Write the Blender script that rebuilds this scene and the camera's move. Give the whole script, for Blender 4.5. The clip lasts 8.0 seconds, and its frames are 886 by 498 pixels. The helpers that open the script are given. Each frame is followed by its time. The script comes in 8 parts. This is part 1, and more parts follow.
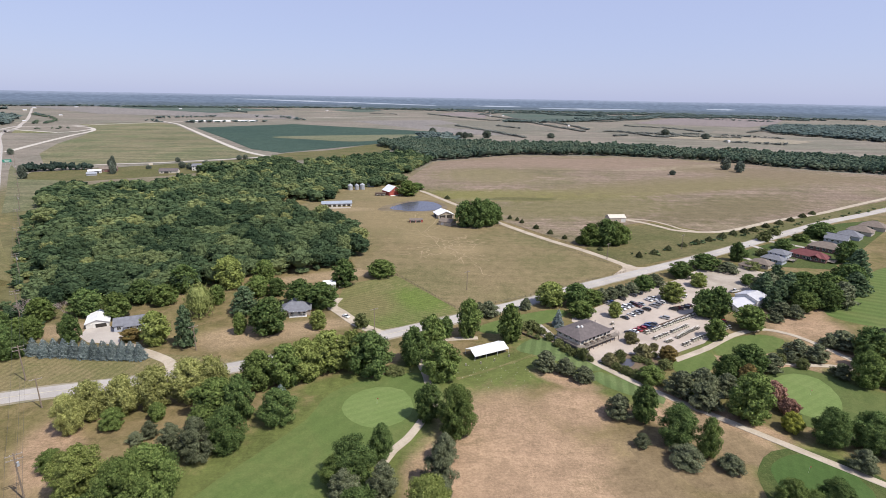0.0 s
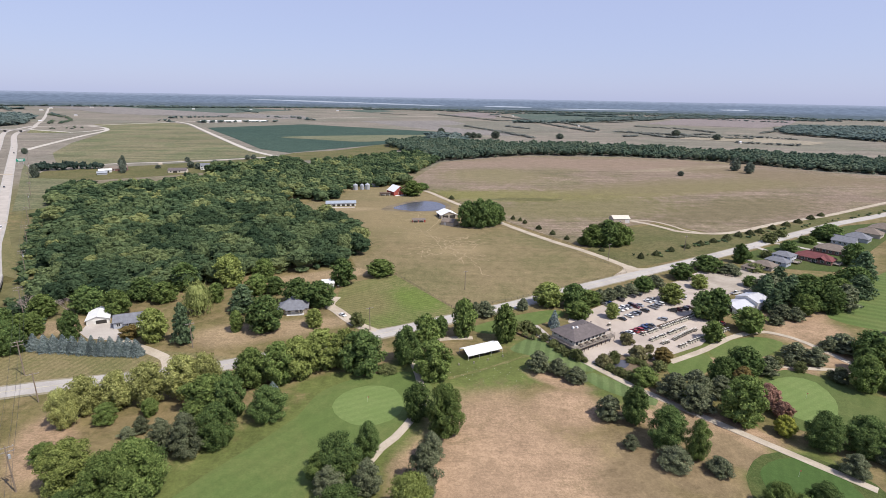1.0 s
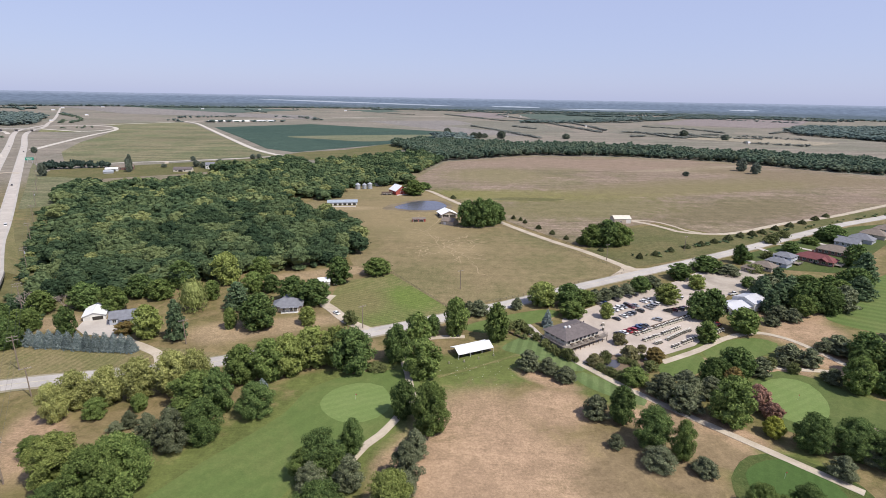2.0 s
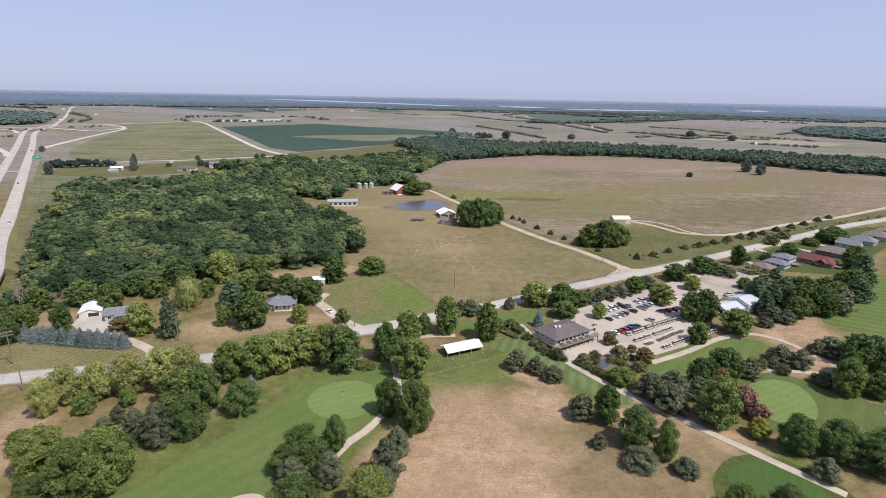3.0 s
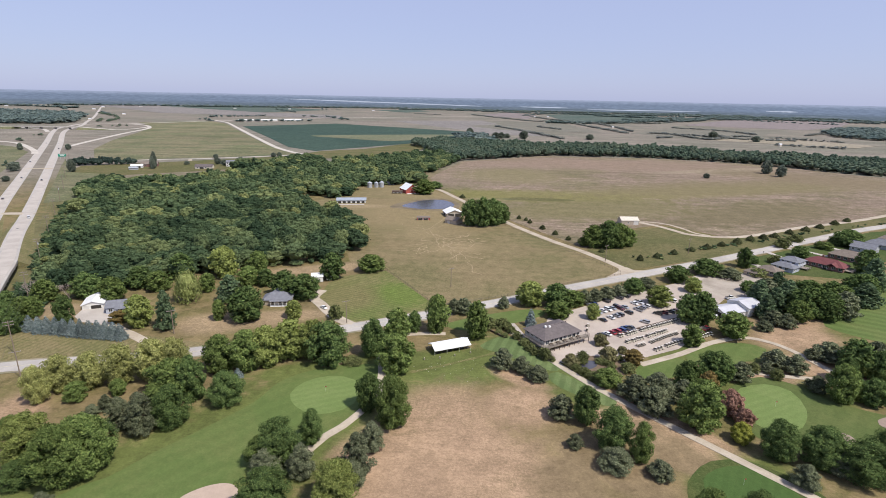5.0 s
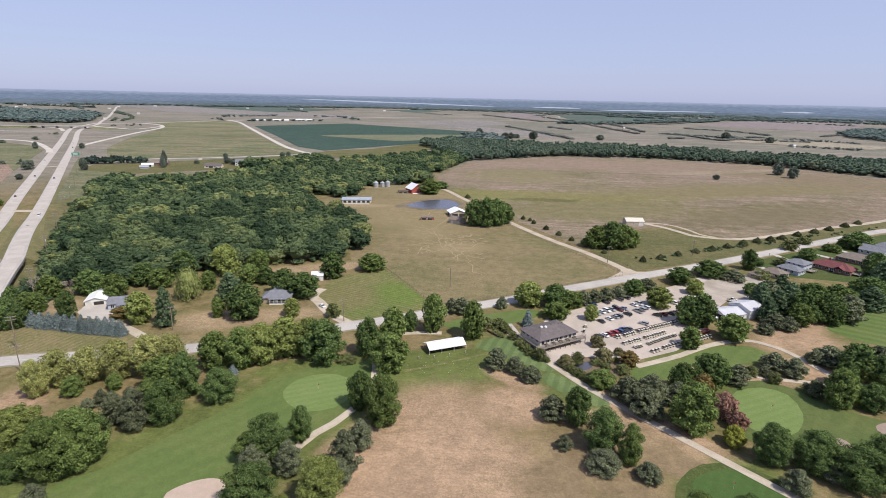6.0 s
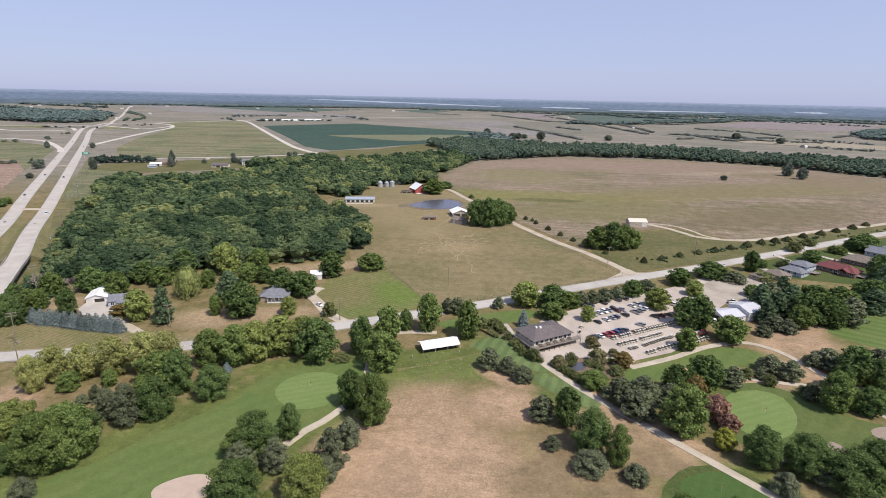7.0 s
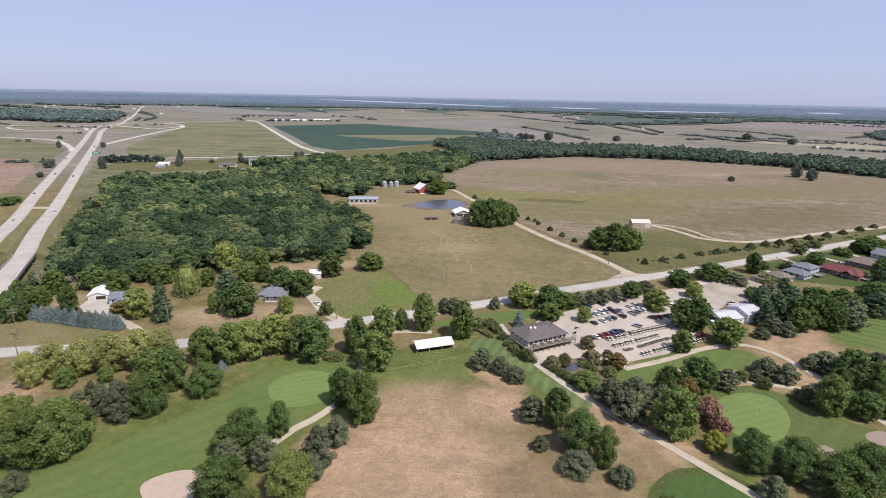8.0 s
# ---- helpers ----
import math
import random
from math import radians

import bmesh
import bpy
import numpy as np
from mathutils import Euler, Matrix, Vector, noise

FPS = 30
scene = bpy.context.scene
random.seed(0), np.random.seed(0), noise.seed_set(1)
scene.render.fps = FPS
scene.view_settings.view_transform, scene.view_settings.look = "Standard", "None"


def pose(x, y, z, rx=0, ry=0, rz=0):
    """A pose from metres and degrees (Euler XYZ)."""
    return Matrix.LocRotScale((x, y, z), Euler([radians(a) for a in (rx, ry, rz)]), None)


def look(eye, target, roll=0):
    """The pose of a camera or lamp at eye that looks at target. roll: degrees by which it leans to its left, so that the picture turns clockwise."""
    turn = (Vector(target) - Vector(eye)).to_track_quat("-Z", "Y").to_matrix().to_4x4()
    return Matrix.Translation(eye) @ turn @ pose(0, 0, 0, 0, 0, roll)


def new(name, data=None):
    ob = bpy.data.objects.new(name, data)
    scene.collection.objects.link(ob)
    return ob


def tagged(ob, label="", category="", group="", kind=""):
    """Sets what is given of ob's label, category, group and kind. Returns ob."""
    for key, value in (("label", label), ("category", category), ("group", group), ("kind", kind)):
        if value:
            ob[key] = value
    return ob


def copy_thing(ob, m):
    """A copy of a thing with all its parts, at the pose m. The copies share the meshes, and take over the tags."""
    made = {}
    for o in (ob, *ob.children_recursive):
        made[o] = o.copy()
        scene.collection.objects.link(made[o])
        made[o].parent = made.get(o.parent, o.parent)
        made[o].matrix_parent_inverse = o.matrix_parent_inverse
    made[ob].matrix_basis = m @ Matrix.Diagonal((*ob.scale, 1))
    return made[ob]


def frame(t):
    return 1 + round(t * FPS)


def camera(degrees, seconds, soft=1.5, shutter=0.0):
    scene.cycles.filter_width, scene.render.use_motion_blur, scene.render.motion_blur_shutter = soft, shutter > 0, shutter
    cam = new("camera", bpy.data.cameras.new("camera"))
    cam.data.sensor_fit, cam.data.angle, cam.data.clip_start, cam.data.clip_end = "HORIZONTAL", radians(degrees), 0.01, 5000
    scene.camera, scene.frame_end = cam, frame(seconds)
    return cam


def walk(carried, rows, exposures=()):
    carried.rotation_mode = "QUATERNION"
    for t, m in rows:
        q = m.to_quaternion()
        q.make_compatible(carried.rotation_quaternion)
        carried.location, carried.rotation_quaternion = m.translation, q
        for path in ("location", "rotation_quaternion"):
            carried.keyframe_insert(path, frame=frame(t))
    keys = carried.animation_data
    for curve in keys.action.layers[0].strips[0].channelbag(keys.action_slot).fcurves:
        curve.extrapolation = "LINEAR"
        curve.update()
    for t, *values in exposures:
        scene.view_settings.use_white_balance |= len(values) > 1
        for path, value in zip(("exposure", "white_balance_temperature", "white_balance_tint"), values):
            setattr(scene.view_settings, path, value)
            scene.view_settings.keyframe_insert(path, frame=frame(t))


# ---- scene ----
cam = camera(81.3, 8.0, 0.8)
PATH = [
    (0, (2.168, -0.896, 85.901), (2.193, 1.023, 85.337), 1.0),
    (0.5, (4.957, -1.055, 85.771), (4.964, 0.864, 85.208), 1.0),
    (1, (7.753, -1.24, 85.793), (7.738, 0.679, 85.23), 1.0),
    (1.5, (10.569, -1.266, 85.591), (10.537, 0.653, 85.028), 1.0),
    (3, (19.353, -1.938, 85.322), (19.281, -0.021, 84.759), 1.1),
    (3.5, (22.209, -2.007, 85.286), (22.119, -0.09, 84.723), 1.1),
    (4, (24.955, -1.973, 85.193), (24.842, -0.057, 84.629), 1.1),
    (4.5, (27.692, -2.013, 85.076), (27.56, -0.099, 84.512), 1.1),
    (6, (35.685, -1.624, 84.866), (35.491, 0.285, 84.302), 1.2),
    (6.5, (38.273, -1.452, 84.8), (38.06, 0.455, 84.236), 1.2),
    (7, (40.812, -1.239, 84.796), (40.583, 0.666, 84.232), 1.2),
    (7.5, (43.473, -1.092, 84.77), (43.227, 0.811, 84.206), 1.2),
    (8, (45.905, -1.017, 84.906), (45.641, 0.884, 84.342), 1.2),
]
U = 1.18                       # metres for one unit of the plan
walk(cam, [(t, look(Vector(eye) * U, Vector(target) * U, roll)) for t, eye, target, roll in PATH], [(0, 0.0), (1.6, 0.0), (3.0, -0.06), (8, -0.06)])

# ---- sky and sun ----
SUN_AZ, SUN_EL = radians(122), radians(56)          # azimuth clockwise from +y
world = bpy.data.worlds.new("sky")
scene.world = world
world.use_nodes = True
wt = world.node_tree
wt.nodes.clear()
sky = wt.nodes.new("ShaderNodeTexSky")
sky.sky_type, sky.sun_disc = "NISHITA", False
sky.sun_elevation, sky.sun_rotation = SUN_EL, SUN_AZ
sky.altitude, sky.air_density, sky.dust_density, sky.ozone_density = 250, 1.0, 1.0, 4.0
back = wt.nodes.new("ShaderNodeBackground")
back.inputs["Strength"].default_value = 0.13
wout = wt.nodes.new("ShaderNodeOutputWorld")
haze = wt.nodes.new("ShaderNodeMix")                # summer haze whitens the sky
haze.data_type = "RGBA"
rim = wt.nodes.new("ShaderNodeMapRange")            # thick towards the bright rim, thin overhead
for key, v in (("From Min", 0.9), ("From Max", 2.2), ("To Min", 0.12), ("To Max", 0.74)):
    rim.inputs[key].default_value = v
wt.links.new(sky.outputs[0], rim.inputs["Value"])
wt.links.new(rim.outputs[0], haze.inputs[0])
haze.inputs[7].default_value = (4.05, 4.45, 6.75, 1)
wt.links.new(sky.outputs[0], haze.inputs[6])
wt.links.new(haze.outputs[2], back.inputs["Color"])
wt.links.new(back.outputs[0], wout.inputs["Surface"])

lamp = bpy.data.lights.new("sun", "SUN")
lamp.energy, lamp.angle, lamp.color = 4.85, radians(0.6), (1.0, 0.94, 0.835)
sun = new("sun", lamp)
sun.matrix_basis = look((300 * math.sin(SUN_AZ) * math.cos(SUN_EL), 300 * math.cos(SUN_AZ) * math.cos(SUN_EL), 300 * math.sin(SUN_EL)), (0, 0, 0))

# ---- materials ----
class Nodes:
    """A short way to write node materials."""

    def __init__(self, name):
        self.mat = bpy.data.materials.new(name)
        self.mat.use_nodes = True
        self.t = self.mat.node_tree
        self.t.nodes.clear()
        self.out = self.t.nodes.new("ShaderNodeOutputMaterial")

    def add(self, kind):
        return self.t.nodes.new(kind)

    def plug(self, socket, value):
        if isinstance(value, bpy.types.NodeSocket):
            self.t.links.new(value, socket)
        elif isinstance(value, (tuple, list)) and socket.type == "RGBA" and len(value) == 3:
            socket.default_value = (*value, 1.0)
        else:
            socket.default_value = value

    def place(self):
        return self.add("ShaderNodeNewGeometry").outputs["Position"]

    def own(self):
        return self.add("ShaderNodeTexCoord").outputs["Object"]

    def island(self):
        return self.add("ShaderNodeNewGeometry").outputs["Random Per Island"]

    def chance(self):
        return self.add("ShaderNodeObjectInfo").outputs["Random"]

    def scaled(self, vec, scale, turn=0.0):
        m = self.add("ShaderNodeMapping")
        self.plug(m.inputs["Vector"], vec)
        m.inputs["Scale"].default_value = scale
        m.inputs["Rotation"].default_value = (0, 0, turn)
        return m.outputs[0]

    def noise(self, vec, scale, detail=4.0, rough=0.55, warp=0.0):
        n = self.add("ShaderNodeTexNoise")
        self.plug(n.inputs["Vector"], vec)
        n.inputs["Scale"].default_value, n.inputs["Detail"].default_value = scale, detail
        n.inputs["Roughness"].default_value, n.inputs["Distortion"].default_value = rough, warp
        return n.outputs["Fac"]

    def stripes(self, vec, scale, warp=0.0):
        n = self.add("ShaderNodeTexWave")
        self.plug(n.inputs["Vector"], vec)
        n.inputs["Scale"].default_value, n.inputs["Distortion"].default_value = scale, warp
        return n.outputs["Fac"]

    def span(self, fac, low, high, to_low=0.0, to_high=1.0):
        n = self.add("ShaderNodeMapRange")
        n.interpolation_type = "SMOOTHSTEP"
        self.plug(n.inputs["Value"], fac)
        for key, v in (("From Min", low), ("From Max", high), ("To Min", to_low), ("To Max", to_high)):
            n.inputs[key].default_value = v
        return n.outputs[0]

    def sum(self, op, a, b):
        n = self.add("ShaderNodeMath")
        n.operation = op
        self.plug(n.inputs[0], a)
        self.plug(n.inputs[1], b)
        return n.outputs[0]

    def mix(self, a, b, fac, blend="MIX"):
        n = self.add("ShaderNodeMix")
        n.data_type, n.blend_type = "RGBA", blend
        self.plug(n.inputs[0], fac)
        self.plug(n.inputs[6], a)
        self.plug(n.inputs[7], b)
        return n.outputs[2]

    def shade(self, colour, fac, amount):
        """Lighter and darker by fac, around 0.5."""
        n = self.add("ShaderNodeHueSaturation")
        self.plug(n.inputs["Color"], colour)
        self.plug(n.inputs["Value"], self.span(fac, 0.25, 0.75, 1 - amount, 1 + amount))
        return n.outputs[0]

    def blob(self, vec, x, y, rx, ry, turn, edge, ragged):
        """1 inside an ellipse of the plan, 0 outside, with a ragged edge."""
        m = self.add("ShaderNodeMapping")
        m.vector_type = "TEXTURE"
        self.plug(m.inputs["Vector"], vec)
        m.inputs["Location"].default_value = (x * U, y * U, 0)
        m.inputs["Rotation"].default_value = (0, 0, radians(turn))
        m.inputs["Scale"].default_value = (rx * U, ry * U, 1000)
        n = self.add("ShaderNodeVectorMath")
        n.operation = "LENGTH"
        self.plug(n.inputs[0], m.outputs[0])
        return self.span(self.sum("ADD", n.outputs["Value"], ragged), 1 + edge, 1 - edge)

    def done(self, colour, rough=0.8, bump=None, height=0.05, metal=0.0, spec=0.3, coat=0.0):
        p = self.add("ShaderNodeBsdfPrincipled")
        self.plug(p.inputs["Base Color"], colour)
        self.plug(p.inputs["Roughness"], rough)
        p.inputs["Metallic"].default_value = metal
        p.inputs["Specular IOR Level"].default_value = spec
        p.inputs["Coat Weight"].default_value = coat
        if bump is not None:
            b = self.add("ShaderNodeBump")
            b.inputs["Distance"].default_value = height
            self.plug(b.inputs["Height"], bump)
            self.plug(p.inputs["Normal"], b.outputs[0])
        self.t.links.new(p.outputs[0], self.out.inputs["Surface"])
        return self.mat


def grass(name, lush, dry, bare, patch=0.03, mid=0.5, fine=1.2, stripe=None, streak=None, bare_from=0.62, spots=(), grit=0.20, lines_by=0.15, drawn=1.0):
    """Turf or pasture: lush and dry patches, thin bare spots, grain; stripe: (metres, degrees) of mowing; streak: degrees of grazing or drill lines."""
    lush, dry, bare = (tuple(0.88 * v for v in c) for c in (lush, dry, bare))
    n = Nodes(name)
    at = n.place()
    big = n.noise(at, patch, 5, 0.6, 0.6)
    small = n.noise(at, patch * 9, 4, 0.65)
    grain = n.noise(at, fine, 3, 0.7)
    col = n.mix(lush, dry, n.span(n.sum("ADD", n.sum("MULTIPLY", big, 0.7), n.sum("MULTIPLY", small, 0.3)), mid - 0.13, mid + 0.13))
    col = n.mix(col, bare, n.span(n.sum("ADD", n.sum("MULTIPLY", small, 0.6), n.sum("MULTIPLY", grain, 0.4)), bare_from, bare_from + 0.13, 0, 0.75))
    if streak is not None:
        lines = n.noise(n.scaled(at, (0.012 * drawn, 0.16 * drawn, 1), radians(streak)), 1.0, 6, 0.68, 1.2)
        col = n.shade(col, lines, lines_by)
        col = n.shade(col, n.noise(at, patch * 30, 5, 0.7), lines_by)
    for x, y, rx, ry, turn, tone in spots:
        col = n.mix(col, tuple(0.88 * v for v in tone), n.sum("MULTIPLY", n.blob(at, x, y, rx, ry, turn, 0.45, n.sum("MULTIPLY", n.sum("SUBTRACT", small, 0.5), 1.6)), 0.8))
    if stripe is not None:
        w = n.stripes(n.scaled(at, (1, 1, 1), radians(stripe[1])), 0.314 / stripe[0], 0.0)
        col = n.shade(col, w, stripe[2])
    col = n.shade(col, small, grit * 0.6)
    col = n.shade(col, grain, grit)
    col = n.shade(col, n.noise(at, fine * 4, 2, 0.7), grit)
    return n.done(col, 0.95, grain, 0.12, spec=0.1)


def leaves(name, dark, light, amount=0.14):
    """Foliage: each clump its own green, each tree its own tint, some light through."""
    n = Nodes(name)
    col = n.mix(dark, light, n.span(n.island(), 0.0, 1.0, 0.02, 1.0))
    col = n.shade(col, n.chance(), amount)
    col = n.shade(col, n.noise(n.place(), 0.35, 2, 0.5), 0.16)
    d = n.add("ShaderNodeBsdfDiffuse")
    n.plug(d.inputs["Color"], col)
    tr = n.add("ShaderNodeBsdfTranslucent")
    n.plug(tr.inputs["Color"], col)
    m = n.add("ShaderNodeMixShader")
    m.inputs[0].default_value = 0.14
    n.t.links.new(d.outputs[0], m.inputs[1])
    n.t.links.new(tr.outputs[0], m.inputs[2])
    n.t.links.new(m.outputs[0], n.out.inputs["Surface"])
    return n.mat


def wood_leaves(name, stops, thin=0.12):
    """Foliage of a whole wood: each tree has its tint, each clump its own value."""
    n = Nodes(name)
    a = n.add("ShaderNodeAttribute")
    a.attribute_name = "tint"
    tint = a.outputs["Fac"]
    ramp = n.add("ShaderNodeValToRGB")
    n.plug(ramp.inputs[0], tint)
    els = ramp.color_ramp.elements
    for k, (p, c) in enumerate(stops):
        e = els[k] if k < 2 else els.new(p)
        e.position, e.color = p, (*c, 1)
    col = n.shade(ramp.outputs[0], n.island(), 0.14)
    d = n.add("ShaderNodeBsdfDiffuse")
    n.plug(d.inputs["Color"], col)
    tr = n.add("ShaderNodeBsdfTranslucent")
    n.plug(tr.inputs["Color"], col)
    m = n.add("ShaderNodeMixShader")
    m.inputs[0].default_value = thin
    n.t.links.new(d.outputs[0], m.inputs[1])
    n.t.links.new(tr.outputs[0], m.inputs[2])
    n.t.links.new(m.outputs[0], n.out.inputs["Surface"])
    return n.mat


def plain(name, colour, rough=0.6, stain=0.12, scale=1.5, bump=0.0, metal=0.0, spec=0.4, each=0.0, coat=0.0):
    """Paint, metal, plastic, stone: colour with stains at two scales."""
    n = Nodes(name)
    at = n.own()
    col = n.shade(colour, n.noise(at, scale, 4, 0.6), stain)
    col = n.shade(col, n.noise(at, scale * 8, 3, 0.7), stain * 0.6)
    if each:
        col = n.shade(col, n.chance(), each)
    return n.done(col, rough, n.noise(at, scale * 12, 3) if bump else None, bump, metal, spec, coat)


def paving(name, light, dark, patch=0.08, crack=0.0, track=None):
    """Asphalt, concrete or gravel: worn patches, fine grain, dark joints or cracks."""
    light, dark = (tuple(0.88 * v for v in c) for c in (light, dark))
    n = Nodes(name)
    at = n.place()
    big = n.noise(at, patch, 5, 0.65, 0.4)
    col = n.mix(dark, light, n.span(big, 0.32, 0.66))
    col = n.shade(col, n.noise(at, 2.2, 3, 0.7), 0.08)
    if crack:
        v = n.add("ShaderNodeTexVoronoi")
        v.feature = "DISTANCE_TO_EDGE"
        n.plug(v.inputs["Vector"], at)
        v.inputs["Scale"].default_value = crack
        col = n.mix(col, dark, n.span(v.outputs["Distance"], 0.02, 0.0, 0, 0.6))
    return n.done(col, 0.9, n.noise(at, 6, 3), 0.01, spec=0.2)

# ---- building helpers ----
from mathutils.geometry import tessellate_polygon


def link(name, mesh, material=None, parent=None, label=""):
    ob = new(name, mesh)
    if material is not None and not mesh.materials:
        mesh.materials.append(material)
    if parent is not None:
        ob.parent = parent
    return tagged(ob, label)


def part(name, bm, material, parent=None, label=""):
    """Links a bmesh as one mesh object, under a thing or a part."""
    mesh = bpy.data.meshes.new(name)
    bm.normal_update()
    bm.to_mesh(mesh)
    bm.free()
    return link(name, mesh, material, parent, label)


def quads(name, co, tint=None):
    """A mesh of loose quads from an array of 4n corners."""
    mesh = bpy.data.meshes.new(name)
    n = len(co) // 4
    mesh.vertices.add(4 * n)
    mesh.vertices.foreach_set("co", np.asarray(co, np.float32).ravel())
    mesh.loops.add(4 * n)
    mesh.loops.foreach_set("vertex_index", np.arange(4 * n, dtype=np.int32))
    mesh.polygons.add(n)
    mesh.polygons.foreach_set("loop_start", np.arange(0, 4 * n, 4, dtype=np.int32))
    if tint is not None:
        a = mesh.attributes.new("tint", "FLOAT", "FACE")
        a.data.foreach_set("value", np.asarray(tint, np.float32))
    mesh.update(calc_edges=True)
    return mesh


def smooth_line(pts, step=6.0, closed=False):
    """Catmull-Rom through the points, evenly enough resampled."""
    p = [Vector((x, y)) * U for x, y in pts]
    n = len(p)
    out = []
    for i in range(n if closed else n - 1):
        if closed:
            a, b, c, d = p[i - 1], p[i], p[(i + 1) % n], p[(i + 2) % n]
        else:
            a, b, c, d = p[max(i - 1, 0)], p[i], p[i + 1], p[min(i + 2, n - 1)]
        k = max(2, int((c - b).length / step))
        for j in range(k):
            s = j / k
            out.append(0.5 * (2 * b + (c - a) * s + (2 * a - 5 * b + 4 * c - d) * s * s + (3 * b - a - 3 * c + d) * s ** 3))
    if not closed:
        out.append(p[-1])
    return out


def sheet(name, outline, z, material, kind="structure", label="", category="", smooth=True, step=4.0, wobble=0.0):
    """A thin sheet of ground cover over an outline."""
    pts = smooth_line(outline, step, True) if smooth else [Vector(q) * U for q in outline]
    if wobble:
        pts = [q + Vector((noise.noise((q.x * 0.15, q.y * 0.15, 3.1)), noise.noise((q.x * 0.15, q.y * 0.15, 9.7)))) * wobble for q in pts]
    bm = bmesh.new()
    vs = [bm.verts.new((q.x, q.y, z)) for q in pts]
    for a, b, c in tessellate_polygon([[Vector((q.x, q.y, 0)) for q in pts]]):
        up = (pts[b] - pts[a]).cross(pts[c] - pts[a]) > 0
        bm.faces.new((vs[a], vs[b], vs[c]) if up else (vs[c], vs[b], vs[a]))
    ob = part(name, bm, material)
    return tagged(ob, label, category, "", kind)


def ribbon(name, pts, width, z, material, label="", category="road", step=6.0, edge=0.0, kind="structure", lift=None):
    """A road or path along a smooth line, slightly domed, with a little thickness."""
    line = smooth_line(pts, step)
    width *= U
    bm = bmesh.new()
    rows = []
    flat_z = z
    for i, q in enumerate(line):
        d = (line[min(i + 1, len(line) - 1)] - line[max(i - 1, 0)]).normalized()
        s = Vector((d.y, -d.x))
        z = flat_z + (lift(q.y / U) if lift else 0.0)
        w = width / 2 + (noise.noise((q.x * 0.2, q.y * 0.2, 1.0)) * edge)
        row = [bm.verts.new((*(q - s * w), z - 0.15)), bm.verts.new((*(q - s * w), z)), bm.verts.new((*q, z + 0.006 * width)), bm.verts.new((*(q + s * w), z)), bm.verts.new((*(q + s * w), z - 0.15))]
        if rows:
            for k in range(4):
                bm.faces.new((rows[-1][k], rows[-1][k + 1], row[k + 1], row[k]))
        rows.append(row)
    bmesh.ops.recalc_face_normals(bm, faces=bm.faces[:])
    ob = part(name, bm, material)
    return tagged(ob, label, category, "", kind)


def box(bm, x0, y0, z0, x1, y1, z1, bevel=0.0):
    """Adds a box to a bmesh."""
    m = Matrix.Translation(((x0 + x1) / 2, (y0 + y1) / 2, (z0 + z1) / 2)) @ Matrix.Diagonal((abs(x1 - x0), abs(y1 - y0), abs(z1 - z0), 1))
    r = bmesh.ops.create_cube(bm, size=1, matrix=m)
    if bevel:
        es = list({e for v in r["verts"] for e in v.link_edges})
        bmesh.ops.bevel(bm, geom=es, offset=bevel, segments=1, affect="EDGES")
    return bm


def tube(bm, a, b, r0, r1, sides=6):
    """Adds a tapered tube from a to b."""
    a, b = Vector(a), Vector(b)
    m = Matrix.Translation((a + b) / 2) @ (b - a).to_track_quat("Z", "Y").to_matrix().to_4x4()
    bmesh.ops.create_cone(bm, cap_ends=True, segments=sides, radius1=r0, radius2=r1, depth=(b - a).length, matrix=m)
    return bm


def slab(bm, corners, thick):
    """Adds a flat plate over coplanar corners, thickened downward along its normal."""
    vs = [bm.verts.new(c) for c in corners]
    f = bm.faces.new(vs)
    f.normal_update()
    n = f.normal.copy()
    if n.z < 0:
        n = -n
    low = [bm.verts.new(Vector(c) - n * thick) for c in corners]
    k = len(corners)
    bm.faces.new(low[::-1])
    for i in range(k):
        bm.faces.new((vs[i], low[i], low[(i + 1) % k], vs[(i + 1) % k]))
    bmesh.ops.recalc_face_normals(bm, faces=bm.faces[:])
    return bm


def site(x, y, turn=0.0, z=0.0):
    """The pose of a thing that is built in units of the plan."""
    return pose(x * U, y * U, z, 0, 0, turn) @ Matrix.Diagonal((U, U, U, 1))


def inside(x, y, poly):
    hit = False
    for (x0, y0), (x1, y1) in zip(poly, poly[1:] + poly[:1]):
        if (y0 > y) != (y1 > y) and x < (x1 - x0) * (y - y0) / (y1 - y0) + x0:
            hit = not hit
    return hit

# ---- ground, fields and water ----
DULL = ((62, 108, 13, 8, -30), (52, 98, 9, 10, 0), (79.2, 115.4, 12, 7, -40), (84.7, 110.0, 10, 6, -40), (69.0, 101.7, 9, 6, -20))   # olive brown turf below the trees of the range


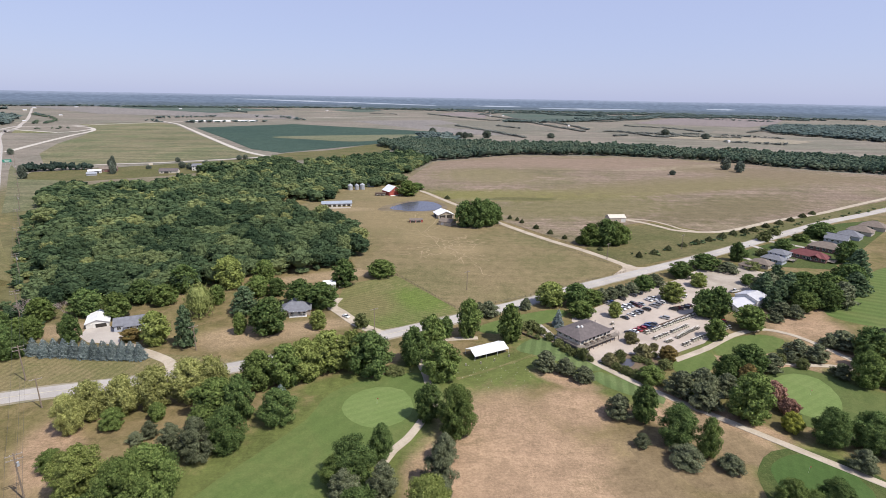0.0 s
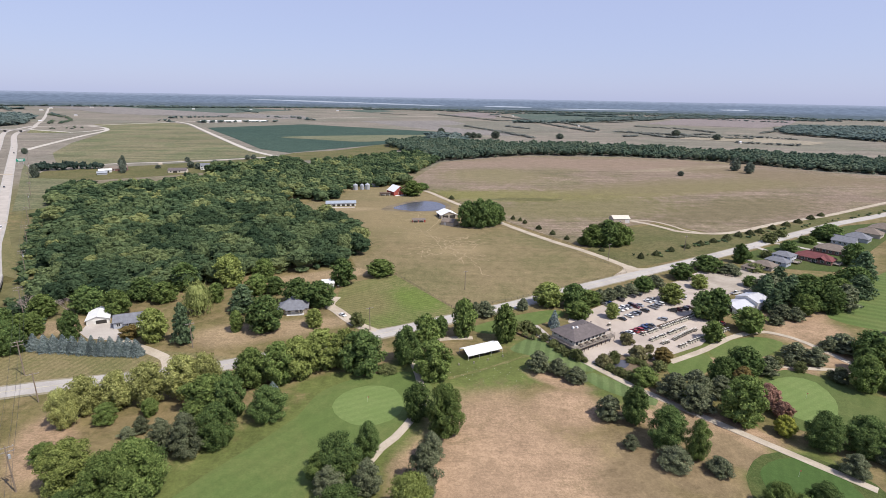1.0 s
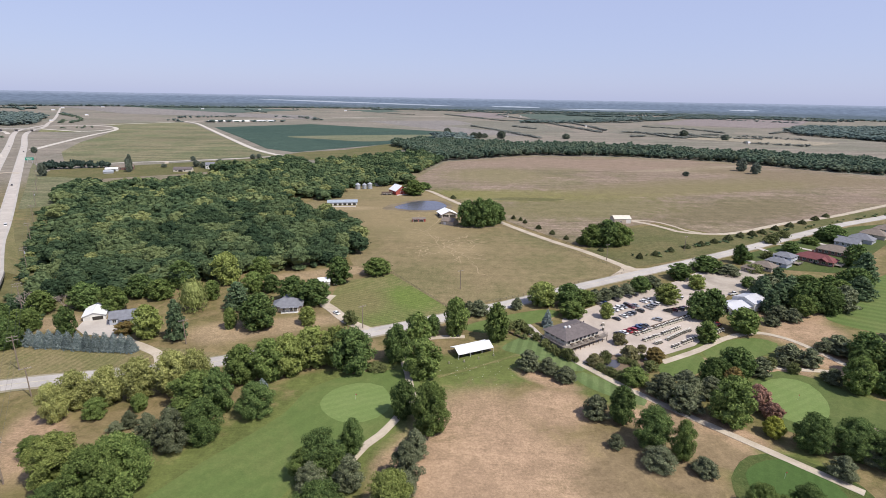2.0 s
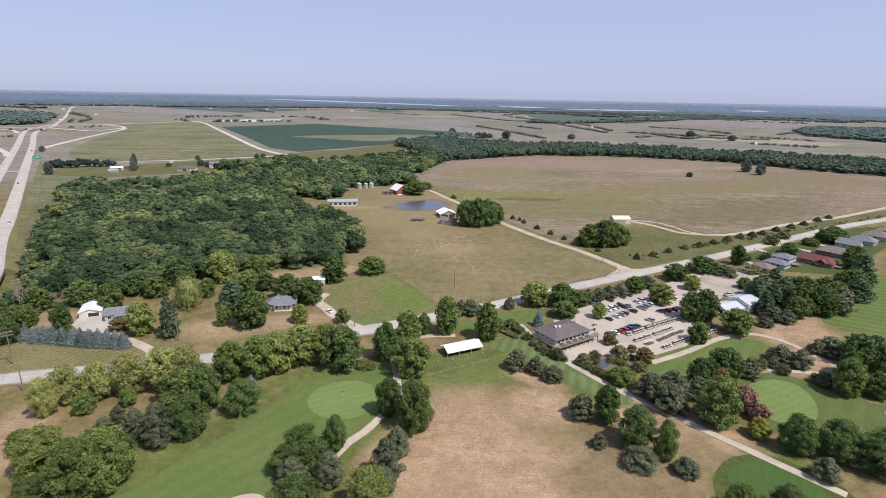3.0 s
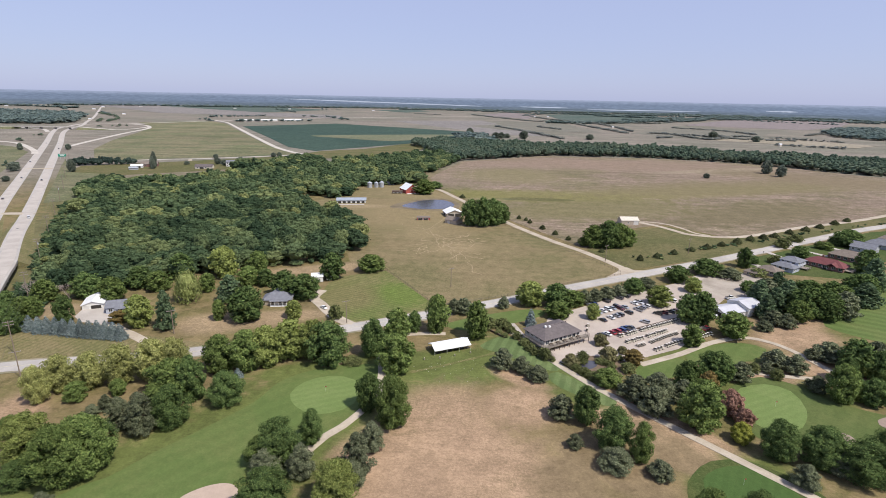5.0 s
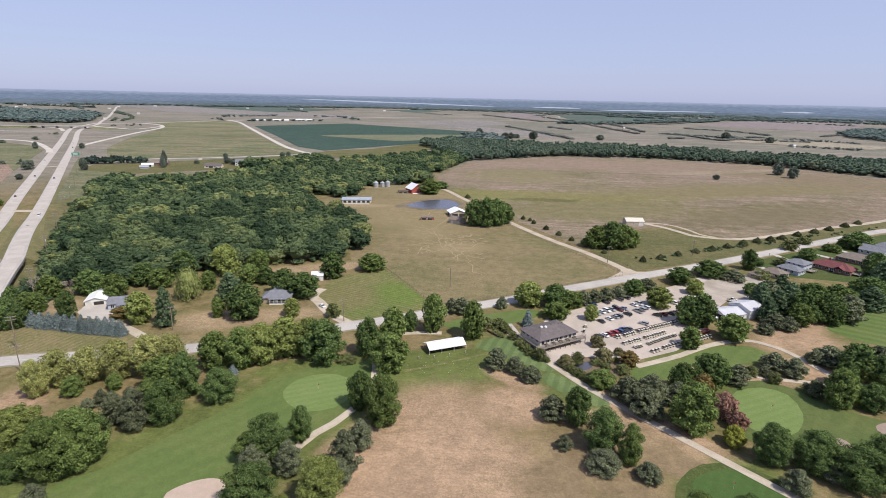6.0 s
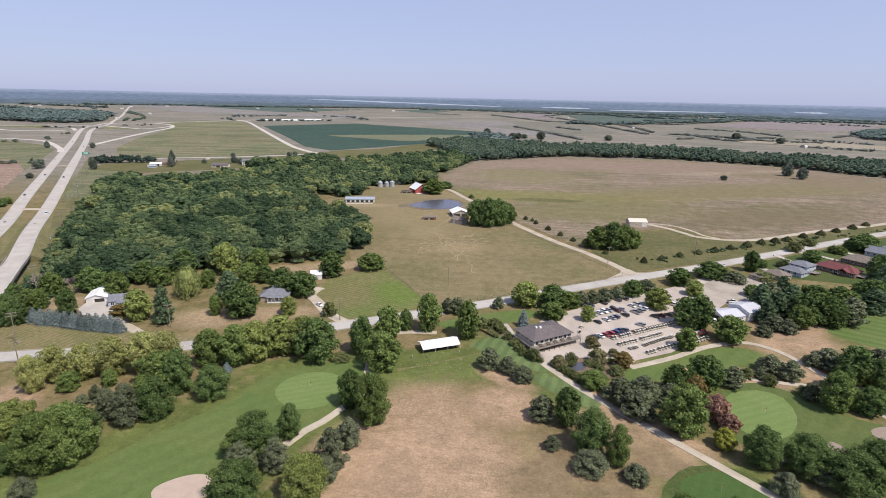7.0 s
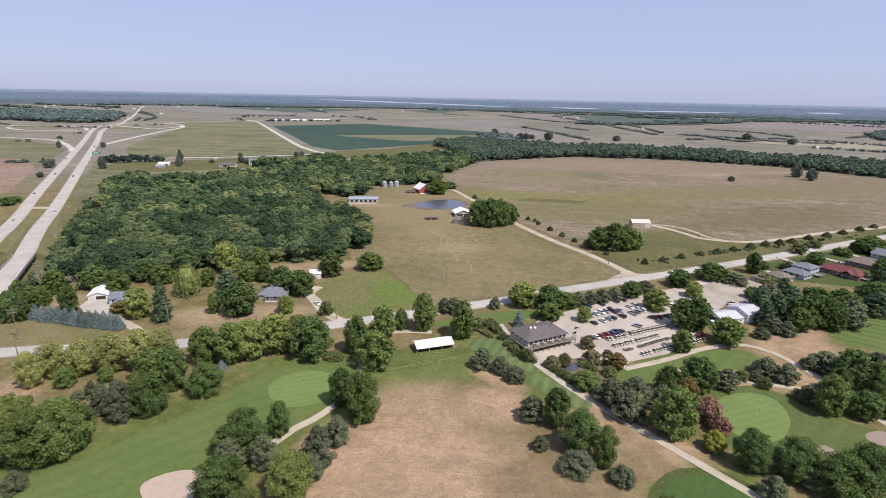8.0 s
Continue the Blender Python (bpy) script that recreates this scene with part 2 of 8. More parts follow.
def ground_material():
    """Dry summer turf near by, hay and stubble greyed by painted haze further out, with the worn and the watered areas
    of the golf course.
    """
    n = Nodes("dry_turf")
    at = n.place()
    big = n.noise(at, 0.022, 5, 0.6, 0.8)
    mid = n.noise(at, 0.16, 5, 0.65, 0.4)
    grain = n.noise(at, 1.3, 3, 0.75)
    ragged = n.sum("MULTIPLY", n.sum("SUBTRACT", mid, 0.5), 1.1)
    green, tan, brown = (0.142, 0.126, 0.052), (0.198, 0.152, 0.080), (0.335, 0.232, 0.152)
    col = n.mix(green, tan, n.span(n.sum("ADD", n.sum("MULTIPLY", big, 0.6), n.sum("MULTIPLY", mid, 0.4)), 0.38, 0.58))
    # haze is put into the colour: farther fields turn greyer and bluer
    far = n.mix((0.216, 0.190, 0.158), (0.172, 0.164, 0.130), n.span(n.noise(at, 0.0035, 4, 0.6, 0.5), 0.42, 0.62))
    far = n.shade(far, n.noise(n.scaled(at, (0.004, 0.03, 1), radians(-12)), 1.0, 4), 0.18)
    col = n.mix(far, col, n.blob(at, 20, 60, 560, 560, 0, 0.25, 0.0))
    # watered grass on the range and between the holes
    for x, y, rx, ry, turn in ((22, 150, 30, 12, 12), (-27, 106, 50, 25, 48), (-60, 84, 24, 12, 30), (-10, 146, 34, 8, 18), (48, 158, 24, 10, -40), (122, 142, 22, 14, 10), (95, 104, 15, 11, 8), (112, 168, 24, 10, 15), (200, 222, 40, 28, 35), (62, 140, 22, 8, -36)):
        col = n.mix(col, (0.114, 0.134, 0.043), n.blob(at, x, y, rx, ry, turn, 0.30, ragged))
    # parched ground
    for x, y, rx, ry, turn in ((20, 112, 17, 26, -12), (33, 98, 20, 20, 0), (8, 92, 10, 14, 0), (44, 130, 10, 10, 0), (82, 115, 13, 7, -42), (88, 122, 12, 4, -40), (70, 124, 10, 5, -40), (-93, 108, 7, 16, 30), (150, 186, 16, 10, 20), (122, 154, 12, 4, 5), (3, 100, 8, 14, 0), (76, 131, 9, 5, -38), (141, 165, 10, 8, 0), (44, 145, 10, 4, -30), (-14, 147, 6, 1.6, 10), (156, 201, 15, 8, 15), (121, 160, 12, 5, -10), (152, 157, 10, 6, 0), (72, 138, 8, 3, -45), (99, 160, 8, 3, 0)):
        col = n.mix(col, brown, n.sum("MULTIPLY", n.blob(at, x, y, rx, ry, turn, 0.35, ragged), n.span(n.sum("ADD", n.sum("MULTIPLY", mid, 0.5), n.sum("MULTIPLY", grain, 0.5)), 0.34, 0.58, 0.62, 1.0)))
    for x, y, rx, ry, turn in ((-212, 256, 26, 110, 38), (-330, 420, 26, 100, 38)):
        col = n.mix(col, (0.132, 0.128, 0.062), n.sum("MULTIPLY", n.blob(at, x, y, rx, ry, turn, 0.30, ragged), 0.8))
    for x, y, rx, ry, turn in DULL:
        col = n.mix(col, (0.212, 0.158, 0.094), n.sum("MULTIPLY", n.blob(at, x, y, rx, ry, turn, 0.35, ragged), 0.85))
    # dry yards and a small ploughed strip
    for x, y, rx, ry, turn in ((-52, 181, 24, 6, 16), (-72, 172, 14, 9, 10), (-58, 176, 18, 7, 16), (-138, 176, 14, 7, 10), (-40, 246, 42, 7, 22)):
        col = n.mix(col, (0.300, 0.222, 0.140), n.sum("MULTIPLY", n.blob(at, x, y, rx, ry, turn, 0.35, ragged), n.span(grain, 0.3, 0.6, 0.45, 0.95)))
    col = n.shade(col, n.noise(at, 0.07, 3, 0.5, 0.5), 0.12)
    col = n.shade(col, mid, 0.13)
    col = n.shade(col, n.noise(at, 0.5, 4, 0.65, 0.8), 0.14)
    col = n.shade(col, grain, 0.14)
    col = n.shade(col, n.noise(at, 5.0, 2, 0.7), 0.15)
    col = n.shade(col, n.noise(n.scaled(at, (0.2, 1.2, 1), radians(62)), 1.0, 4, 0.7, 0.6), 0.09)
    tuft = n.noise(n.scaled(at, (0.9, 2.6, 1), radians(62)), 1.0, 3, 0.6, 0.3)
    col = n.mix(col, (0.43, 0.325, 0.215), n.sum("MULTIPLY", n.span(tuft, 0.60, 0.72), n.sum("MULTIPLY", n.blob(at, 24, 104, 26, 34, -8, 0.4, ragged), 0.6)))
    return n.done(col, 0.95, grain, 0.12, spec=0.1)


bm = bmesh.new()
rings = []
for r in (0, 60, 150, 300, 600, 1200, 2400, 4400, 4880):
    if r == 0:
        rings.append([bm.verts.new((20, 0, 0))])
        continue
    rings.append([bm.verts.new((20 + r * math.cos(a * math.tau / 72), r * math.sin(a * math.tau / 72), 0)) for a in range(72)])
for k in range(72):
    bm.faces.new((rings[0][0], rings[1][k], rings[1][(k + 1) % 72]))
    for a, b in zip(rings[1:], rings[2:]):
        bm.faces.new((a[k], b[k], b[(k + 1) % 72], a[(k + 1) % 72]))
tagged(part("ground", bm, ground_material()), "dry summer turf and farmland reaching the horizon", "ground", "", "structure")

m_fairway = grass("fairway_turf", (0.118, 0.166, 0.052), (0.150, 0.180, 0.063), (0.19, 0.19, 0.085), 0.05, 0.54, 1.6, (6.5, 38, 0.03), bare_from=0.68, grit=0.09)
m_apron = grass("apron_turf", (0.104, 0.138, 0.046), (0.132, 0.156, 0.056), (0.20, 0.19, 0.085), 0.05, 0.54, 1.6, (6.5, 38, 0.03), bare_from=0.66, grit=0.10)
m_deep = grass("deep_green_turf", (0.072, 0.124, 0.037), (0.088, 0.140, 0.044), (0.15, 0.17, 0.07), 0.06, 0.55, 2.2, (3.0, 30, 0.03), bare_from=0.74, grit=0.07)
m_rough = grass("rough_turf", (0.070, 0.100, 0.032), (0.096, 0.112, 0.040), (0.20, 0.16, 0.08), 0.06, 0.52, 1.4)
m_green = grass("putting_turf", (0.168, 0.232, 0.078), (0.192, 0.250, 0.090), (0.21, 0.25, 0.10), 0.08, 0.55, 2.5, (3.0, 62, 0.028), bare_from=0.75, grit=0.06)
m_tee = grass("tee_turf", (0.122, 0.170, 0.066), (0.160, 0.205, 0.084), (0.19, 0.20, 0.09), 0.08, 0.55, 2.0, (4.2, 15, 0.11), bare_from=0.72, grit=0.08)
m_pasture = grass("pasture", (0.178, 0.158, 0.078), (0.235, 0.186, 0.104), (0.360, 0.275, 0.165), 0.020, 0.47, 0.9, None, 20, 0.70, ((-20, 380, 40, 50, 0, (0.27, 0.212, 0.118)), (0, 470, 60, 30, 0, (0.27, 0.215, 0.12)), (15, 289, 15, 10, 20, (0.30, 0.235, 0.135)), (-9, 322, 12, 14, 0, (0.27, 0.215, 0.12)), (-70, 398, 22, 7, 8, (0.32, 0.25, 0.15))), grit=0.19, lines_by=0.10)
m_hay = grass("hayfield", (0.188, 0.164, 0.096), (0.256, 0.196, 0.150), (0.330, 0.252, 0.204), 0.010, 0.46, 0.5, None, 12, 0.64, ((70, 470, 120, 30, 5, (0.196, 0.188, 0.064)), (230, 520, 150, 26, 22, (0.200, 0.182, 0.074)), (70, 452, 26, 5, 5, (0.12, 0.125, 0.07)), (250, 425, 110, 34, 31, (0.165, 0.140, 0.078)), (330, 700, 90, 14, 25, (0.34, 0.29, 0.20)), (120, 420, 90, 40, 20, (0.185, 0.165, 0.080)), (300, 560, 200, 40, 20, (0.21, 0.175, 0.10)), (60, 600, 60, 60, 0, (0.22, 0.19, 0.105)), (200, 730, 190, 60, 5, (0.270, 0.200, 0.152)), (420, 640, 110, 50, -30, (0.215, 0.170, 0.110))), grit=0.20, lines_by=0.26, drawn=0.6)
m_hay_green = grass("meadow_margin", (0.112, 0.116, 0.048), (0.165, 0.145, 0.070), (0.22, 0.18, 0.10), 0.03, 0.5, 0.9)
m_crop = grass("young_crop", (0.138, 0.165, 0.053), (0.188, 0.176, 0.078), (0.24, 0.19, 0.11), 0.035, 0.5, 1.2, (2.3, -68, 0.085), grit=0.24, spots=((-4, 212, 9, 16, 35, (0.135, 0.185, 0.045)), (-28, 206, 12, 16, 20, (0.185, 0.165, 0.075))))
m_soy = grass("soybean_field", (0.048, 0.082, 0.066), (0.060, 0.096, 0.074), (0.09, 0.12, 0.075), 0.006, 0.5, 0.2, None, 35, bare_from=0.75)
m_lawn = grass("lawn", (0.168, 0.160, 0.070), (0.230, 0.190, 0.100), (0.310, 0.225, 0.125), 0.07, 0.48, 1.3, (2.6, 12, 0.08))
m_tilled = grass("tilled_soil", (0.255, 0.180, 0.138), (0.305, 0.222, 0.175), (0.35, 0.26, 0.20), 0.02, 0.5, 0.6, None, 40, lines_by=0.25)
m_verge_grass = grass("ramp_grass", (0.142, 0.152, 0.082), (0.190, 0.180, 0.108), (0.25, 0.21, 0.14), 0.012, 0.5, 0.4, None, 12, lines_by=0.25, drawn=0.3)
m_sand = plain("bunker_sand", (0.44, 0.345, 0.28), 0.95, 0.06, 0.5, 0.04, spec=0.1)
m_sand_dark = plain("coarse_bunker_sand", (0.29, 0.225, 0.19), 0.95, 0.08, 0.5, 0.04, spec=0.1)
# distance haze is put into both colours, greyer and bluer than near fields
m_hazed_field = grass("far_stubble", (0.224, 0.206, 0.194), (0.256, 0.234, 0.220), (0.295, 0.26, 0.235), 0.004, 0.5, 0.1, None, 14)
m_hazed_crop = grass("far_crop", (0.085, 0.120, 0.100), (0.115, 0.140, 0.118), (0.16, 0.16, 0.12), 0.004, 0.5, 0.1, None, 14)

sheet("pasture", [(-40, 256), (-66, 330), (-112, 396), (-96, 486), (-72, 500), (-38, 502), (6, 450), (34, 378), (47, 353), (89, 290), (106, 262), (74, 236), (45, 217), (12, 200), (-9, 230)], 0.05, m_pasture, label="grazed dry pasture with trodden cattle tracks", category="pasture", smooth=False)
sheet("hayfield", [(-14, 492), (-30, 560), (-4, 719), (119, 822), (286, 830), (423, 785), (500, 690), (640, 600), (640, 575), (312, 405), (253, 375), (190, 340), (160, 372), (115, 345), (92, 300), (52, 362), (9, 452)], 0.05, m_hay, label="wide dry brown hayfield in front of the woods", category="field", smooth=False)
sheet("meadow_margin", [(92, 296), (115, 340), (160, 366), (190, 337), (255, 372), (340, 422), (620, 592), (640, 580), (390, 432), (300, 380), (215, 327), (160, 290), (108, 262)], 0.09, m_hay_green, label="rough green verge beside the county road", category="verge", smooth=False, wobble=0.0)
sheet("crop_plot", [(-40, 196), (-41, 222), (-37, 232), (-18, 243), (10, 203), (14, 197), (-6, 184), (-17, 179), (-28, 186)], 0.06, m_crop, label="small plot of green crop in narrow rows", category="field", smooth=False)
sheet("soybean_field", [(-625, 1370), (-440, 1620), (10, 1360), (0, 1150), (-98, 1000), (-238, 800), (-300, 850), (-422, 1050)], 0.25, m_soy, label="deep green soybean field beyond the woods", category="field", smooth=False)
sheet("field_margin", [(-243, 757), (-230, 800), (-171, 857), (-130, 950), (-87, 1158), (-30, 1266), (-20, 1062), (-90, 835), (-150, 721), (-217, 700)], 0.22, m_hay_green, label="green grass margin below the soybean field", category="field", smooth=False)
sheet("grass_waterway", [(-345, 1110), (-200, 1190), (-40, 1250), (-60, 1180), (-150, 1030), (-260, 1060)], 0.5, grass("pale_waterway", (0.160, 0.172, 0.105), (0.190, 0.188, 0.122), (0.22, 0.20, 0.14), 0.01, 0.5, 0.4, None, 12), label="pale grass strip through the soybean field", category="field", smooth=True)
sheet("meadow", [(-405, 648), (-350, 674), (-287, 717), (-245, 752), (-300, 812), (-365, 905), (-600, 1275), (-735, 1490), (-840, 1600), (-960, 1430), (-815, 1270), (-715, 1070), (-640, 890), (-560, 740), (-450, 600)], 0.2, grass("meadow_grass", (0.140, 0.152, 0.080), (0.215, 0.192, 0.118), (0.27, 0.235, 0.155), 0.011, 0.49, 0.3, None, 12, lines_by=0.30, drawn=0.28), label="pale green meadow beside the interchange", category="field", smooth=False)
sheet("house_meadow", [(-440, 565), (-395, 600), (-290, 690), (-235, 740), (-215, 700), (-235, 610), (-290, 555), (-350, 510), (-420, 520)], 0.2, m_hay_green, label="green grass around the far farmsteads", category="field", smooth=False)
sheet("interchange_grass", [(-505, 470), (-478, 500), (-560, 610), (-612, 682), (-690, 742), (-829, 800), (-1000, 812), (-900, 600), (-700, 565)], 0.14, m_verge_grass, label="mown green grass beside the sliding ramp", category="field", smooth=False)
sheet("highway_verge", [(-312, 366), (-377, 452), (-472, 575), (-505, 620), (-430, 540), (-359, 534), (-330, 470), (-296, 382)], 0.16, m_verge_grass, label="green grass between the highway and the wood", category="verge", smooth=False)
sheet("tilled_field", [(-380, 375), (-480, 500), (-560, 570), (-720, 560), (-760, 420), (-520, 300)], 0.15, m_tilled, label="bare reddish tilled field beyond the highway", category="field", smooth=False)
sheet("lawn", [(-150, 136), (-148, 156), (-139, 162), (-98, 160), (-80, 158), (-66, 156), (-66, 151), (-100, 140), (-125, 135)], 0.05, m_lawn, label="mown lawn with dry stripes beside the road", category="lawn", smooth=False)
sheet("house_lawn", [(175, 268), (215, 262), (262, 300), (330, 360), (345, 388), (300, 372), (220, 318), (178, 290)], 0.06, m_rough, label="watered green lawns behind the row of houses", category="lawn", smooth=False)
sheet("far_stubble", [(-2400, 3000), (-2100, 3250), (-1030, 2430), (-630, 2310), (-500, 1950), (-1345, 2130), (-2010, 2750)], 0.6, m_hazed_field, label="pale stubble field beyond the interchange", category="field", smooth=False)
sheet("far_crop", [(-2100, 3250), (-1500, 3600), (-900, 3100), (-1030, 2430)], 0.6, m_hazed_crop, label="far dark green crop field", category="field", smooth=False)
sheet("far_crop", [(500, 3300), (640, 3650), (1060, 3650), (1000, 2900), (780, 2590)], 0.6, m_hazed_crop, label="far dark green crop field", category="field", smooth=False)
sheet("far_crop", [(-700, 3300), (-500, 3700), (-330, 3300), (-420, 2900)], 0.6, m_hazed_crop, label="far grey green crop field", category="field", smooth=False)

sheet("fairway", [(-62, 66), (-60, 83), (-53, 90), (-48, 99), (-40, 111), (-33, 123), (-29, 136), (-16, 146), (-2, 148), (4, 140), (5, 128), (-1, 121), (-6, 112), (-14, 105), (-21, 98), (-24, 90), (-31, 80), (-33, 66)], 0.05, m_fairway, label="smooth green fairway with mowing lines", category="fairway")
sheet("putting_green", [(-24.4, 128), (-22.5, 135), (-15.7, 139.5), (-7.4, 138), (-3.8, 129), (-6.8, 122), (-13.9, 119), (-20.5, 122)], 0.10, m_green, label="pale smooth oval putting green", category="putting green")
sheet("green_surround", [(104, 136), (110, 148), (122, 155), (132, 150), (136, 143), (147, 137), (175, 128), (175, 118), (150, 112), (138, 112), (130, 116), (125, 122), (117, 121), (109, 120), (103, 125)], 0.05, m_apron, label="mown green apron around the striped green", category="fairway")
sheet("putting_green", [(107, 140), (112, 147), (121, 150.5), (127, 147), (126, 137), (120, 128), (113, 124.5), (108.5, 127), (106, 132)], 0.10, m_green, label="pale striped putting green beside the cart path", category="putting green")
sheet("tee_surround", [(79, 99), (82.5, 105.5), (89, 111), (98, 112), (104.5, 108), (110, 101), (106, 88), (80, 88)], 0.05, m_rough, label="darker green turf around the lowest green", category="fairway")
sheet("putting_green", [(83.5, 101), (86, 106), (92.5, 109.5), (99, 109.5), (103, 105.5), (104, 97), (98, 90), (84, 92)], 0.10, m_deep, label="round green at the edge of the course", category="putting green")
sheet("tee_box", [(53, 147), (56.5, 150.5), (63, 145), (71.5, 138), (70, 132), (63.9, 135), (56, 141)], 0.06, m_tee, label="striped tee box beside the cart path", category="tee")
sheet("tee_box", [(31, 166), (41, 175.5), (48, 166), (54, 158), (57.5, 152.5), (54, 151), (46, 156), (36, 162)], 0.06, m_tee, label="striped tee strip below the clubhouse wall", category="tee")
sheet("practice_green", [(84.5, 158.5), (98, 165.5), (100.8, 161), (93, 151), (82, 150)], 0.06, m_fairway, label="small green lawn below the cart park", category="putting green")
sheet("practice_green", [(102.4, 166.5), (114.6, 176), (127, 180), (134, 176), (128, 169), (114, 161), (105, 160)], 0.06, m_fairway, label="curved strip of green turf beside the path", category="putting green")
sheet("fairway", [(170, 204), (187, 222), (210, 240), (260, 268), (280, 215), (195, 178), (181, 187), (170, 196)], 0.05, grass("striped_turf", (0.118, 0.166, 0.052), (0.146, 0.178, 0.062), (0.19, 0.19, 0.085), 0.05, 0.54, 1.6, (6.0, -62, 0.09), bare_from=0.68, grit=0.09), label="striped fairway behind the wooded strip", category="fairway")
sheet("fairway", [(17.2, 181.4), (21.8, 186.6), (34.8, 194.8), (52.0, 202.2), (57.7, 199.1), (52.0, 192.3), (37.8, 183.2), (25.2, 177.8)], 0.06, m_fairway, label="strip of green turf beside the road", category="fairway")
for pts, text in (
    ([(-33, 84), (-30.5, 88.7), (-25.5, 91), (-21.8, 89.5), (-20.5, 85), (-18.5, 79), (-25, 78)], "wide pale sand bunker beside the fairway"),
    ([(126, 125.2), (129.6, 126.5), (131, 124), (128.8, 120.8), (125.5, 121), (124.8, 123)], "small sand bunker beside the striped green"),
    ([(143, 133.5), (148.5, 136), (151, 133), (147, 129), (142.7, 130)], "sand bunker in the dry rough"),
):
    sheet("sand_bunker", pts, 0.14, m_sand if "wide" in text else m_sand_dark, label=text, category="bunker", kind="", step=1.5)


def water_material():
    n = Nodes("pond_water")
    return n.done((0.085, 0.085, 0.105), 0.2, n.noise(n.place(), 1.1, 3), 0.02, spec=0.5)


m_mud = paving("pond_mud", (0.23, 0.185, 0.12), (0.15, 0.12, 0.08), 0.1)
sheet("pond_bank", [(-45, 401), (-26, 434), (-4, 441), (10, 418), (4, 395), (-22, 391)], 0.09, m_mud, label="trodden muddy bank of the farm pond", category="bank", wobble=2)
sheet("pond", [(-36, 405), (-22, 430), (-5, 435), (6, 416), (0, 399.5), (-21, 396)], 0.14, water_material(), label="still grey blue farm pond in the pasture", category="pond", wobble=1.2)
sheet("marsh_pool", [(52, 452), (70, 446), (98, 448), (110, 456), (84, 460), (60, 460)], 0.13, m_hay_green, label="damp grassy pool in the hayfield", category="pond")

# ---- roads and paths ----
m_concrete = paving("pale_concrete", (0.535, 0.485, 0.44), (0.445, 0.40, 0.36), 0.09)
m_asphalt = paving("worn_asphalt", (0.51, 0.475, 0.445), (0.415, 0.385, 0.36), 0.06)
m_gravel = paving("pale_gravel", (0.53, 0.455, 0.36), (0.40, 0.335, 0.26), 0.12)
m_shoulder = paving("gravel_shoulder", (0.36, 0.31, 0.235), (0.24, 0.22, 0.14), 0.1)
m_lot = paving("parking_lot", (0.545, 0.468, 0.408), (0.425, 0.360, 0.312), 0.055)
m_pale_road = paving("bright_concrete", (0.62, 0.57, 0.51), (0.50, 0.455, 0.40), 0.05)
m_cartpath = paving("cart_path", (0.56, 0.485, 0.395), (0.44, 0.375, 0.295), 0.15)
m_mark = paving("road_paint", (0.66, 0.60, 0.46), (0.5, 0.45, 0.34), 0.4)

COUNTY = [(-190, 102), (-160, 115), (-124, 131), (-100, 138.5), (-66, 149.5), (-17, 175.5), (37, 207), (63, 224.5), (101, 248.5), (160, 285.5), (213, 321), (262, 354), (300, 379), (365, 416), (480, 488), (640, 588)]
ribbon("road_shoulder", COUNTY, 8.6, 0.10, m_shoulder, "gravel shoulders of the county road", "shoulder", 6, 0.7)
ribbon("road", COUNTY, 6.8, 0.17, m_asphalt, "pale worn two lane county road", "road")
ribbon("road_line", COUNTY, 0.22, 0.26, m_mark, "faded centre line on the county road", "road marking")
NORTHBOUND = [(-80, 57), (-110, 97), (-159.4, 163.1), (-172.5, 180.5), (-186.8, 199.8), (-199.9, 217.7), (-221.5, 242.9), (-249.9, 276.6), (-281.5, 317.0), (-321.9, 368.5), (-437.1, 513.5), (-666.5, 802), (-880, 1069), (-1000, 1270), (-1075, 1375), (-1332, 1742), (-2042, 2707)]
SOUTHBOUND = [(-104, 62), (-192, 178), (-228, 222), (-267.2, 271.7), (-294.5, 304.9), (-342.6, 363), (-456.3, 506), (-699.5, 812), (-873, 1027), (-960, 1150), (-1040, 1320)]


def highway_rise(y):
    """Height of the highway, which climbs to its bridge over the county road."""
    v = min(1, max(0, (330 - y) / 118))
    return 4.4 * v * v * (3 - 2 * v)


m_verge = grass("highway_verge", (0.165, 0.158, 0.072), (0.215, 0.185, 0.095), (0.28, 0.22, 0.13), 0.03, 0.5, 0.9)
for line, text in ((NORTHBOUND, "near carriageway of the divided highway"), (SOUTHBOUND, "far carriageway of the divided highway")):
    ribbon("highway_shoulder", line, 8.8, 0.12, m_asphalt, "paved shoulders of the highway", "shoulder", 20, lift=highway_rise)
    ribbon("highway", line, 6.2, 0.24, m_concrete, text, "road", 20, lift=highway_rise)


def strip(line, a, b, low, high):
    """A band along a line of the plan, from a to b metres to its right, between two heights above the highway's rise."""
    bm = bmesh.new()
    last = None
    for i, q in enumerate(line):
        d = (line[min(i + 1, len(line) - 1)] - line[max(i - 1, 0)]).normalized()
        s = Vector((d.y, -d.x))
        z = highway_rise(q.y / U)
        row = [bm.verts.new((*(q + s * o), max(-0.3, z + h))) for o, h in ((a, low), (a, high), (b, high), (b, low))]
        if last is None:
            bm.faces.new(row)
        else:
            for k in range(4):
                bm.faces.new((last[k], last[(k + 1) % 4], row[(k + 1) % 4], row[k]))
        last = row
    bm.faces.new(last[::-1])
    bmesh.ops.recalc_face_normals(bm, faces=bm.faces[:])
    return bm


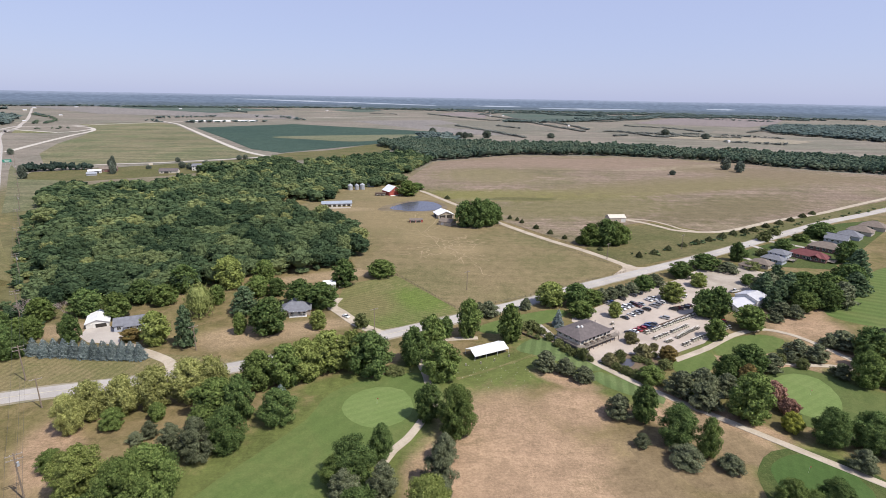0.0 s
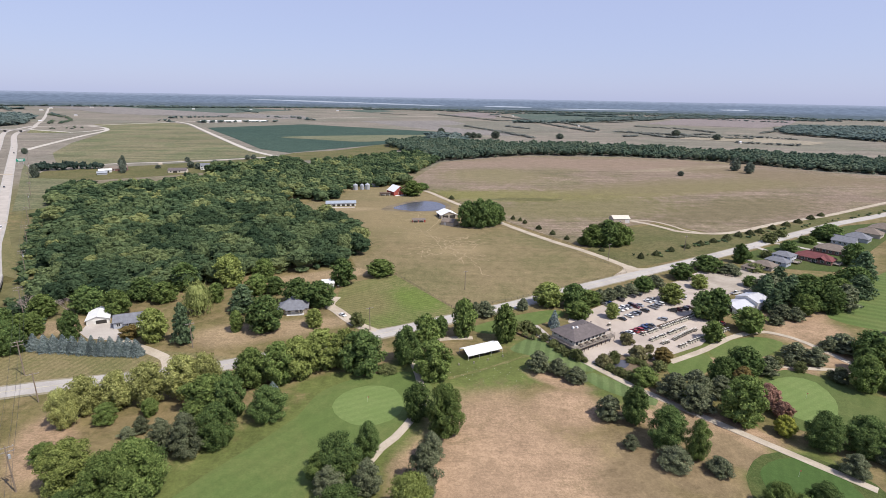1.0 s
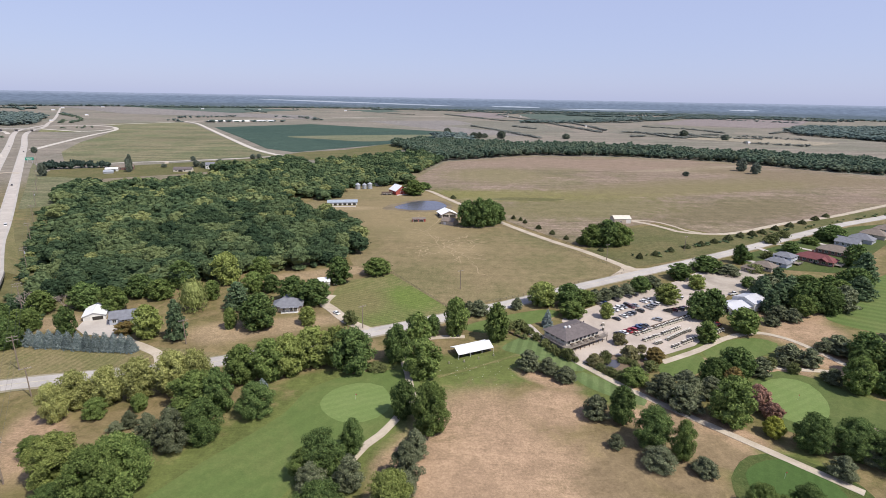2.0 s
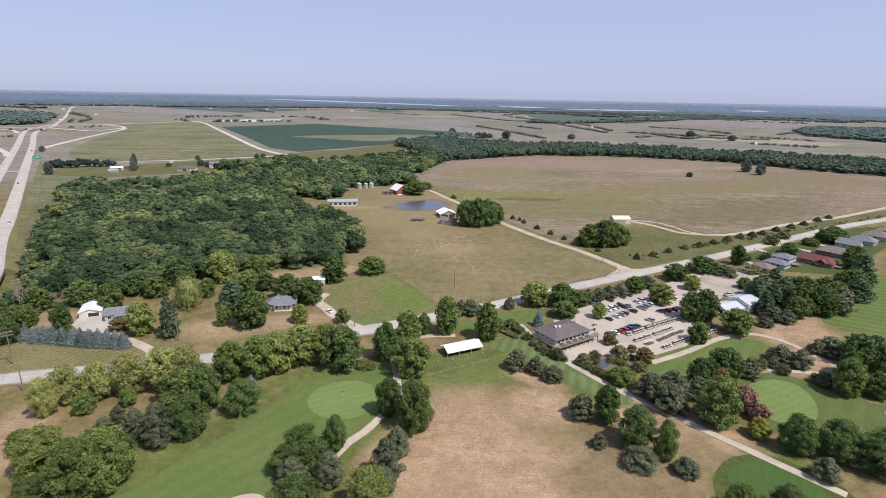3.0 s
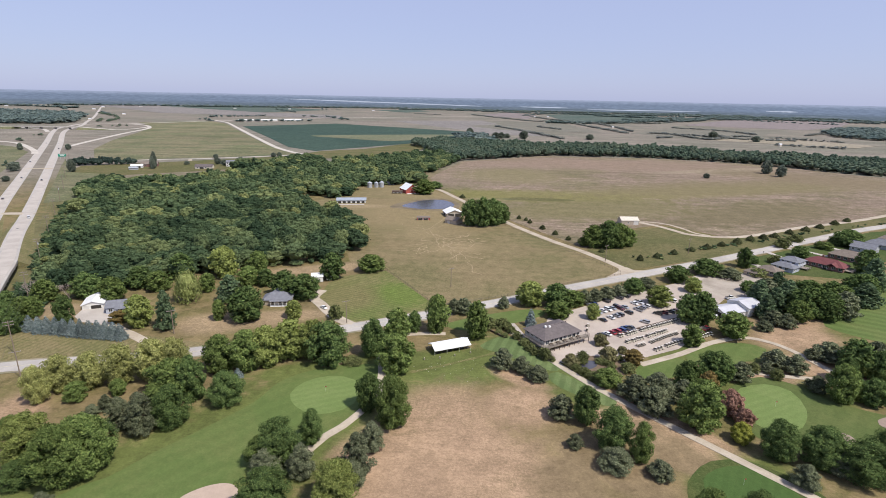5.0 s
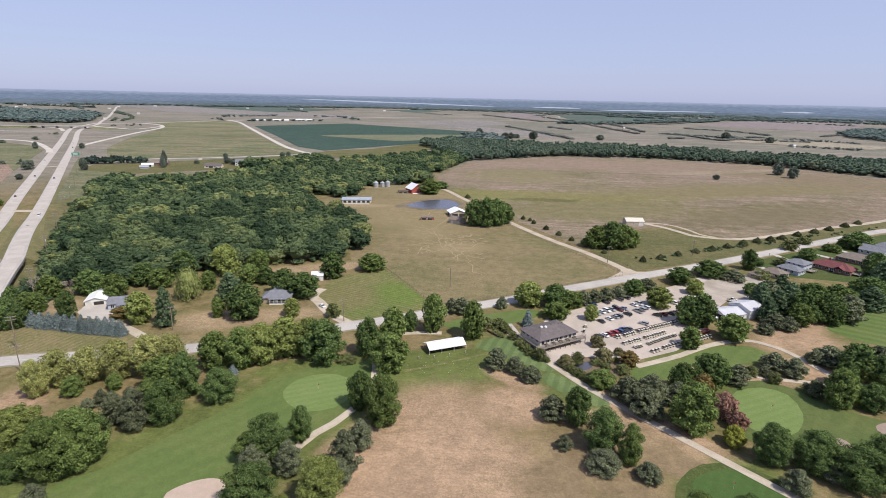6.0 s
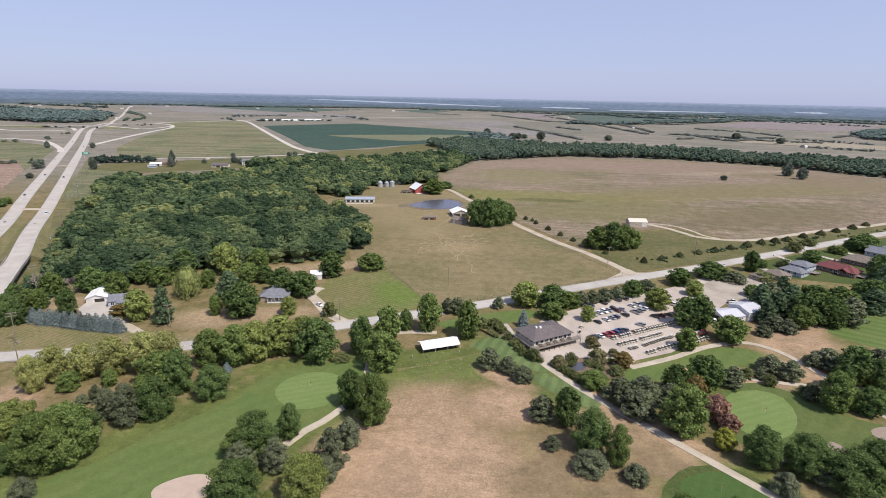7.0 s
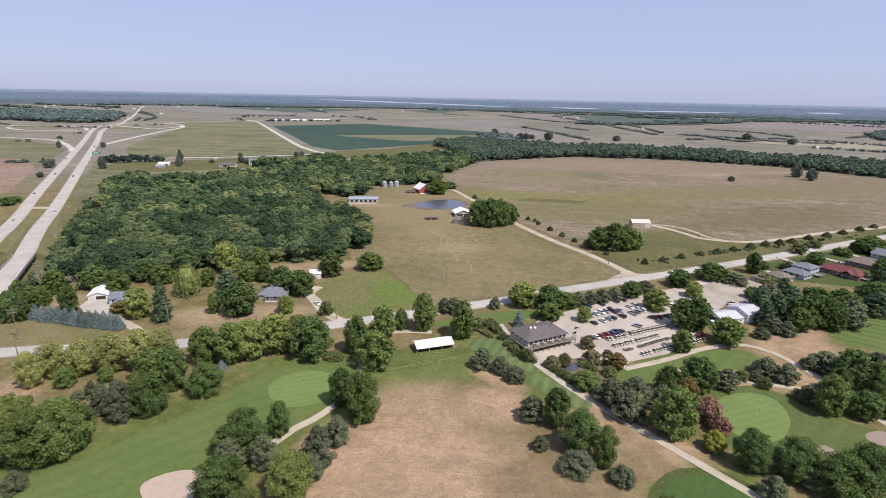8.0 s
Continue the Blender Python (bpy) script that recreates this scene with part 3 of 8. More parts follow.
def bank(name, line):
    """The grassy bank that carries a carriageway up to its bridge."""
    bm = bmesh.new()
    last = None
    for i, q in enumerate(line):
        d = (line[min(i + 1, len(line) - 1)] - line[max(i - 1, 0)]).normalized()
        s = Vector((d.y, -d.x))
        z = highway_rise(q.y / U)
        row = [bm.verts.new((*(q + s * o), h)) for o, h in ((-7 - 1.6 * z, -0.1), (-5.8, z - 0.02), (5.8, z - 0.02), (7 + 1.6 * z, -0.1))]
        if last is None:
            bm.faces.new(row)
        else:
            for k in range(3):
                bm.faces.new((last[k], row[k], row[k + 1], last[k + 1]))
        last = row
    bm.faces.new(last[::-1])
    bmesh.ops.recalc_face_normals(bm, faces=bm.faces[:])
    return tagged(part(name, bm, m_verge), "grassy bank under the rising highway", "embankment", "", "structure")


m_girder = plain("weathered_bridge_concrete", (0.30, 0.275, 0.25), 0.9, 0.2, 0.6, 0.01)
m_steel = plain("dark_bridge_girder", (0.075, 0.062, 0.054), 0.7, 0.2, 0.8)
for line, text in ((NORTHBOUND, "long concrete bridge of the near carriageway"), (SOUTHBOUND, "concrete bridge of the far carriageway")):
    spine = smooth_line(line, 5.0)
    deck = [q for q in spine if 95 * U < q.y < 219 * U]
    bank("embankment", [q for q in spine if 216 * U < q.y < 330 * U])
    span = new("road_bridge")
    part("deck", strip(deck, -5.6, 5.6, -0.5, 0.05), m_girder, span)
    for o in (-5.6, 5.3):
        part("parapet", strip(deck, o, o + 0.3, 0.054, 0.95), m_girder, span)
    for o in (-5.0, -1.8, 1.4, 4.6):
        part("girder", strip(deck, o, o + 0.4, -1.7, -0.504), m_steel, span)
    for q in deck[4::6]:
        bm = bmesh.new()
        for o in (-3.6, 0.0, 3.6):
            tube(bm, (o, 0, -0.2), (o, 0, highway_rise(q.y / U) - 2.2), 0.45, 0.45, 10)
        box(bm, -5.2, -0.5, highway_rise(q.y / U) - 2.2, 5.2, 0.5, highway_rise(q.y / U) - 1.704)
        part("pier", bm, m_girder, span).matrix_basis = pose(q.x, q.y, 0, 0, 0, 37)
    tagged(span, text, "bridge", "highway bridges")
ribbon("crossover", [(-316, 324), (-306, 329), (-288, 331)], 7, 0.20, m_gravel, "gravel crossover between the carriageways")
ribbon("crossover", [(-478, 528), (-468, 537), (-452, 537)], 6, 0.30, m_gravel, "gravel crossover between the carriageways")
for line, w, mat, text in (
    ([(-1900, 1240), (-1500, 1170), (-1300, 1100), (-1166, 1068)], 11, m_pale_road, "cross road on the interchange"),
    ([(-935, 1352), (-917, 1418), (-879, 1498), (-831, 1591), (-765, 1720), (-620, 1960), (0, 2560), (400, 2700)], 11, m_pale_road, "cross road on the interchange"),
    ([(-617, 753), (-673, 896), (-731, 1056), (-771, 1181), (-812, 1256), (-866, 1316), (-935, 1349), (-996, 1320), (-1012, 1285)], 9, m_pale_road, "curved ramp of the interchange"),
    ([(-811, 1131), (-798, 1170), (-812, 1256)], 9, m_pale_road, "cross road on the interchange"),
    ([(-886, 1030), (-981, 1112), (-1111, 1122), (-1095, 1040), (-988, 985), (-900, 1020)], 8, m_pale_road, "loop ramp of the interchange"),
    ([(-1300, 860), (-876, 822), (-815, 818), (-739, 797), (-629, 708), (-585, 662)], 8, m_pale_road, "sliding ramp beside the highway"),
    ([(-842, 1640), (-760, 1545), (-700, 1455), (-584, 1267), (-355, 899), (-288, 802), (-232, 742), (-200, 715)], 8.5, m_pale_road, "pale gravel road beyond the woods"),
    ([(-425, 620), (-407, 638), (-350, 664), (-288, 707), (-239, 747)], 5.5, m_pale_road, "narrow lane to the far farmsteads"),
    ([(-360, 657), (-334, 610), (-326, 596)], 4.5, m_gravel, "gravel drive of a far house"),
    ([(-405, 640), (-384, 620), (-383, 604), (-405, 592)], 4.5, m_gravel, "curved drive of a far farmstead"),
    ([(106, 257), (104, 266), (89.5, 292), (71.7, 317), (47.4, 359), (28.4, 401), (5, 449), (-14, 486), (-38, 500), (-50, 498)], 4.6, m_gravel, "pale gravel farm lane"),
    ([(139, 379), (147, 373), (151.7, 368.6), (157.3, 361.5), (162.6, 352.3), (168.4, 344.5), (190, 341), (214, 350.5), (255, 377), (313, 408), (372, 446), (470, 508)], 4.4, m_gravel, "gravel track along the hayfield"),
    ([(143, 377), (150, 378), (157, 376.5), (164, 371), (169.6, 360.5), (173.5, 349), (181, 343.5)], 2.4, m_gravel, "second rut of the track beside the white barn"),
    ([(-15, 175), (-27, 184), (-37, 196.5), (-42, 203), (-41, 212)], 4.6, m_cartpath, "concrete drive of the grey house"),
    ([(-82, 147.5), (-85.9, 153.6), (-93.3, 158.2), (-101.4, 162.4), (-110, 167)], 3.6, m_cartpath, "curved pale drive of the white garage"),
    ([(108.8, 99), (88.5, 119.6), (78.5, 130), (68, 141.2), (60, 151.5), (53.5, 161), (48, 170), (43, 178)], 2.5, m_cartpath, "pale cart path along the tees"),
    ([(-5, 167), (-3, 156), (-0.5, 146), (0.5, 140), (2, 131), (-1.2, 122.6), (-4.9, 114.5), (-8.1, 110), (-11, 103)], 2.4, m_cartpath, "narrow cart path behind the green"),
    ([(-5, 167), (2, 171), (10.5, 173.4), (18, 174.2)], 2.6, m_cartpath, "cart path behind the white canopy"),
    ([(85, 158.5), (101, 168), (115.7, 178.5), (129.3, 184.5), (137, 182.5), (142.6, 176), (146.5, 165), (149, 157), (151, 147), (153, 138), (163, 128)], 2.4, m_cartpath, "cart path below the cart park"),
    ([(118, 158), (130, 156.3), (139.6, 155.3), (146, 150)], 2.2, m_cartpath, "cart path through the dry rough"),
    ([(-2500, 3380), (-1700, 3080), (-640, 2900), (-590, 3700)], 14, m_gravel, "far straight road"),
    ([(700, 1650), (420, 1730), (300, 1850), (180, 2000)], 7, m_gravel, "far pale lane between fields"),
):
    far = max(p[1] for p in line) > 700
    ribbon("lane", line, w, 0.32 if far else 0.15, mat, text, "road", 16 if far else 3, 0.12)
sheet("parking_lot", [(50.5, 160.5), (54.5, 164.5), (68.5, 176), (65, 181), (57, 190), (59, 196), (70, 204), (92, 222), (124, 243), (154, 270), (168, 264), (160, 240), (141, 226), (128, 210), (116, 187), (102, 172), (88, 164), (84, 158), (77, 162), (66, 153.5)], 0.12, m_lot, label="pale worn parking lot of the clubhouse", category="parking lot", smooth=False)
sheet("shrub_bed", [(60, 154.5), (62.5, 160), (70, 163), (78, 161), (81, 156), (76, 149), (71, 144)], 0.155, paving("bark_mulch", (0.23, 0.165, 0.115), (0.15, 0.115, 0.075), 0.3), label="mulched shrub bed below the clubhouse", category="flower bed")
sheet("gravel_yard", [(128, 235), (152, 266), (170, 260), (182, 250), (165, 235), (148, 226)], 0.17, paving("yard_gravel", (0.47, 0.41, 0.35), (0.34, 0.295, 0.245), 0.07), label="dusty gravel yard behind the sheds", category="yard", smooth=False)
sheet("garage_apron", [(-127.4, 171.5), (-129.3, 177.6), (-122.2, 180.9), (-116.0, 175.3), (-107.5, 168.0), (-106.4, 164.4), (-115.8, 166.5), (-121.6, 167.0)], 0.11, m_concrete, label="pale concrete apron of the white garage", category="drive", smooth=False)
sheet("lane_mouth", [(104, 266), (100.5, 258), (93, 248.5), (101, 250), (112, 257), (118, 262.5), (110, 261.5), (107.5, 266)], 0.13, m_gravel, label="flared mouth of the farm lane", category="road", smooth=False)
# haze's blue grey is mixed into the mauve and olive field colours
sheet("far_stubble", [(-11, 2780), (205, 2345), (298, 3000), (156, 3400)], 0.6, grass("mauve_stubble", (0.236, 0.202, 0.196), (0.258, 0.220, 0.212), (0.288, 0.245, 0.23), 0.004, 0.5, 0.1, None, 14), label="mauve brown stubble field far off", category="field", smooth=False)
sheet("far_stubble", [(771, 2075), (1112, 1900), (1414, 2212), (1900, 2900), (1300, 2900)], 0.6, bpy.data.materials["mauve_stubble"], label="broad mauve brown field far off", category="field", smooth=False)
sheet("far_stubble", [(-316, 1890), (5, 2090), (206, 1262), (30, 1300), (-20, 1420)], 0.3, m_hazed_field, label="pale tan field beyond the soybeans", category="field", smooth=False)
sheet("far_crop", [(420, 1480), (650, 1830), (900, 1700), (720, 1400), (560, 1290)], 0.4, grass("olive_field", (0.192, 0.184, 0.150), (0.214, 0.200, 0.164), (0.25, 0.225, 0.17), 0.006, 0.5, 0.2, None, 20), label="far olive coloured field", category="field", smooth=False)

sheet("far_crop", [(357, 3107), (700, 3500), (980, 3400), (638, 2289), (445, 2141), (346, 2306)], 0.7, m_hazed_crop, label="far grey green crop field", category="field", smooth=False)
sheet("far_crop", [(839, 3032), (1123, 3116), (896, 2538), (672, 2476)], 0.8, m_hazed_crop, label="far dark green crop field", category="field", smooth=False)
sheet("far_stubble", [(583, 1382), (789, 1355), (886, 1225), (785, 1142), (564, 1266)], 0.5, grass("pale_stubble", (0.30, 0.265, 0.20), (0.335, 0.29, 0.225), (0.27, 0.245, 0.17), 0.006, 0.5, 0.2, None, 14), label="pale straw field behind the river woods", category="field", smooth=False)
sheet("far_crop", [(-40, 1660), (300, 2150), (343, 1449), (71, 1497)], 0.5, bpy.data.materials["olive_field"], label="far olive coloured field", category="field", smooth=False)

ribbon("worn_strip", [(9, 144.8), (19.5, 150.5), (28.4, 156.1), (38, 162.2)], 1.3, 0.05, grass("worn_tee_turf", (0.135, 0.145, 0.052), (0.205, 0.19, 0.085), (0.32, 0.27, 0.15), 0.2, 0.5, 1.6), "pale worn strip of turf before the tent", "turf", 2, 0.5)

# trodden cattle tracks in the pasture
def jagged(line, dx, dy):
    """The line shifted and made uneven, as hooves wander."""
    out = []
    for (x0, y0), (x1, y1) in zip(line, line[1:]):
        for k in range(4):
            x, y = x0 + (x1 - x0) * k / 4 + dx, y0 + (y1 - y0) * k / 4 + dy
            out.append((x + 1.9 * noise.noise((x * 0.31, y * 0.31, 3.0)), y + 2.6 * noise.noise((x * 0.31, y * 0.31, 8.0))))
    return out


m_track = paving("trodden_soil", (0.40, 0.31, 0.195), (0.27, 0.21, 0.12), 0.5)
for line in (
    [(-51.8, 334.8), (-46, 325), (-41, 318), (-36.5, 303), (-35, 296), (-33.8, 290), (-27, 284), (-24, 280), (-18.9, 271.7), (-21, 262), (-19.3, 253.6)],
    [(-36, 300), (-34, 292), (-31, 278), (-35, 272), (-38.6, 268)], [(-28, 284), (-20, 280), (-14.6, 282), (-12, 289), (-10.4, 295), (-3, 300)],
    [(-36.5, 303), (-30, 301), (-25, 298.6), (-21, 300), (-16.8, 300), (-5, 308)], [(-62.9, 335.7), (-56, 329), (-50, 326), (-44.6, 323)],
    [(-64.6, 319), (-55, 319), (-44.4, 315.7), (-38, 308)], [(-18.9, 271.7), (-14, 258), (-11.7, 241), (-4.3, 233.6)], [(-17, 355), (-24, 348), (-30, 340), (-38, 330), (-44, 322)],
    [(-24, 280), (-27, 274), (-24, 268), (-21, 262)], [(-31, 278), (-26, 276), (-21, 275), (-14, 276), (-6, 272)], [(-33, 288), (-40, 284), (-44, 277), (-43, 262)], [(-12, 289), (-18, 287), (-25, 290), (-33, 292)],
    [(-60, 352), (-52, 366), (-50, 380), (-58, 394)], [(-44, 322), (-36, 350), (-34, 372), (-36, 392)],
):
    ribbon("cattle_track", jagged(line, 37, 8), 0.46, 0.075, m_track, "thin trodden cattle track in dry grass", "track", 1.6, 0.22)
walk_rng = random.Random(4)
for k in range(34):
    x, y, a = walk_rng.gauss(-29, 9), walk_rng.gauss(288, 13), walk_rng.uniform(0, math.tau)
    line = [(x, y)]
    for j in range(walk_rng.randint(3, 6)):
        a += walk_rng.uniform(-0.9, 0.9)
        line.append((line[-1][0] + 2.6 * math.cos(a), line[-1][1] + 2.6 * math.sin(a)))
    ribbon("cattle_track", jagged(line, 37, 8), 0.46, 0.085, m_track, "short trodden cattle track in dry grass", "track", 1.6, 0.22)
sheet("shed_slab", [(-91, 398.5), (-66.5, 403), (-67.5, 407), (-92, 402.5)], 0.13, m_concrete, label="pale concrete slab before the cattle shed", category="slab", smooth=False)
for line in ([(177.5, 288), (180, 281), (183, 273)], [(200, 308), (201.5, 301), (203.5, 292)], [(216, 319.5), (222, 315.5), (227, 310), (232, 304)], [(243, 337), (246, 324), (251, 316)]):
    ribbon("driveway", line, 3.4, 0.16, m_concrete, "short concrete driveway of a house", "drive", 3)
ribbon("walkway", [(43.4, 186.4), (44.9, 182.4), (46.7, 176.6), (49.4, 168.6), (51.7, 161.1), (53.3, 159.6)], 1.7, 0.15, m_concrete, "narrow concrete walkway beside the clubhouse deck", "path", 2)

# ---- trees ----
def cards(rng, points, normals, size, droop=0.0, long=1.0, jitter=0.55):
    """Leaf clumps: one small uneven quad at each point, facing roughly along its normal."""
    n = len(points)
    nrm = normals + rng.normal(0, jitter, (n, 3))
    nrm /= np.linalg.norm(nrm, axis=1)[:, None] + 1e-9
    ref = rng.normal(0, 1, (n, 3))
    ref[:, 2] -= droop * 3
    u = ref - (ref * nrm).sum(1)[:, None] * nrm
    u /= np.linalg.norm(u, axis=1)[:, None] + 1e-9
    v = np.cross(nrm, u)
    s = size * rng.uniform(0.6, 1.35, n)[:, None]
    a, b = u * s * long, v * s / long
    k = rng.uniform(0.65, 1.2, (4, n, 1))
    bend = nrm * s * rng.uniform(-0.25, 0.25, (n, 1))
    q = np.stack([points - a * k[0] + bend, points - b * k[1], points + a * k[2] + bend, points + b * k[3]], 1)
    return q.reshape(-1, 3)


def on_ball(rng, n):
    d = rng.normal(0, 1, (n, 3))
    return d / np.linalg.norm(d, axis=1)[:, None]


def ball_quads(c, r, rng, seg=8, rows=5):
    """A rough closed ball as loose quads: the dense inside of a crown."""
    out = []
    wob = rng.uniform(0.85, 1.1, (rows + 1, seg))

    def at(i, j):
        th, ph = math.pi * i / rows, math.tau * (j % seg) / seg
        k = 1.0 if i in (0, rows) else wob[i][j % seg]
        return c + r * k * np.array([math.sin(th) * math.cos(ph), math.sin(th) * math.sin(ph), math.cos(th)])

    for i in range(rows):
        for j in range(seg):
            out += [at(i + 1, j), at(i + 1, j + 1), at(i, j + 1), at(i, j)]
    return np.array(out)


def fitted(co, w, h, foot=0.03):
    """Brings a crown to its width and height."""
    r = np.percentile(np.hypot(co[:, 0], co[:, 1]), 98.5)
    co[:, :2] *= w / 2 / r
    low, top = np.percentile(co[:, 2], 1.0), np.percentile(co[:, 2], 99.7)
    co[:, 2] = np.maximum((co[:, 2] - low) / (top - low) * h * 0.97 + foot * h, 0.02)
    return co


def broad_crown(rng, w, h, n, size, lobes=100, base=0.10, flat=0.85, low=0.42, point=1.0, solid=0.42, jitter=0.62, lobe=(0.105, 0.20), rise=0.3):
    """A crown of many leafy boughs round a shaded heart. low: where it is widest; point: how it tapers to the top; rise: how far the boughs look up."""
    rx = w / 2
    u = (np.arange(lobes) + rng.uniform(0.1, 0.9, lobes)) / lobes           # evenly up the crown
    a = np.arange(lobes) * 2.39996 + rng.normal(0, 0.5, lobes)

    def girth(v):
        up = np.clip((v - low) / (1 - low), 0, 1)
        down = np.clip((low - v) / low, 0, 1)
        return np.where(v > low, (1 - up ** (1.9 / point)) ** 0.62, np.sqrt(np.clip(1 - (0.90 * down) ** 2, 0, 1)))

    g = girth(u) * rng.uniform(0.50, 0.90, lobes)
    rad = rx * rng.uniform(*lobe, lobes) * (0.72 + 0.38 * girth(u))
    cen = np.stack([rx * g * np.cos(a), rx * g * np.sin(a), h * (base + (1 - base) * (0.05 + 0.90 * u))], 1)
    share = rad ** 2 / (rad ** 2).sum()
    pts, nrm = [], []
    for c, r, f in zip(cen, rad, share):
        d = on_ball(rng, max(4, int(n * f * 1.5)))
        p = c + d * r * np.array([1, 1, flat]) * rng.uniform(0.70, 1.32, (len(d), 1))
        deep = np.zeros(len(p), bool)
        for c2, r2 in zip(cen, rad):
            deep |= (np.linalg.norm((p - c2) / [1, 1, flat], axis=1) < r2 * 0.7)
        ok = ~deep & (p[:, 2] > h * base * 0.4)
        out = np.stack([np.cos(np.full(len(d), math.atan2(c[1], c[0]))), np.sin(np.full(len(d), math.atan2(c[1], c[0]))), np.full(len(d), 1.0)], 1)
        pts.append(p[ok])
        nrm.append((d * 0.85 + out * rise)[ok])
    pts, nrm = np.vstack(pts), np.vstack(nrm)
    q = [cards(rng, pts, nrm, size, long=1.45, jitter=jitter)]
    for c, r in zip(cen, rad):
        b = ball_quads(c * [0.90, 0.90, 1.0], r * 0.50, rng, 6, 4)
        b[:, 2] = c[2] + (b[:, 2] - c[2]) * flat
        q.append(b)
    if solid:                                   # inner leaves, which close the heart of the crown
        m = n // 5
        d, v = on_ball(rng, m), rng.uniform(0.06, 0.90, m)
        reach = rx * girth(v) * rng.uniform(0.25, solid + 0.12, m)
        p = np.stack([reach * d[:, 0], reach * d[:, 1], h * (base + (1 - base) * v)], 1)
        q.append(cards(rng, p, d, size * 2.0, long=1.2, jitter=0.8))
    return fitted(np.vstack(q), w, h)


def cone_crown(rng, w, h, n, size, tiers=9, base=0.04, blunt=0.06):
    """A conifer: drooping tiers of boughs, tapering to a point."""
    u = 1 - np.sqrt(rng.uniform(0, 1, n))
    saw = 0.82 + 0.24 * (1 - (u * tiers) % 1.0)
    r = (w / 2) * (np.maximum(1 - u, blunt)) ** 0.75 * saw * rng.uniform(0.72, 1.06, n)
    a = rng.uniform(0, math.tau, n)
    r = r * (1 + 0.12 * np.sin(a * 5 + u * 31))
    z = h * (base + (1 - base) * u)
    p = np.stack([r * np.cos(a), r * np.sin(a), z], 1)
    nrm = np.stack([np.cos(a) * 0.75, np.sin(a) * 0.75, np.full(n, 0.75)], 1)
    q = [cards(rng, p, nrm, size, 0.35, 1.35, 0.4)]
    for k in range(6):
        f = k / 6
        q.append(ball_quads(np.array([0, 0, h * (0.10 + 0.8 * f)]), (w / 2) * (1 - f) * 0.62, rng, 7, 4))
    return np.vstack(q)


def mound_crown(rng, w, h, n, size, power, lump, tiers=0):
    """A dense conifer: a lumpy cone or dome of boughs down to the ground."""
    waves = [(rng.integers(2, 7), rng.uniform(2, 9), rng.uniform(0, math.tau), rng.uniform(0.4, 1.0)) for k in range(7)]

    def reach(u, a):
        low = np.minimum(1, 0.62 + u * 3.2)
        r = (1 - u ** power) * low
        bump = sum(k * np.sin(i * a + f * u * 3 + p) for i, f, p, k in waves) / 3
        if tiers:
            r = r * (0.80 + 0.30 * (1 - (u * tiers + 0.13 * np.sin(3 * a)) % 1.0))
        return np.maximum(r * (1 + lump * bump), 0.03)

    u = 1 - np.sqrt(rng.uniform(0, 1, n) * 0.98)
    a = rng.uniform(0, math.tau, n)
    r = w / 2 * reach(u, a) * rng.uniform(0.80, 1.08, n)
    p = np.stack([r * np.cos(a), r * np.sin(a), h * (0.03 + 0.97 * u)], 1)
    nrm = np.stack([np.cos(a) * 0.8, np.sin(a) * 0.8, np.full(n, 0.65)], 1)
    q = [cards(rng, p, nrm, size, 0.0, 1.35, 0.65)]
    core, rows, seg = [], 7, 10
    for i in range(rows):
        for k in range(seg):
            for du, dk in ((0, 0), (0, 1), (1, 1), (1, 0)):
                uu, aa = (i + du) / rows, math.tau * (k + dk) / seg
                rr = w / 2 * float(reach(np.array(min(uu, 0.985)), np.array(aa))) * 0.78
                core.append((rr * math.cos(aa), rr * math.sin(aa), h * (0.02 + 0.92 * uu)))
    q.append(np.array(core))
    return fitted(np.vstack(q), w, h)


def weeping_crown(rng, w, h, n, size):
    """A willow: hanging curtains of narrow leaves."""
    dirs = on_ball(rng, n)
    dirs[:, 2] = np.abs(dirs[:, 2])
    top = dirs * np.array([w * 0.44, w * 0.44, h * 0.50]) * rng.uniform(0.75, 1.02, n)[:, None] + [0, 0, h * 0.46]
    drop = rng.uniform(0, 1, n) ** 0.8 * (top[:, 2] - h * 0.06) * np.clip(1.15 - np.abs(dirs[:, 2]), 0.1, 1)
    p = top.copy()
    p[:, 2] -= drop
    q = [cards(rng, p, dirs * [1, 1, 0.25], size, 1.3, 2.0, 0.35)]
    q.append(ball_quads(np.array([0, 0, h * 0.55]), w * 0.32, rng, 8, 5))
    q.append(ball_quads(np.array([0, 0, h * 0.36]), w * 0.33, rng, 8, 5))
    return np.vstack(q)


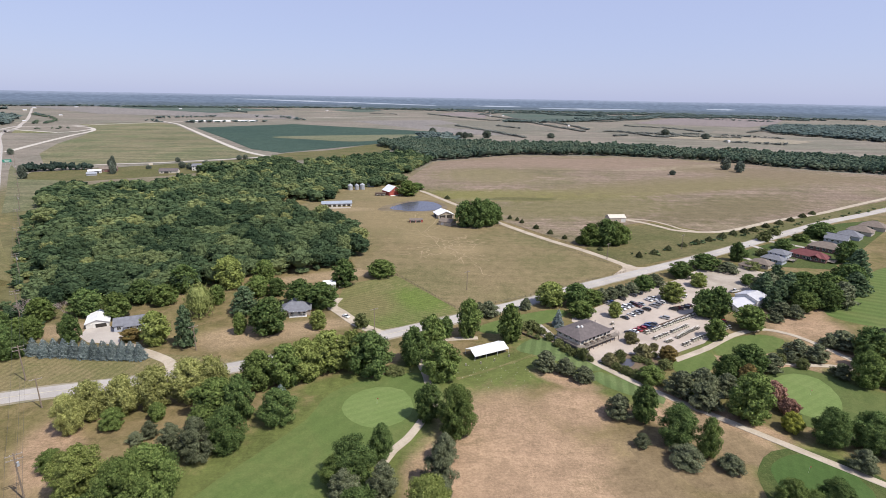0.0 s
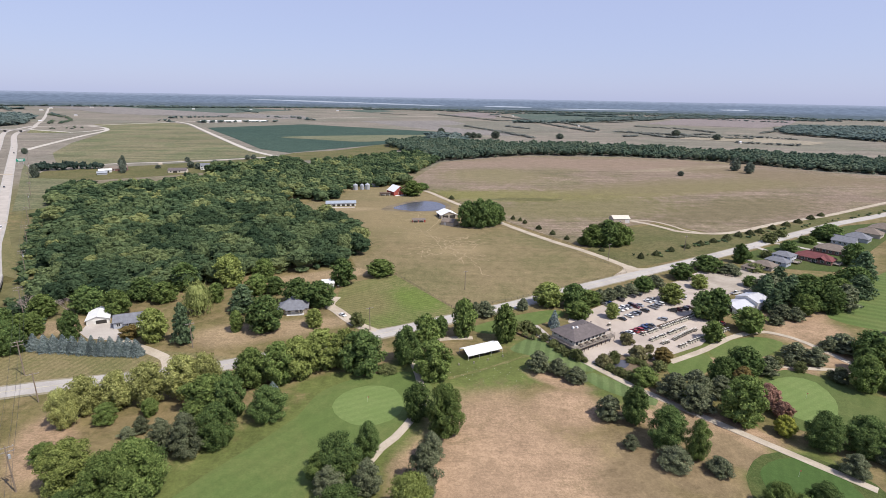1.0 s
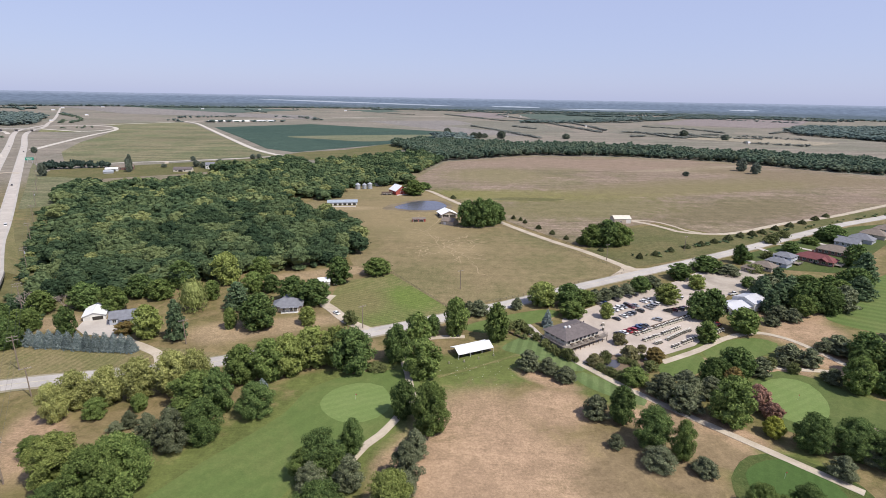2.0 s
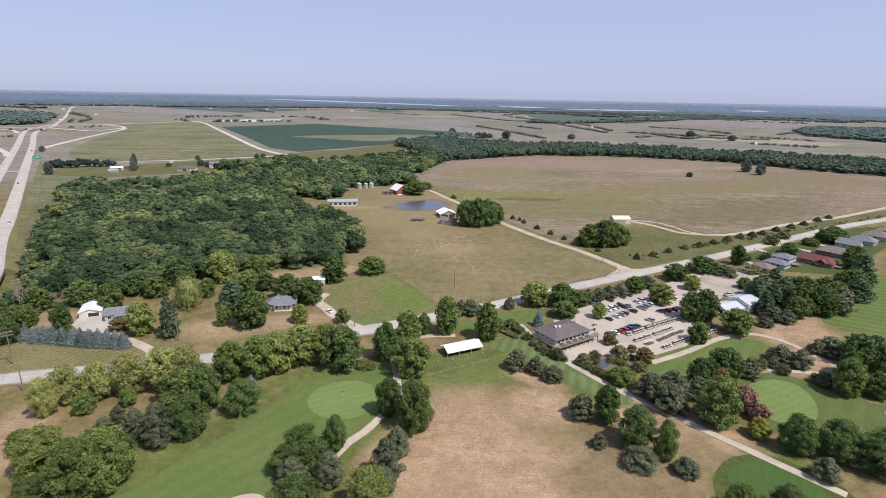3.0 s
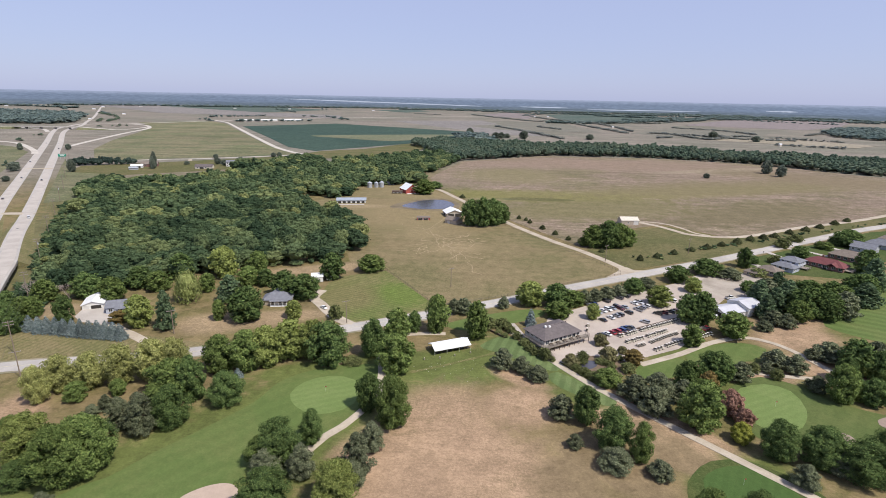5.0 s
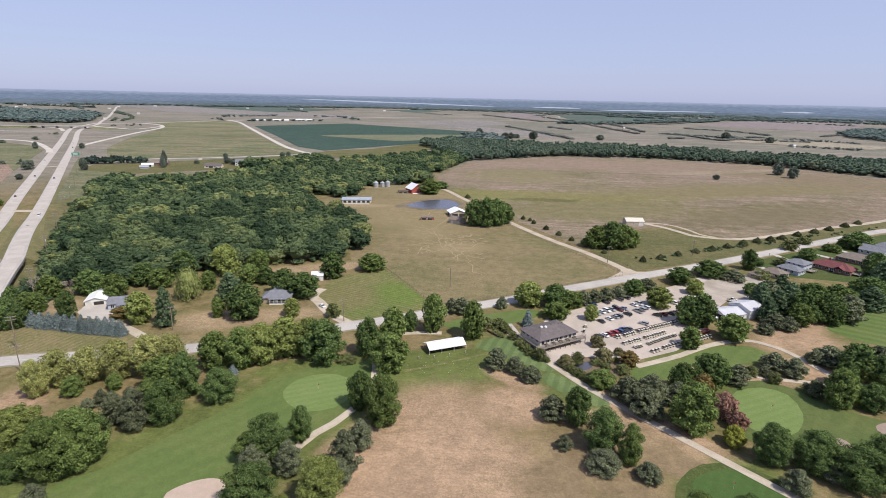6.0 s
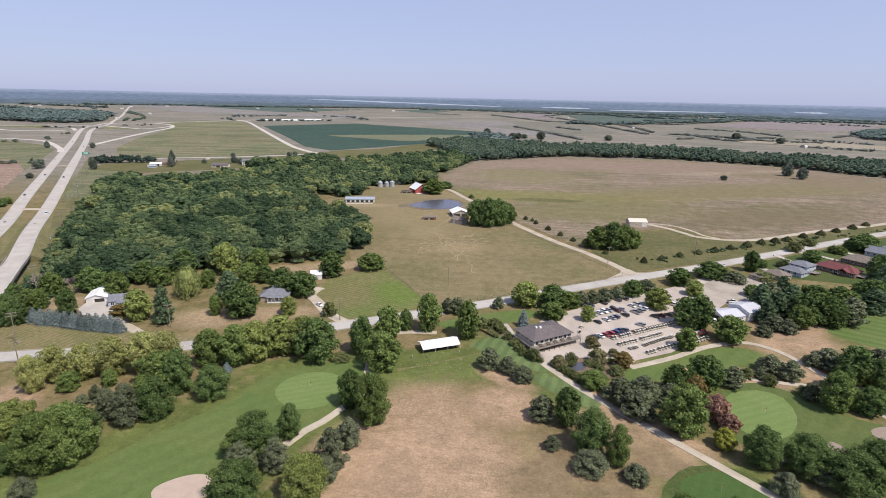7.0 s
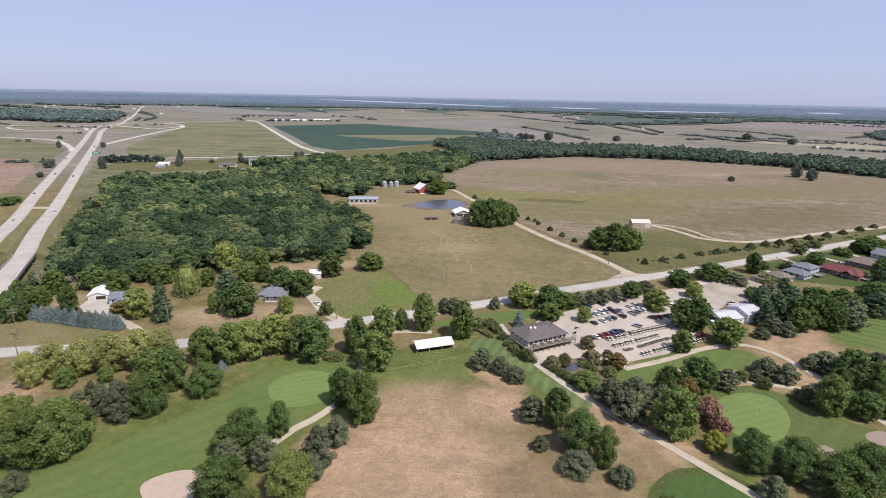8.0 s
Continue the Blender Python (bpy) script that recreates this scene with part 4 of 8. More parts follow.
def trunk_mesh(rng, w, h, thick, limbs=6, low=0.12, rise=0.5):
    """A tapered, slightly crooked trunk with limbs."""
    bm = bmesh.new()
    at, r = Vector((0, 0, -0.15)), thick
    spine = [at]
    for k in range(4):
        nxt = at + Vector((rng.uniform(-0.04, 0.04) * h, rng.uniform(-0.04, 0.04) * h, h * 0.19))
        tube(bm, at, nxt, r, r * 0.78, 7)
        at, r = nxt, r * 0.78
        spine.append(at)
    for k in range(limbs):
        f = low + (0.62 - low) * k / max(1, limbs - 1)
        i = min(3, int(f / 0.19))
        p = spine[i].lerp(spine[i + 1], min(1, f / 0.19 - i))
        a = k * 2.4 + rng.uniform(-0.4, 0.4)
        reach = w * 0.36 * (1.05 - f)
        mid = p + Vector((math.cos(a) * reach * 0.55, math.sin(a) * reach * 0.55, h * 0.08 * (0.5 + rise)))
        end = p + Vector((math.cos(a) * reach, math.sin(a) * reach, h * 0.20 * rise))
        tube(bm, p, mid, thick * 0.42, thick * 0.27, 5)
        tube(bm, mid, end, thick * 0.27, thick * 0.10, 5)
    mesh = bpy.data.meshes.new("trunk")
    bm.to_mesh(mesh)
    bm.free()
    return mesh


def bare_crown(rng, w, h):
    """Leafless boughs, forking into thin twigs."""
    bm = bmesh.new()

    def fork(p, d, length, r, level):
        e = p + d * length
        tube(bm, p, e, r, r * 0.6, 5 if level < 2 else 4)
        if level < 4:
            for k in range(3 if level < 3 else 4):
                turn = Vector((rng.normal(0, 0.5), rng.normal(0, 0.5), rng.normal(0.25, 0.25)))
                fork(e, (d + turn).normalized(), length * rng.uniform(0.62, 0.8), r * 0.58, level + 1)

    for k in range(3):
        fork(Vector((0, 0, h * 0.12)), Vector((rng.normal(0, 0.35), rng.normal(0, 0.35), 1)).normalized(), h * 0.26, w * 0.02, 0)
    mesh = bpy.data.meshes.new("twigs")
    bm.to_mesh(mesh)
    bm.free()
    return mesh


m_bark = plain("bark", (0.11, 0.085, 0.062), 0.95, 0.25, 3.0, 0.03, spec=0.1)
m_twig = plain("grey_twigs", (0.36, 0.30, 0.27), 0.95, 0.2, 3.0, 0.0, spec=0.1)
M_LEAF = {
    "w": leaves("light_leaves", (0.215, 0.230, 0.074), (0.420, 0.425, 0.165)),
    "y": leaves("yellow_green_leaves", (0.145, 0.178, 0.050), (0.285, 0.325, 0.105)),
    "d": leaves("green_leaves", (0.086, 0.128, 0.038), (0.190, 0.244, 0.078)),
    "k": leaves("dark_green_leaves", (0.062, 0.102, 0.036), (0.150, 0.205, 0.070)),
    "p": leaves("grey_pine_needles", (0.098, 0.116, 0.066), (0.205, 0.222, 0.135)),
    "c": leaves("white_pine_needles", (0.076, 0.122, 0.064), (0.165, 0.220, 0.118)),
    "s": leaves("blue_spruce_needles", (0.100, 0.130, 0.128), (0.215, 0.255, 0.250)),
    "v": leaves("willow_leaves", (0.150, 0.180, 0.060), (0.260, 0.285, 0.105)),
    "h": leaves("shrub_leaves", (0.098, 0.118, 0.048), (0.190, 0.205, 0.086)),
    "r": leaves("reddish_leaves", (0.245, 0.140, 0.105), (0.400, 0.240, 0.180)),
    "e": leaves("dark_cedar_needles", (0.058, 0.068, 0.034), (0.112, 0.122, 0.060)),
    "g": leaves("golden_leaves", (0.210, 0.225, 0.040), (0.380, 0.390, 0.090)),
    # far trees: green muted and blued by painted haze
    "f": leaves("hazed_field_tree_leaves", (0.098, 0.122, 0.098), (0.180, 0.206, 0.158)),
    "o": leaves("pale_olive_leaves", (0.150, 0.142, 0.068), (0.270, 0.250, 0.130)),
    "a": leaves("olive_leaves", (0.146, 0.112, 0.043), (0.244, 0.179, 0.071)),
}
TREE_KIND = {   # name, label, metres wide and high as built
    "w": ("roadside_tree", "light green leafy tree in the roadside row", 10, 11.5),
    "y": ("ash_tree", "yellow green broad leafy tree", 9, 11),
    "d": ("maple_tree", "green broad leafy tree with a rounded crown", 9, 11),
    "k": ("oak_tree", "dark green dense leafy tree", 9, 11),
    "p": ("pine_tree", "grey green ragged pine with low boughs", 7.5, 8),
    "c": ("white_pine", "tall blue green layered pine", 9, 13),
    "s": ("blue_spruce", "pale blue conical spruce", 4.2, 7),
    "v": ("willow_tree", "pale weeping willow with hanging curtains", 13, 14.5),
    "h": ("shrub", "rounded green shrub clipped near the ground", 6, 4),
    "r": ("crabapple_tree", "small reddish brown leafy tree", 7, 7),
    "a": ("locust_tree", "olive and rusty leafy tree", 6, 8.5),
    "e": ("cedar_shrub", "small dark olive cedar beside the gravel track", 4, 4.4),
    "g": ("golden_shrub", "bright yellow green rounded shrub on dry turf", 6, 6),
    "f": ("field_tree", "dark rounded tree standing alone in far fields", 9, 11),
    "o": ("olive_shrub", "sparse olive green shrub beside the paved lot", 6, 4.5),
    "b": ("bare_tree", "dead leafless grey tree", 8, 9.5),
}
tree_store = {}


def tree(kind, variant, m, group, fine):
    """A tree of that kind at the pose m: trunk and crown, built once for each variant; fine: 0 far, 1 nearer, 2 nearest to the flight."""
    name, text, w, h = TREE_KIND[kind]
    key = (kind, variant, fine)
    if key in tree_store:
        own = tree_store[key].scale
        return tagged(copy_thing(tree_store[key], m @ Matrix.Diagonal((1 / own.x, 1 / own.y, 1 / own.z, 1))), group=group)
    rng = np.random.default_rng(ord(kind) * 10 + variant)
    ob = new(name)
    ob.empty_display_size = 0.5
    thick = 0.028 * w
    if kind == "b":
        link("trunk", trunk_mesh(rng, w, h * 0.45, thick, 2), m_twig, ob)
        link("branching", bare_crown(rng, w, h), m_twig, ob)
    else:
        k, z = ((0.50, 1.40), (1.25, 0.92), (2.6, 0.58))[fine]
        n = int(k * {"p": 3000, "c": 3900, "s": 1500, "h": 1300, "v": 3600}.get(kind, 4600))
        if kind == "p":
            co = broad_crown(rng, w, h, n, 0.20 * z, 80 + 5 * variant, 0.0, 0.5, 0.26, 1.4, 0.42, lobe=(0.12, 0.22), rise=0.25)
        elif kind == "c":
            co = broad_crown(rng, w, h, n, 0.23 * z, 90 + 4 * variant, 0.0, 0.40, 0.16, 1.7, 0.45, lobe=(0.14, 0.24), rise=0.2)
        elif kind == "s":
            co = cone_crown(rng, w, h, n, 0.19 * z)
        elif kind == "e":
            co = mound_crown(rng, w, h, n // 3, 0.17 * z, 1.7, 0.16)
        elif kind == "v":
            co = weeping_crown(rng, w, h, n, 0.24 * z)
        elif kind in "ho":
            co = broad_crown(rng, w, h, n, 0.18 * z, 50, 0.0, 0.75, 0.35, lobe=(0.14, 0.26))
        elif kind == "w":
            co = broad_crown(rng, w, h, n, 0.20 * z, 120, 0.02, 0.9, 0.48, 0.8, 0.45)
        else:
            co = broad_crown(rng, w, h, n, 0.215 * z, 100 + variant * 8, 0.02 + 0.02 * variant, 0.85, 0.38 + 0.04 * variant, 0.78 + 0.10 * variant)
        link("trunk", trunk_mesh(rng, w, h, thick * (0.6 if kind in "hs" else 1)), m_bark, ob)
        link("crown", quads("crown", co), M_LEAF[kind], ob)
    ob.matrix_basis = m
    tagged(ob, text, "shrub" if kind in "hego" else "tree", group)
    tree_store[key] = ob
    return ob


tree_count = 0


def plant(rows, group):
    """Rows of: kind, x, y, crown width, height."""
    global tree_count
    for kind, x, y, w, h in rows:
        tree_count += 1
        v = tree_count % (2 if kind in "vrab" else 3)
        _, _, w0, h0 = TREE_KIND[kind]
        x, y, w, h = x * U, y * U, w * U, h * U
        if kind == "p":
            w, h = 1.10 * w, 0.90 * h
        k = (0.96 if kind in "wsc" else 1.13 if kind in "dky" and -40 * U < x < 24 * U and y < 170 * U else 1.02) * w / w0
        m = pose(x, y, 0, 0, 0, (tree_count * 137.5) % 360) @ Matrix.Diagonal((k * (1 + 0.08 * math.sin(tree_count * 2.1)), k, h / h0, 1))
        tree(kind, v, m, group, 2 if y < 122 * U else 1 if y < 160 * U else 0)


plant([
    ("w", -92.9, 116, 7.7, 11.3),
    ("w", -91.5, 122.7, 10, 11.1),
    ("w", -84.1, 125.3, 9.6, 11.2),
    ("w", -76.8, 128.3, 10.6, 12.6),
    ("w", -68.6, 131.8, 12.4, 13.2),
    ("w", -63.2, 133.9, 10.1, 12.8),
    ("d", -83.1, 118.1, 6, 5.9),
    ("d", -73.4, 122.1, 4.8, 5.1),
    ("p", -62.2, 107.7, 6.9, 9.8),
    ("p", -55.6, 106.5, 7.5, 12.8),
    ("p", -71.4, 114.5, 3.9, 5.4),
    ("k", -50.8, 122.2, 7.7, 13.7),
    ("k", -40.4, 121.3, 9.5, 10),
    ("s", -43.8, 135.4, 3.6, 3.3),
    ("d", -51.1, 139, 11, 12.1),
    ("d", -43.5, 141.2, 11, 13),
    ("y", -38.7, 144.5, 11.2, 13.2),
    ("y", -32.5, 150.6, 11.9, 13.1),
], "row of trees along the county road")
plant([
    ("y", -24.6, 151.4, 9.6, 12.9),
    ("k", -18.6, 148, 13.1, 14.3),
], "row of trees along the county road")
plant([
    ("y", -75.5, 93.9, 11.8, 12.1),
    ("d", -59.1, 91.7, 12.4, 14.4),
    ("d", -61.5, 87.3, 12.6, 14.7),
    ("k", -59.4, 96, 8.4, 11),
    ("k", -70.2, 85.7, 7.9, 6.3),
    ("p", -58.8, 78.6, 4.9, 5.6),
    ("p", -73.8, 112.1, 4.2, 3.4),
    ("d", -85.5, 108.3, 1.9, 2.5),
    ("k", -16.6, 100.3, 10.2, 11),
    ("d", -20, 97.9, 6.8, 7.7),
    ("k", -10.8, 107, 5.2, 9.7),
    ("p", -9, 95, 6.1, 9.8),
    ("k", -13.2, 83.8, 9.6, 10.5),
    ("p", -17.7, 94.7, 6.9, 7.5),
    ("y", 1.1, 87, 9.2, 11.5),
    ("p", 3.4, 97.6, 7.4, 12.1),
    ("p", 3.5, 92.7, 5.4, 8),
    ("p", 4.9, 106.5, 6.5, 8.5),
], "trees beside the fairway")
plant([
    ("k", 0.4, 123.1, 6.4, 11.3),
    ("d", 8.2, 116.8, 9.1, 14.5),
    ("y", -6.4, 84.7, 2.7, 3.2),
    ("d", -88.1, 102.3, 6.1, 5.1),
], "trees beside the fairway")
plant([
    ("d", 4.1, 145.6, 10.9, 12.6),
    ("k", -5, 154.6, 8.1, 13.2),
    ("d", 0.8, 167.2, 9, 11.9),
    ("k", 6.1, 174.8, 5.3, 8.3),
    ("d", 14.7, 175.8, 9.7, 14.7),
    ("p", 19.9, 193.7, 5.5, 7),
    ("d", 29.5, 172.5, 8.7, 14.2),
    ("p", 24, 195.3, 8.3, 6.8),
    ("p", 38.6, 150.9, 7, 7.8),
    ("p", 44.6, 149.1, 5.8, 6.2),
    ("p", 49.4, 144.6, 6.3, 5.6),
    ("p", 54.1, 125.6, 7.1, 7.6),
    ("k", 60.5, 123.6, 7, 11.1),
    ("k", 65.6, 114.3, 10.4, 11.1),
    ("d", 71.2, 109, 5.7, 11.1),
    ("p", 64.5, 106, 8, 5.8),
    ("p", 74.5, 103.9, 6, 4.7),
    ("h", 33.6, 181.5, 7.3, 4.1),
], "trees round the driving range")
plant([
    ("h", 39.2, 182.3, 6.5, 3.7),
    ("h", -11.3, 148.5, 7.5, 1.8),
], "trees round the driving range")
plant([
    ("k", -125.9, 165.3, 6.7, 11.6),
    ("y", -96.9, 166.6, 9.6, 12.4),
    ("c", -85.5, 165.1, 8.0, 15.3),
    ("v", -92.7, 192, 13.2, 14.9),
    ("d", -90.7, 204, 6.7, 8.5),
    ("d", -70.7, 175.7, 5.4, 8.4),
    ("c", -75.3, 194.6, 12.2, 11.5),
    ("k", -60.5, 177.2, 13.8, 13.7),
    ("k", -55.4, 204.5, 14, 11),
    ("k", -45.7, 202, 12.8, 10.7),
    ("y", -42.9, 181.3, 6.4, 7.3),
    ("h", -26.5, 182.8, 6.3, 5.6),
    ("k", -41, 228, 11.5, 12.8),
    ("d", -25.3, 242.1, 13.1, 8.2),
    ("d", -142.6, 169.3, 7.8, 8.3),
    ("k", -138, 156.1, 7.3, 8.4),
    ("h", -107, 169.5, 6.3, 2.9),
    ("d", -147.1, 160, 8.8, 7.4),
], "trees round the farm houses")
plant([
    ("s", 50.4, 185.5, 4.8, 7.5),
    ("d", 62.2, 195.1, 10.3, 6.5),
    ("y", 52.1, 207.3, 12.9, 10.3),
    ("k", 62.8, 207.1, 11.4, 10),
    ("d", 70.1, 209.2, 10, 6.4),
    ("p", 40.4, 202.1, 4.7, 5.7),
    ("p", 75.5, 212.3, 6.3, 6.7),
    ("p", 80.7, 215.2, 6.4, 6.3),
    ("p", 86.5, 219.1, 6.9, 6.1),
    ("p", 92.3, 222.2, 7, 6.1),
    ("k", 100.3, 227.9, 9.6, 7.1),
    ("p", 108.1, 234.2, 9.3, 6.2),
    ("k", 126.8, 246.7, 11.8, 8),
    ("k", 145.9, 260.7, 14.6, 7.9),
    ("y", 76, 195.2, 5.8, 6.7),
    ("y", 107.8, 213.9, 10.5, 8.8),
    ("k", 113.9, 197, 10.1, 11.8),
    ("k", 118.5, 196.2, 11.8, 13.3),
], "trees round the clubhouse")
plant([
    ("y", 129, 232.8, 7.7, 7),
    ("d", 107.9, 176, 7.6, 7.9),
    ("d", 125.9, 185.1, 11.9, 9.7),
    ("h", 52.8, 160.8, 4.6, 3),
], "trees round the clubhouse")
plant([
    ("p", 77, 136.9, 8.5, 8.8),
    ("p", 83.6, 138, 8.5, 9.5),
    ("p", 81, 130.9, 10, 8.9),
    ("d", 91.2, 125, 11.5, 14.2),
    ("k", 94.8, 144.7, 8.4, 9.4),
    ("k", 105.5, 150.8, 10.7, 10),
    ("a", 99.1, 140.5, 5.9, 8.7),
    ("r", 102.5, 132.7, 7.1, 7.2),
    ("r", 103.9, 127.3, 5.1, 5),
    ("g", 99.9, 119.8, 5.4, 5.4),
    ("k", 106, 114.2, 8.9, 10.5),
    ("p", 114.1, 151.9, 7, 7.2),
    ("p", 130.2, 163.1, 7.7, 6.7),
    ("p", 134.8, 159.5, 7.2, 7),
    ("p", 151.6, 170.1, 9.7, 7.1),
    ("k", 155.1, 161.8, 11, 11.7),
    ("d", 138.5, 142.8, 9, 12.1),
    ("k", 147.2, 142.4, 8.3, 8.3),
], "trees on the golf course")
plant([
    ("p", 135.1, 148.4, 6, 5.5),
    ("p", 167.5, 171.1, 8.6, 7.9),
    ("k", 115.6, 112.6, 10.6, 10.4),
    ("p", 107.1, 104.1, 5.8, 6.5),
    ("k", 123.2, 108.1, 13.8, 9.9),
    ("p", 118.9, 109.9, 7.8, 6.1),
    ("h", 120.9, 157.9, 4.7, 3.4),
    ("h", 126.4, 154.1, 4.5, 3.7),
], "trees on the golf course")
plant([
    ("p", 156.2, 223.4, 12.5, 12.2),
    ("c", 163.7, 219.5, 10.9, 12),
    ("p", 152, 196.9, 6.5, 6.3),
    ("k", 165.7, 209, 12.6, 13.1),
    ("c", 149.6, 215.6, 10.3, 13.1),
    ("k", 172.2, 206.6, 11.1, 12.1),
    ("p", 181.5, 210.4, 11.2, 12.4),
    ("c", 200.6, 227, 14.3, 10.1),
    ("c", 165.9, 232.5, 11.5, 11.6),
    ("k", 179.7, 232, 12.3, 8.2),
    ("k", 155.6, 236.4, 7.7, 5.4),
    ("k", 131.6, 191.2, 6.4, 5.1),
    ("p", 141.2, 192.7, 5.5, 4.5),
    ("c", 218.6, 249.5, 13, 15.1),
    ("k", 171.1, 275.4, 8.2, 11),
    ("h", 171.2, 261, 9.5, 4.1),
    ("p", 155.6, 255.9, 11, 5.9),
    ("k", 209.1, 244.2, 12.8, 8.4),
], "trees behind the sheds and houses")
plant([
    ("k", 232.8, 275, 11.4, 12.4),
    ("k", 259.2, 331.5, 16.9, 10.2),
    ("k", 214.6, 301.2, 10.7, 6.5),
    ("h", 193.1, 286.2, 7.9, 4.5),
    ("k", 206.4, 237, 12.4, 10.7),
    ("k", 189, 230.3, 11.2, 8.9),
], "trees behind the sheds and houses")
plant([
    ("k", 21.9, 347.4, 14, 18),
    ("k", 29.8, 346.3, 15.4, 19.8),
    ("k", 37, 350.8, 14, 18.4),
    ("k", 43.5, 357.9, 10.3, 14.1),
    ("d", 97.4, 305.4, 14.0, 13.0),
    ("k", 105.7, 304.5, 15.2, 16.2),
    ("d", 112.5, 306.8, 13.6, 14.5),
    ("d", 118.6, 309.6, 9.8, 11.0),
    ("d", 91.5, 306.6, 7.4, 5.2),
    ("d", -24.6, 462.3, 18.5, 13.4),
    ("k", -17.7, 493.7, 14.2, 6.7),
    ("f", 288.2, 625.3, 7.7, 5.5),
    ("f", 383.7, 684.1, 12.4, 16.6),
    ("f", 387.9, 657.7, 11.9, 14),
    ("f", -353.9, 571.3, 6.0, 18.5),
    ("f", -349.8, 561.8, 6.2, 14.0),
    ("f", -588.4, 725.5, 7.9, 8.4),
    ("f", -415.4, 521.5, 8.9, 13.6),
], "trees in the fields")
plant([
    ("e", 118, 280, 3.9, 3.5),
    ("e", 129.1, 286.6, 4.5, 3.2),
    ("e", 141.5, 295.5, 4.6, 3.1),
    ("e", 154.1, 303.7, 4.7, 2.8),
    ("e", 165.8, 310.9, 5.4, 3.1),
    ("e", 177.5, 318, 4.9, 3.1),
    ("e", 190.2, 325.9, 6.2, 3.8),
    ("e", 202.3, 334.6, 5.7, 3.6),
], "trees in the fields")
plant([
    ("s", -133.8, 158.2, 5.2, 6.1),
    ("s", -129.2, 157.2, 5.2, 6.5),
    ("s", -126.1, 157.4, 5.2, 6.5),
    ("s", -122.6, 157.2, 5.2, 6.5),
    ("s", -119.2, 156.9, 5.2, 6.5),
    ("s", -115.3, 156.3, 5.2, 6.7),
    ("s", -112.0, 156.1, 5.2, 6.9),
    ("s", -108.6, 155.9, 5.2, 6.8),
    ("s", -105.6, 156.1, 5.2, 6.8),
    ("s", -102.3, 155.8, 5.2, 6.8),
    ("s", -99.6, 156.0, 5.2, 6.6),
    ("s", -96.7, 155.6, 5.2, 6.3),
    ("s", -137.5, 158.3, 5.2, 5.0),
], "row of blue spruces")
plant([
    ("e", 213.3, 340.9, 5.8, 3.3),
    ("e", 222.9, 345.9, 6.5, 3.3),
    ("e", 238.5, 357.4, 6.0, 3.4),
    ("e", 255.1, 368.3, 6.1, 3.5),
    ("e", 270.9, 379.4, 6.3, 3.2),
    ("e", 289.4, 393.1, 6.5, 3.4),
    ("e", 305.5, 405, 5.9, 3.1),
    ("e", 48.9, 382.9, 3.8, 3.0),
    ("e", 56.4, 373.2, 3.7, 2.9),
    ("e", 61.2, 368.6, 3.3, 2.5),
    ("e", 63.3, 360.4, 3.6, 3.1),
    ("e", 70.7, 344.4, 4.8, 3.0),
    ("e", 77.6, 330.6, 4.0, 2.9),
    ("e", 84.3, 318.2, 3.8, 2.8),
    ("e", 99.7, 293.3, 3.8, 2.2),
    ("e", 11, 447.8, 5.4, 3.4),
    ("h", 214.5, 320.8, 10, 5.7),
    ("h", 231.5, 336.3, 9.1, 4.9),
], "shrubs along the tracks")
plant([
    ("k", -140.5, 154.6, 8.2, 12),
    ("d", -148.1, 170.8, 7.3, 7.5),
    ("k", -154.7, 171.4, 6.9, 9.3),
    ("d", -124.4, 189.1, 10.2, 10.2),
    ("b", -154.8, 184.3, 7.8, 11),
    ("b", -143, 187.8, 7.5, 8.5),
    ("a", -107.1, 169.3, 6.9, 4.2),
], "trees beside the highway")
plant([
    ("d", -150.4, 184.3, 9.8, 9.5),
    ("k", -137.2, 191.1, 12.5, 10.9),
    ("d", -112.5, 202.9, 10.3, 8.8),
    ("k", -122.7, 205, 11.5, 9.7),
    ("d", -76.7, 214.1, 10.6, 9.1),
    ("k", -68.6, 214.9, 8, 7.9),
], "trees at the edge of the wood")
plant([
    ("f", -11.1, 1269.8, 18.9, 15.6),
    ("f", 646.2, 1261.8, 20, 13.2),
    ("f", 260.1, 1203.6, 17.4, 11.9),
    ("f", 111.2, 1176.7, 19.8, 16.7),
    ("f", 49.6, 1167.3, 17.3, 13.1),
    ("f", 74.7, 1193.9, 15.1, 9.7),
    ("f", 61.9, 1171.6, 14.9, 13.2),
    ("f", 596, 1374.3, 22, 15.8),
    ("f", 842.3, 2452.7, 24.6, 16.5),
    ("f", -475.8, 514.3, 12.7, 9.8),
    ("f", -300.5, 616.0, 8.5, 8.0),
    ("f", -287.6, 606.9, 7.6, 7.4),
    ("f", -277.1, 626.4, 9.4, 8.2),
    ("f", -284.9, 647.4, 7.2, 6.0),
    ("f", -333.9, 604.5, 6.2, 4.6),
    ("f", -332.9, 672.5, 6.4, 6.0),
    ("f", -267.1, 707.3, 7.8, 6.2),
    ("f", -260.5, 712.4, 6.8, 6.6),
    ("f", -388.8, 622.7, 7.6, 8.8),
    ("f", -425.6, 452.4, 6.8, 5.4),
    ("f", -645.1, 704.7, 7.7, 10),
    ("k", -333.7, 332.6, 11.1, 6),
    ("d", -336.7, 342.4, 8.7, 5),
], "trees in the far fields")
